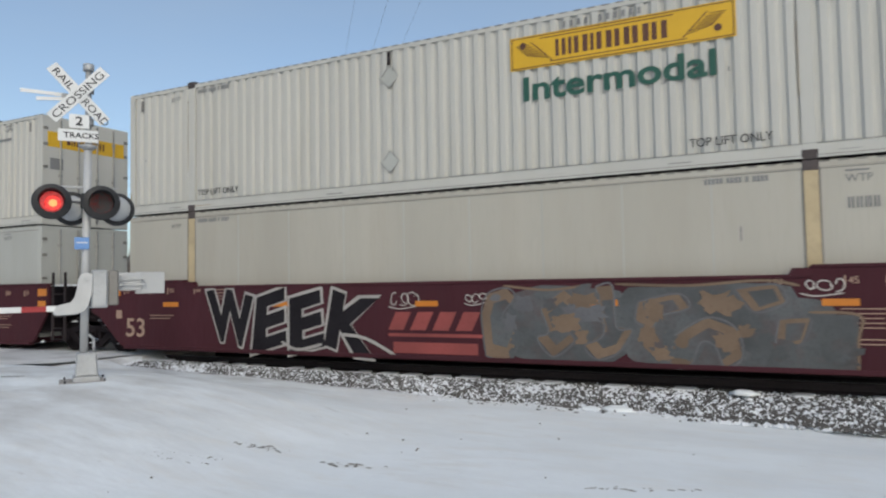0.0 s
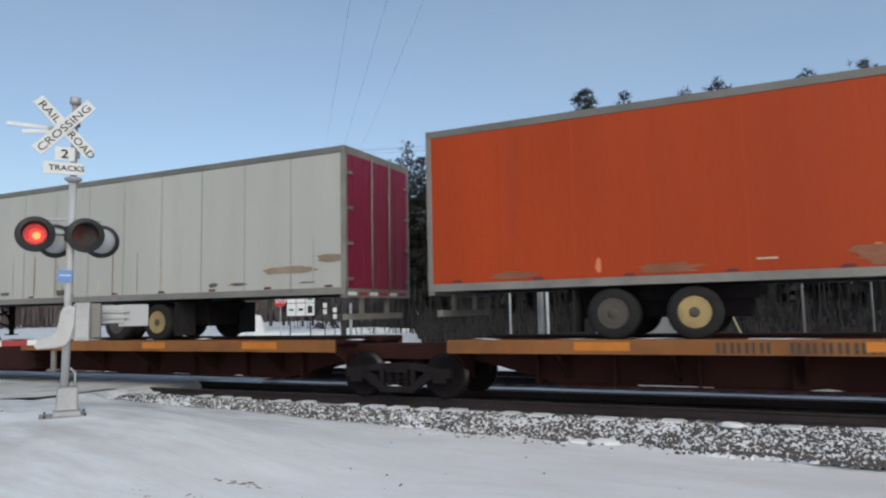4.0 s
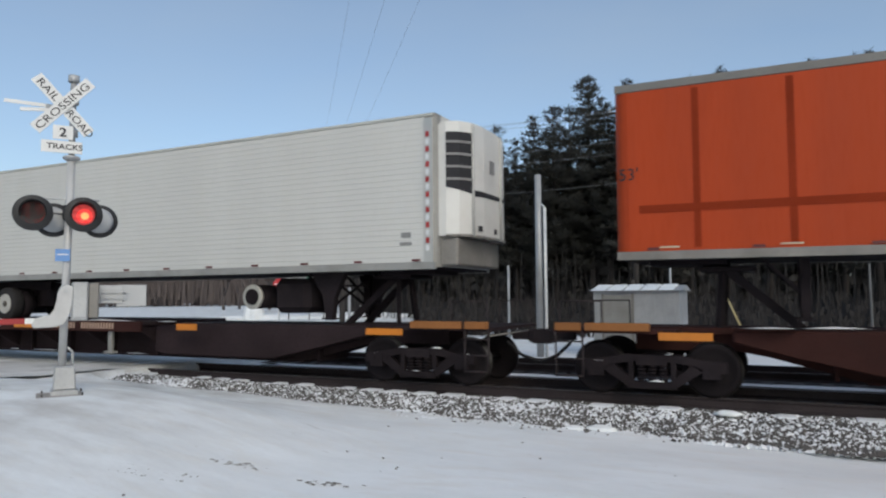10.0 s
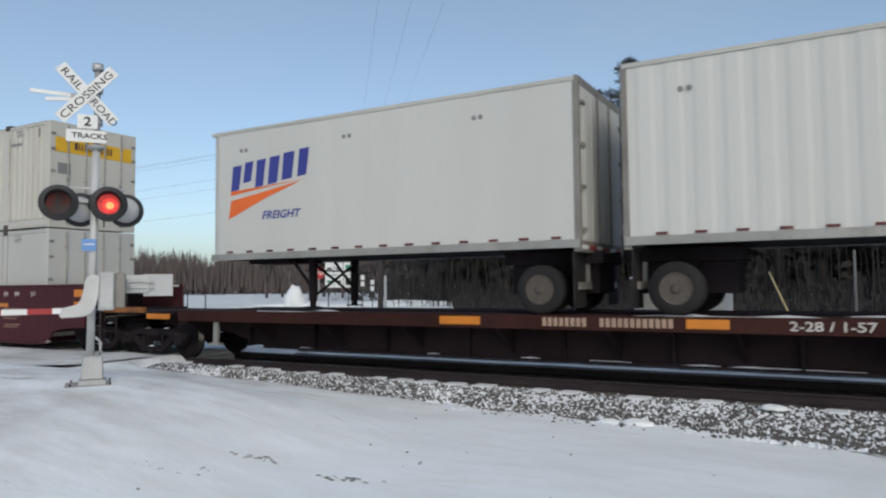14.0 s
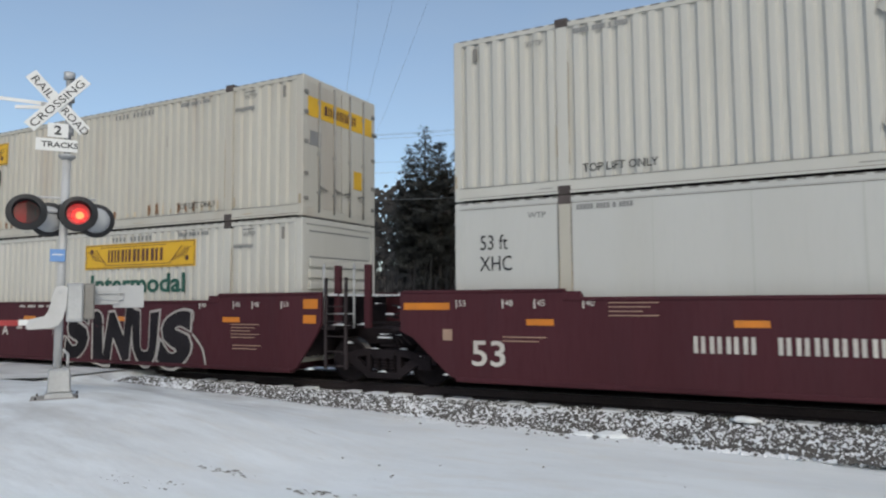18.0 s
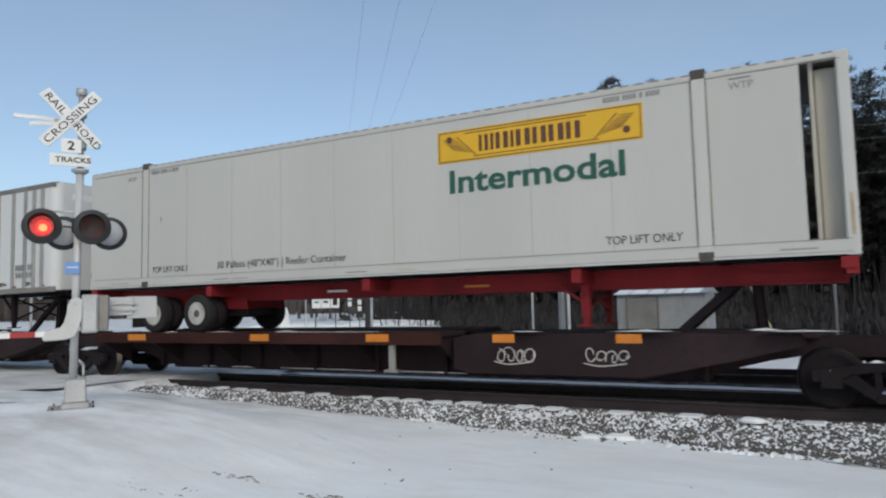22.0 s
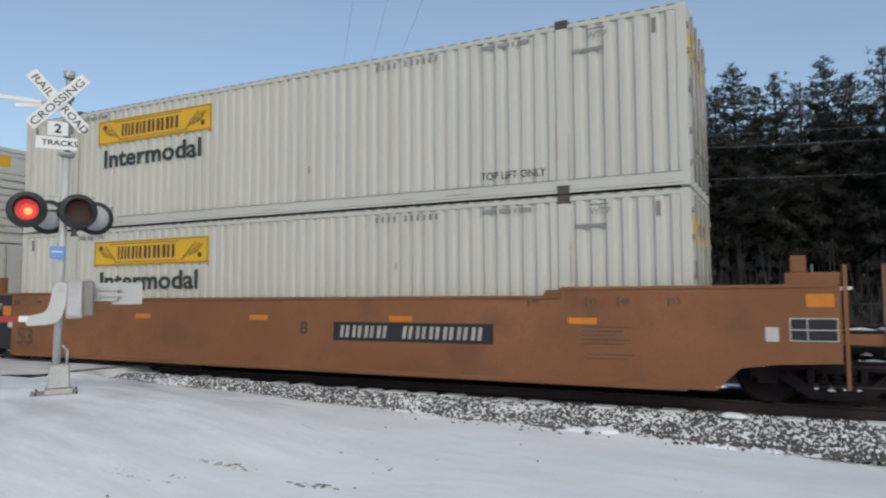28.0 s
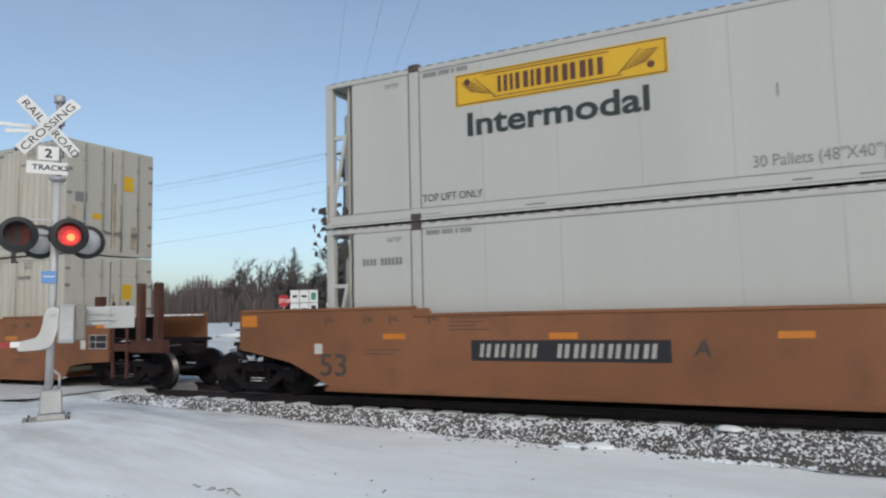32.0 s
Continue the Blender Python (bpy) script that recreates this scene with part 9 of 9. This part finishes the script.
utility_pole(-22.0, 32.3, 10.9, "weathered wooden utility pole with a cross-arm")
utility_pole(-6.35, 34.6, 11.0, "weathered wooden utility pole with a street lamp", 1, True)
utility_pole(26.0, 36.5, 11.0, "weathered wooden utility pole with a cross-arm")
utility_pole(17.5, -19.5, 10.9, "wooden utility pole behind the viewer")


def wires():
    w = thing("overhead_wires", "thin overhead wires between the poles", "wires")

    def span(a, b, sag, r=0.012, n=14):
        bm = bmesh.new()
        a, b = Vector(a), Vector(b)
        pts = []
        for k in range(n + 1):
            t = k / n
            q = a.lerp(b, t)
            q.z -= sag * 4 * t * (1 - t)
            pts.append(q)
        rings = [[bm.verts.new(q + Vector((0, r * math.cos(k * 1.571), r * math.sin(k * 1.571)))) for k in range(4)] for q in pts]
        for p, q in zip(rings, rings[1:]):
            for k in range(4):
                bm.faces.new((p[k], p[(k + 1) % 4], q[(k + 1) % 4], q[k]))
        part("wire", bm, WIRE, w)

    for o in (-1.0, 0.0, 1.0):
        span((-22.0 + o * 0.75, 32.2 + o * 0.6, 10.75), (17.5 + o * 0.75, -19.5 + o * 0.6, 10.75), 1.0, 0.006, 24)
    for o, z in ((-1.05, 10.75), (-0.5, 10.75), (1.05, 10.75), (0.1, 9.3), (0.1, 8.7), (0.1, 7.2)):
        span((-22.0, 32.3 + o * 0.5, z), (-6.35, 34.6 + o * 0.5, z + 0.1), 0.25, 0.007)
        span((-6.35, 34.6 + o * 0.5, z + 0.1), (26.0, 36.5 + o * 0.5, z + 0.1), 0.5, 0.007)
        span((-22.0, 32.3 + o * 0.5, z), (-75.0, 27.0 + o * 0.5, z - 1.0), 0.9, 0.007)


wires()


def road_signs():
    s = thing("stop_sign", "red octagonal stop sign on a steel post", "road sign")
    bm = bmesh.new()
    pts = [(0.40 * math.cos(math.radians(22.5 + 45 * k)), 2.45 + 0.40 * math.sin(math.radians(22.5 + 45 * k))) for k in range(8)]
    prism(bm, pts, -0.01, 0.0)
    part("plate", bm, mat("stop_red", (0.45, 0.02, 0.03), 0.45, vary=0.1), s)
    words("lettering", "STOP", 0.22, SIGN_W, s, pose(-0.30, -0.016, 2.34, 90), wide=0.95, offset=0.006)
    boxes("sign_post", [(-0.035, 0.035, 0.0, 0.05, 0, 2.8)], GALV, s)
    s.matrix_basis = pose(-28.6, 35.0, 0.06, 0, 0, 38)
    g = thing("direction_sign", "white direction boards on two posts", "road sign")
    for k in range(3):
        for j in range(2):
            x = -0.95 + k * 0.66
            b = boxes("board", [(x, x + 0.62, -0.02, 0.0, 1.50 + j * 0.82, 2.28 + j * 0.82)], SIGN_W, g)
            bm = bmesh.new()
            r = random.Random(k * 2 + j)
            slab(bm, x + 0.31, -0.023, 1.89 + j * 0.82, 0.34, 0.004, 0.14 if k < 2 else 0.46)
            part("symbol", bm, INK if (k + j) % 3 else mat("sign_green", (0.03, 0.22, 0.14), 0.5), b)
    for x in (-0.72, 0.72):
        boxes("sign_post", [(x - 0.04, x + 0.04, 0.0, 0.06, 0, 3.05)], POLE, g)
    g.matrix_basis = pose(-27.5, 35.6, 0.06, 0, 0, 36) @ Matrix.Diagonal((0.88, 1, 1, 1))
    for x, y, h in ((-25.9, 36.0, 2.3), (-25.5, 36.5, 2.0)):
        d = thing("delineator", "slim post with small white plates", "post")
        bm = bmesh.new()
        rod(bm, (0, 0, 0), (0, 0, h), 0.03, 8)
        part("shaft", bm, POLE, d)
        boxes("plate", [(-0.12, 0.12, -0.05, -0.035, h - 0.75, h - 0.45), (-0.12, 0.12, -0.05, -0.035, h - 0.35, h - 0.05)], SIGN_W, d)
        d.matrix_basis = pose(x, y, 0.08, 0, 0, 35)
    bm = bmesh.new()
    bmesh.ops.create_icosphere(bm, subdivisions=4, radius=1)
    for q in bm.verts:
        n = noise.noise(q.co * 1.5) + 0.5 * noise.noise(q.co * 4)
        q.co = Vector((q.co.x * 0.95, q.co.y * 0.8, q.co.z * 1.75)) * (1 + 0.22 * n)
    for f in bm.faces:
        f.smooth = True
    h = part("snow_mound", bm, SNOW, None)
    tagged(h, "tall heap of ploughed snow by the road", "snow mound")
    h.matrix_basis = pose(-31.0, 35.5, 0.2) @ Matrix.Diagonal((0.72, 0.8, 0.85, 1))
    bm = bmesh.new()
    bmesh.ops.create_icosphere(bm, subdivisions=4, radius=1)
    for q in bm.verts:
        n = noise.noise(q.co * 2.2 + Vector((4, 0, 0)))
        q.co = Vector((q.co.x * 9, q.co.y * 1.2, q.co.z * 0.55)) * (1 + 0.3 * n)
    for f in bm.faces:
        f.smooth = True
    h = part("snow_bank", bm, SNOW, None)
    tagged(h, "low ploughed snow bank", "snow bank")
    h.matrix_basis = pose(-27, 38.5, 0.1, 0, 0, 30)


road_signs()


# Colour of the added fill, raised to make up for haze between the pines.
GAP_FILL = mat("dead_boughs", (0.095, 0.089, 0.086), 0.95, vary=0.3, grain=0.8, bump=0, own=0.3, spec=0.1)
STEM = mat("dark_stems", (0.030, 0.027, 0.027), 0.95, vary=0.4, grain=0.8, bump=0, own=0.3)


# ---- pines ----
def pine_meshes(seed, h):
    """Trunk and crown of a pine: whorls of limbs carrying clumps of needles, ragged at the edge."""
    r = random.Random(seed)
    bm = bmesh.new()
    rod(bm, (0, 0, 0), (r.uniform(-.1, .1), r.uniform(-.1, .1), h * 0.55), 0.20, 8, 0.13)
    rod(bm, (0, 0, h * 0.55), (0, 0, h * 0.98), 0.13, 6, 0.02)
    V, F = [], []

    def clump(p, s):
        for k in range(16):
            a, e = r.uniform(0, 6.28), r.uniform(-0.35, 0.9)
            d = Vector((math.cos(a) * math.cos(e), math.sin(a) * math.cos(e), math.sin(e)))
            q = d.cross(Vector((0.3, 0.2, 1))).normalized() * s * 0.085
            b = len(V)
            o = p + d * s * r.uniform(0.0, 0.3)
            tip = o + d * s * r.uniform(0.5, 0.95)
            V.extend([o - q, o + q, tip + q * 0.35, tip - q * 0.35])
            F.append((b, b + 1, b + 2, b + 3))

    z = h * r.uniform(0.16, 0.30)
    while z < h * 0.985:
        f = (h - z) / h
        reach = min(0.45 + 5.2 * f, 2.9) * r.uniform(0.65, 1.15)
        n = r.randint(4, 6)
        a0 = r.uniform(0, 6.28)
        for k in range(n):
            a = a0 + k * 6.28 / n + r.uniform(-0.35, 0.35)
            ln = reach * r.uniform(0.45, 1.1)
            up = r.uniform(0.05, 0.45) * ln
            tipp = Vector((math.cos(a) * ln, math.sin(a) * ln, z + up))
            base = Vector((0, 0, z))
            rod(bm, base, tipp, 0.035 + 0.02 * f, 4, 0.01)
            m = max(int(ln / 0.19), 2)
            for j in range(m):
                t = 0.30 + 0.75 * (j + r.random()) / m
                q = base.lerp(tipp, min(t, 1.05)) + Vector((r.uniform(-.28, .28), r.uniform(-.28, .28), r.uniform(-.08, .26)))
                clump(q, r.uniform(0.34, 0.58) * (0.65 + 0.7 * min(f, 0.6)))
        z += h * r.uniform(0.026, 0.040)
    clump(Vector((0, 0, h * 0.96)), 0.5)
    clump(Vector((0, 0, h * 0.99)), 0.4)
    bmesh.ops.recalc_face_normals(bm, faces=bm.faces)
    tm = bpy.data.meshes.new("trunk")
    bm.to_mesh(tm)
    bm.free()
    tm.materials.append(BARK)
    cm = bpy.data.meshes.new("crown")
    cm.from_pydata([tuple(v) for v in V], [], F)
    cm.materials.append(NEEDLE)
    return tm, cm


PINES = [pine_meshes(20 + k, 15.0) for k in range(6)]


def pine(x, y, top, k, yaw):
    g = 0.12
    t = thing("pine_tree", "tall dark pine with a ragged crown", "tree", "pines behind the line")
    s = (top - g) / 15.0
    tm, cm = PINES[k % len(PINES)]
    m = Matrix.Diagonal((s * 1.0, s * 1.0, s, 1))
    share("trunk", tm, t, m)
    share("crown", cm, t, m)
    t.matrix_basis = pose(x, y, g, 0, 0, yaw)


def pine_wood():
    r = random.Random(8)
    front = [(-26.6, 13.3), (-25.3, 14.7), (-24.1, 13.5), (-21.6, 14.1), (-19.9, 12.0), (-18.1, 14.0), (-16.6, 13.0), (-15.2, 14.3), (-13.8, 14.9), (-12.6, 14.6), (-11.3, 16.5), (-10.0, 14.6), (-8.7, 16.1),
             (-7.8, 14.6), (-6.8, 14.0), (-5.0, 15.5), (-3.9, 14.6), (-2.8, 15.8), (-1.6, 14.4), (-0.5, 15.0), (0.8, 14.3), (2.1, 15.4), (3.4, 14.4), (5.1, 15.8), (6.8, 15.2), (8.5, 15.6), (10.6, 15.0), (13, 15.8)]
    for i, (x, top) in enumerate(front):
        dy = r.uniform(-1.5, 1.5)
        pine(x * (46 + dy) / 46, 46 + dy, top + dy * 0.3, i, r.uniform(0, 360))
    for i in range(46):
        x = -22 + i * 0.95 + r.uniform(-0.6, 0.6)
        y = r.uniform(51, 60)
        pine(x * y / 50, y, r.uniform(11.5, 14.2) * (y / 52) * (0.86 if x < -12 else 1), i + 3, r.uniform(0, 360))
    for i in range(16):
        x = -20 + i * 2.3 + r.uniform(-0.6, 0.6)
        y = r.uniform(62, 72)
        pine(x * y / 50, y, r.uniform(12, 15), i + 1, r.uniform(0, 360))


pine_wood()


def bare_tree(seed, h):
    r = random.Random(seed)
    bm = bmesh.new()

    def grow(p, d, ln, rad, depth):
        q = p + d * ln
        rod(bm, p, q, rad, 5 if depth < 2 else 3, rad * 0.62)
        if depth >= 5:
            return
        for k in range(r.randint(2, 4)):
            nd = (d + Vector((r.uniform(-.75, .75), r.uniform(-.75, .75), r.uniform(-.15, .5)))).normalized()
            grow(p.lerp(q, r.uniform(0.55, 1.0)), nd, ln * r.uniform(0.55, 0.8), rad * 0.66, depth + 1)

    grow(Vector((0, 0, 0)), Vector((0, 0, 1)), h * 0.30, h * 0.018, 0)
    bmesh.ops.recalc_face_normals(bm, faces=bm.faces)
    me = bpy.data.meshes.new("branch_crown")
    bm.to_mesh(me)
    bm.free()
    me.materials.append(TWIG)
    return me


def far_woods():
    bares = [bare_tree(40 + k, 10.0) for k in range(4)]
    r = random.Random(4)
    for i, (az, el, dist) in enumerate(((41.0, 5.0, 85), (39.9, 5.5, 88), (38.9, 5.2, 92), (37.4, 4.6, 80), (36.6, 4.2, 84), (42.2, 4.4, 95), (35.0, 8.2, 84), (34.2, 8.8, 80), (33.4, 7.6, 88), (41.6, 5.6, 82), (43.4, 4.6, 90))):
        t = thing("bare_tree", "leafless roadside tree with fine twigs", "tree", "bare trees")
        hh = 1.4 + dist * math.tan(radians(el))
        s = hh / 9.0
        share("branch_crown", bares[i % 4], t, Matrix.Diagonal((s * 1.1, s * 1.1, s, 1)))
        t.matrix_basis = pose(-dist * math.sin(radians(az)), dist * math.cos(radians(az)), 0.2, 0, 0, r.uniform(0, 360))
    t = thing("spruce_tree", "narrow dark spruce among bare trees", "tree", "pines behind the line")
    tm, cm = PINES[2]
    share("trunk", tm, t, Matrix.Diagonal((0.5, 0.5, 0.68, 1)))
    share("crown", cm, t, Matrix.Diagonal((0.5, 0.5, 0.68, 1)))
    t.matrix_basis = pose(-92 * math.sin(radians(38.5)), 92 * math.cos(radians(38.5)), 0.2)
    t = thing("spruce_tree", "broad dark spruce among bare trees", "tree", "pines behind the line")
    share("trunk", tm, t, Matrix.Diagonal((0.8, 0.8, 0.5, 1)))
    share("crown", cm, t, Matrix.Diagonal((0.8, 0.8, 0.5, 1)))
    t.matrix_basis = pose(-84 * math.sin(radians(36.6)), 84 * math.cos(radians(36.6)), 0.2)
    # one mass of thin stems far across the fields
    V, F = [], []
    for k in range(15000):
        az = r.uniform(32, 76)
        dist = r.uniform(140, 185)
        hh = (6.6 + 4.6 * (0.5 + 0.5 * noise.noise(Vector((az * 0.45, 0, 1)))) + 1.5 * noise.noise(Vector((az * 2.1, 0, 5)))) * r.uniform(0.55, 1.05)
        x, y = -dist * math.sin(radians(az)), dist * math.cos(radians(az))
        lean = Vector((r.uniform(-0.5, 0.5), r.uniform(-0.5, 0.5), 0))
        w = r.uniform(0.03, 0.11)
        b = len(V)
        z0 = r.uniform(0, hh * 0.45)
        V.extend([(x - w, y - w, z0), (x + w, y + w * 0.5, z0), (x + w * 0.5 + lean.x * 1.5, y + lean.y, hh), (x - w * 0.5 + lean.x * 1.5, y + lean.y, hh * 0.97)])
        F.append((b, b + 1, b + 2, b + 3))
    me = bpy.data.meshes.new("far_woods")
    me.from_pydata(V, [], F)
    me.materials.append(TWIG)
    tagged(new("far_woods", me), "brown leafless woods across the fields", "woods", kind="stuff")
    # undergrowth stems at the foot of the pines
    V, F = [], []
    for k in range(4200):
        x, y = r.uniform(-30, 16), r.uniform(38, 60)
        hh = r.uniform(0.5, 3.2) ** 1.3
        w = r.uniform(0.012, 0.045)
        a = r.uniform(0, 3.14)
        b = len(V)
        cx, cy = math.cos(a) * w, math.sin(a) * w
        lx, ly = r.uniform(-.5, .5), r.uniform(-.5, .5)
        V.extend([(x - cx, y - cy, 0), (x + cx, y + cy, 0), (x + lx + cx * .4, y + ly + cy * .4, hh), (x + lx - cx * .4, y + ly - cy * .4, hh)])
        F.append((b, b + 1, b + 2, b + 3))
    for k in range(13000):                      # dead weeds and saplings before the wood
        y = r.uniform(27, 45)
        x = r.uniform(-0.58 * y + 1.5, 16)
        hh = r.uniform(0.25, 0.8) + (y - 27) * 0.075 * r.random()
        a, w = r.uniform(0, 3.14), r.uniform(0.02, 0.10)
        cx, cy, lx = math.cos(a) * w, math.sin(a) * w, r.uniform(-.25, .25)
        b = len(V)
        V.extend([(x - cx, y - cy, 0), (x + cx, y + cy, 0), (x + lx + cx * .6, y + cy * .6, hh), (x + lx - cx * .8, y - cy * .8, hh * 0.9)])
        F.append((b, b + 1, b + 2, b + 3))
    me = bpy.data.meshes.new("undergrowth")
    me.from_pydata(V, [], F)
    me.materials.append(STEM)
    tagged(new("undergrowth", me), "thin bare stems at the foot of the pines", "undergrowth", kind="stuff")
    V, F = [], []
    for k in range(22000):                      # added fill, coloured to lift the black gaps between the pines
        x, y, z = r.uniform(-34, 18), r.uniform(45, 58), r.random() * 10.5
        a, s = r.uniform(-0.7, 0.7), r.uniform(0.12, 0.40)
        b = len(V)
        cx, cy = math.cos(a) * s, math.sin(a) * s
        V.extend([(x - cx, y - cy, z), (x + cx, y + cy, z + r.uniform(-0.2, 0.2)), (x + cx * 0.4, y + cy * 0.4, z + s * 1.3), (x - cx * 0.6, y, z + s * 1.1)])
        F.append((b, b + 1, b + 2, b + 3))
    me = bpy.data.meshes.new("dead_boughs")
    me.from_pydata(V, [], F)
    me.materials.append(GAP_FILL)
    tagged(new("dead_boughs", me), "loose quads added to fill and lighten dark gaps in the wood", "brush", kind="stuff")


far_woods()

# ---- what moves: the train, its rail wheels, and the flashing lamps ----
def gone(t):
    """How far the train has rolled after t seconds."""
    return 12.1614 * t - 0.0012445 * (t - 16) ** 2


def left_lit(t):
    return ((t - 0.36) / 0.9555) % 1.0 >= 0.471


def motions():
    rows = [k * 2.0 for k in range(17)]
    place = {}
    for ob, u, z, tilt in TRAIN:
        walk(ob, [(t, pose(u + gone(t), TRACK, z, 0, tilt)) for t in rows])
        place[ob.name] = u
    # rail wheels turn while their car rolls past the crossing
    step = 1.0 / FPS
    for w, car, x in WHEELS:
        u = place[car.name] + x
        t0 = max((-27.0 - u) / 12.16, 0.0)
        t1 = min((6.0 - u) / 12.16, 32.0)
        if t1 <= t0:
            continue
        k0, k1 = int(t0 * FPS), int(t1 * FPS) + 1
        r = [(k * step, pose(x, 0, RW, 0, math.degrees((gone(k * step) - gone(k0 * step)) / RW), 0)) for k in range(k0, min(k1, 960) + 1)]
        if k0 > 0:
            r.insert(0, (0.0, r[0][1]))
        if r[-1][0] < 32.0:
            r.append((32.0, r[-1][1]))
        walk(w, r)
    # each added disc turns its glowing side forward, then away, in place of switching
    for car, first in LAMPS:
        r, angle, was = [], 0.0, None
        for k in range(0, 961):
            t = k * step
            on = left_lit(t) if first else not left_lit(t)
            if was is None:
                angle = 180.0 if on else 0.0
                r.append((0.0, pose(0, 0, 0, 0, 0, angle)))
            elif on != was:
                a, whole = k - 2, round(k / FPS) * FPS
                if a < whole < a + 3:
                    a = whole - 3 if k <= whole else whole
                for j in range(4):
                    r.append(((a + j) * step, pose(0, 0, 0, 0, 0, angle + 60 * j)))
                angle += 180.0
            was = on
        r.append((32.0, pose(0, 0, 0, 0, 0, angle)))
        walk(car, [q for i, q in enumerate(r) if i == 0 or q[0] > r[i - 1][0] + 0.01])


motions()
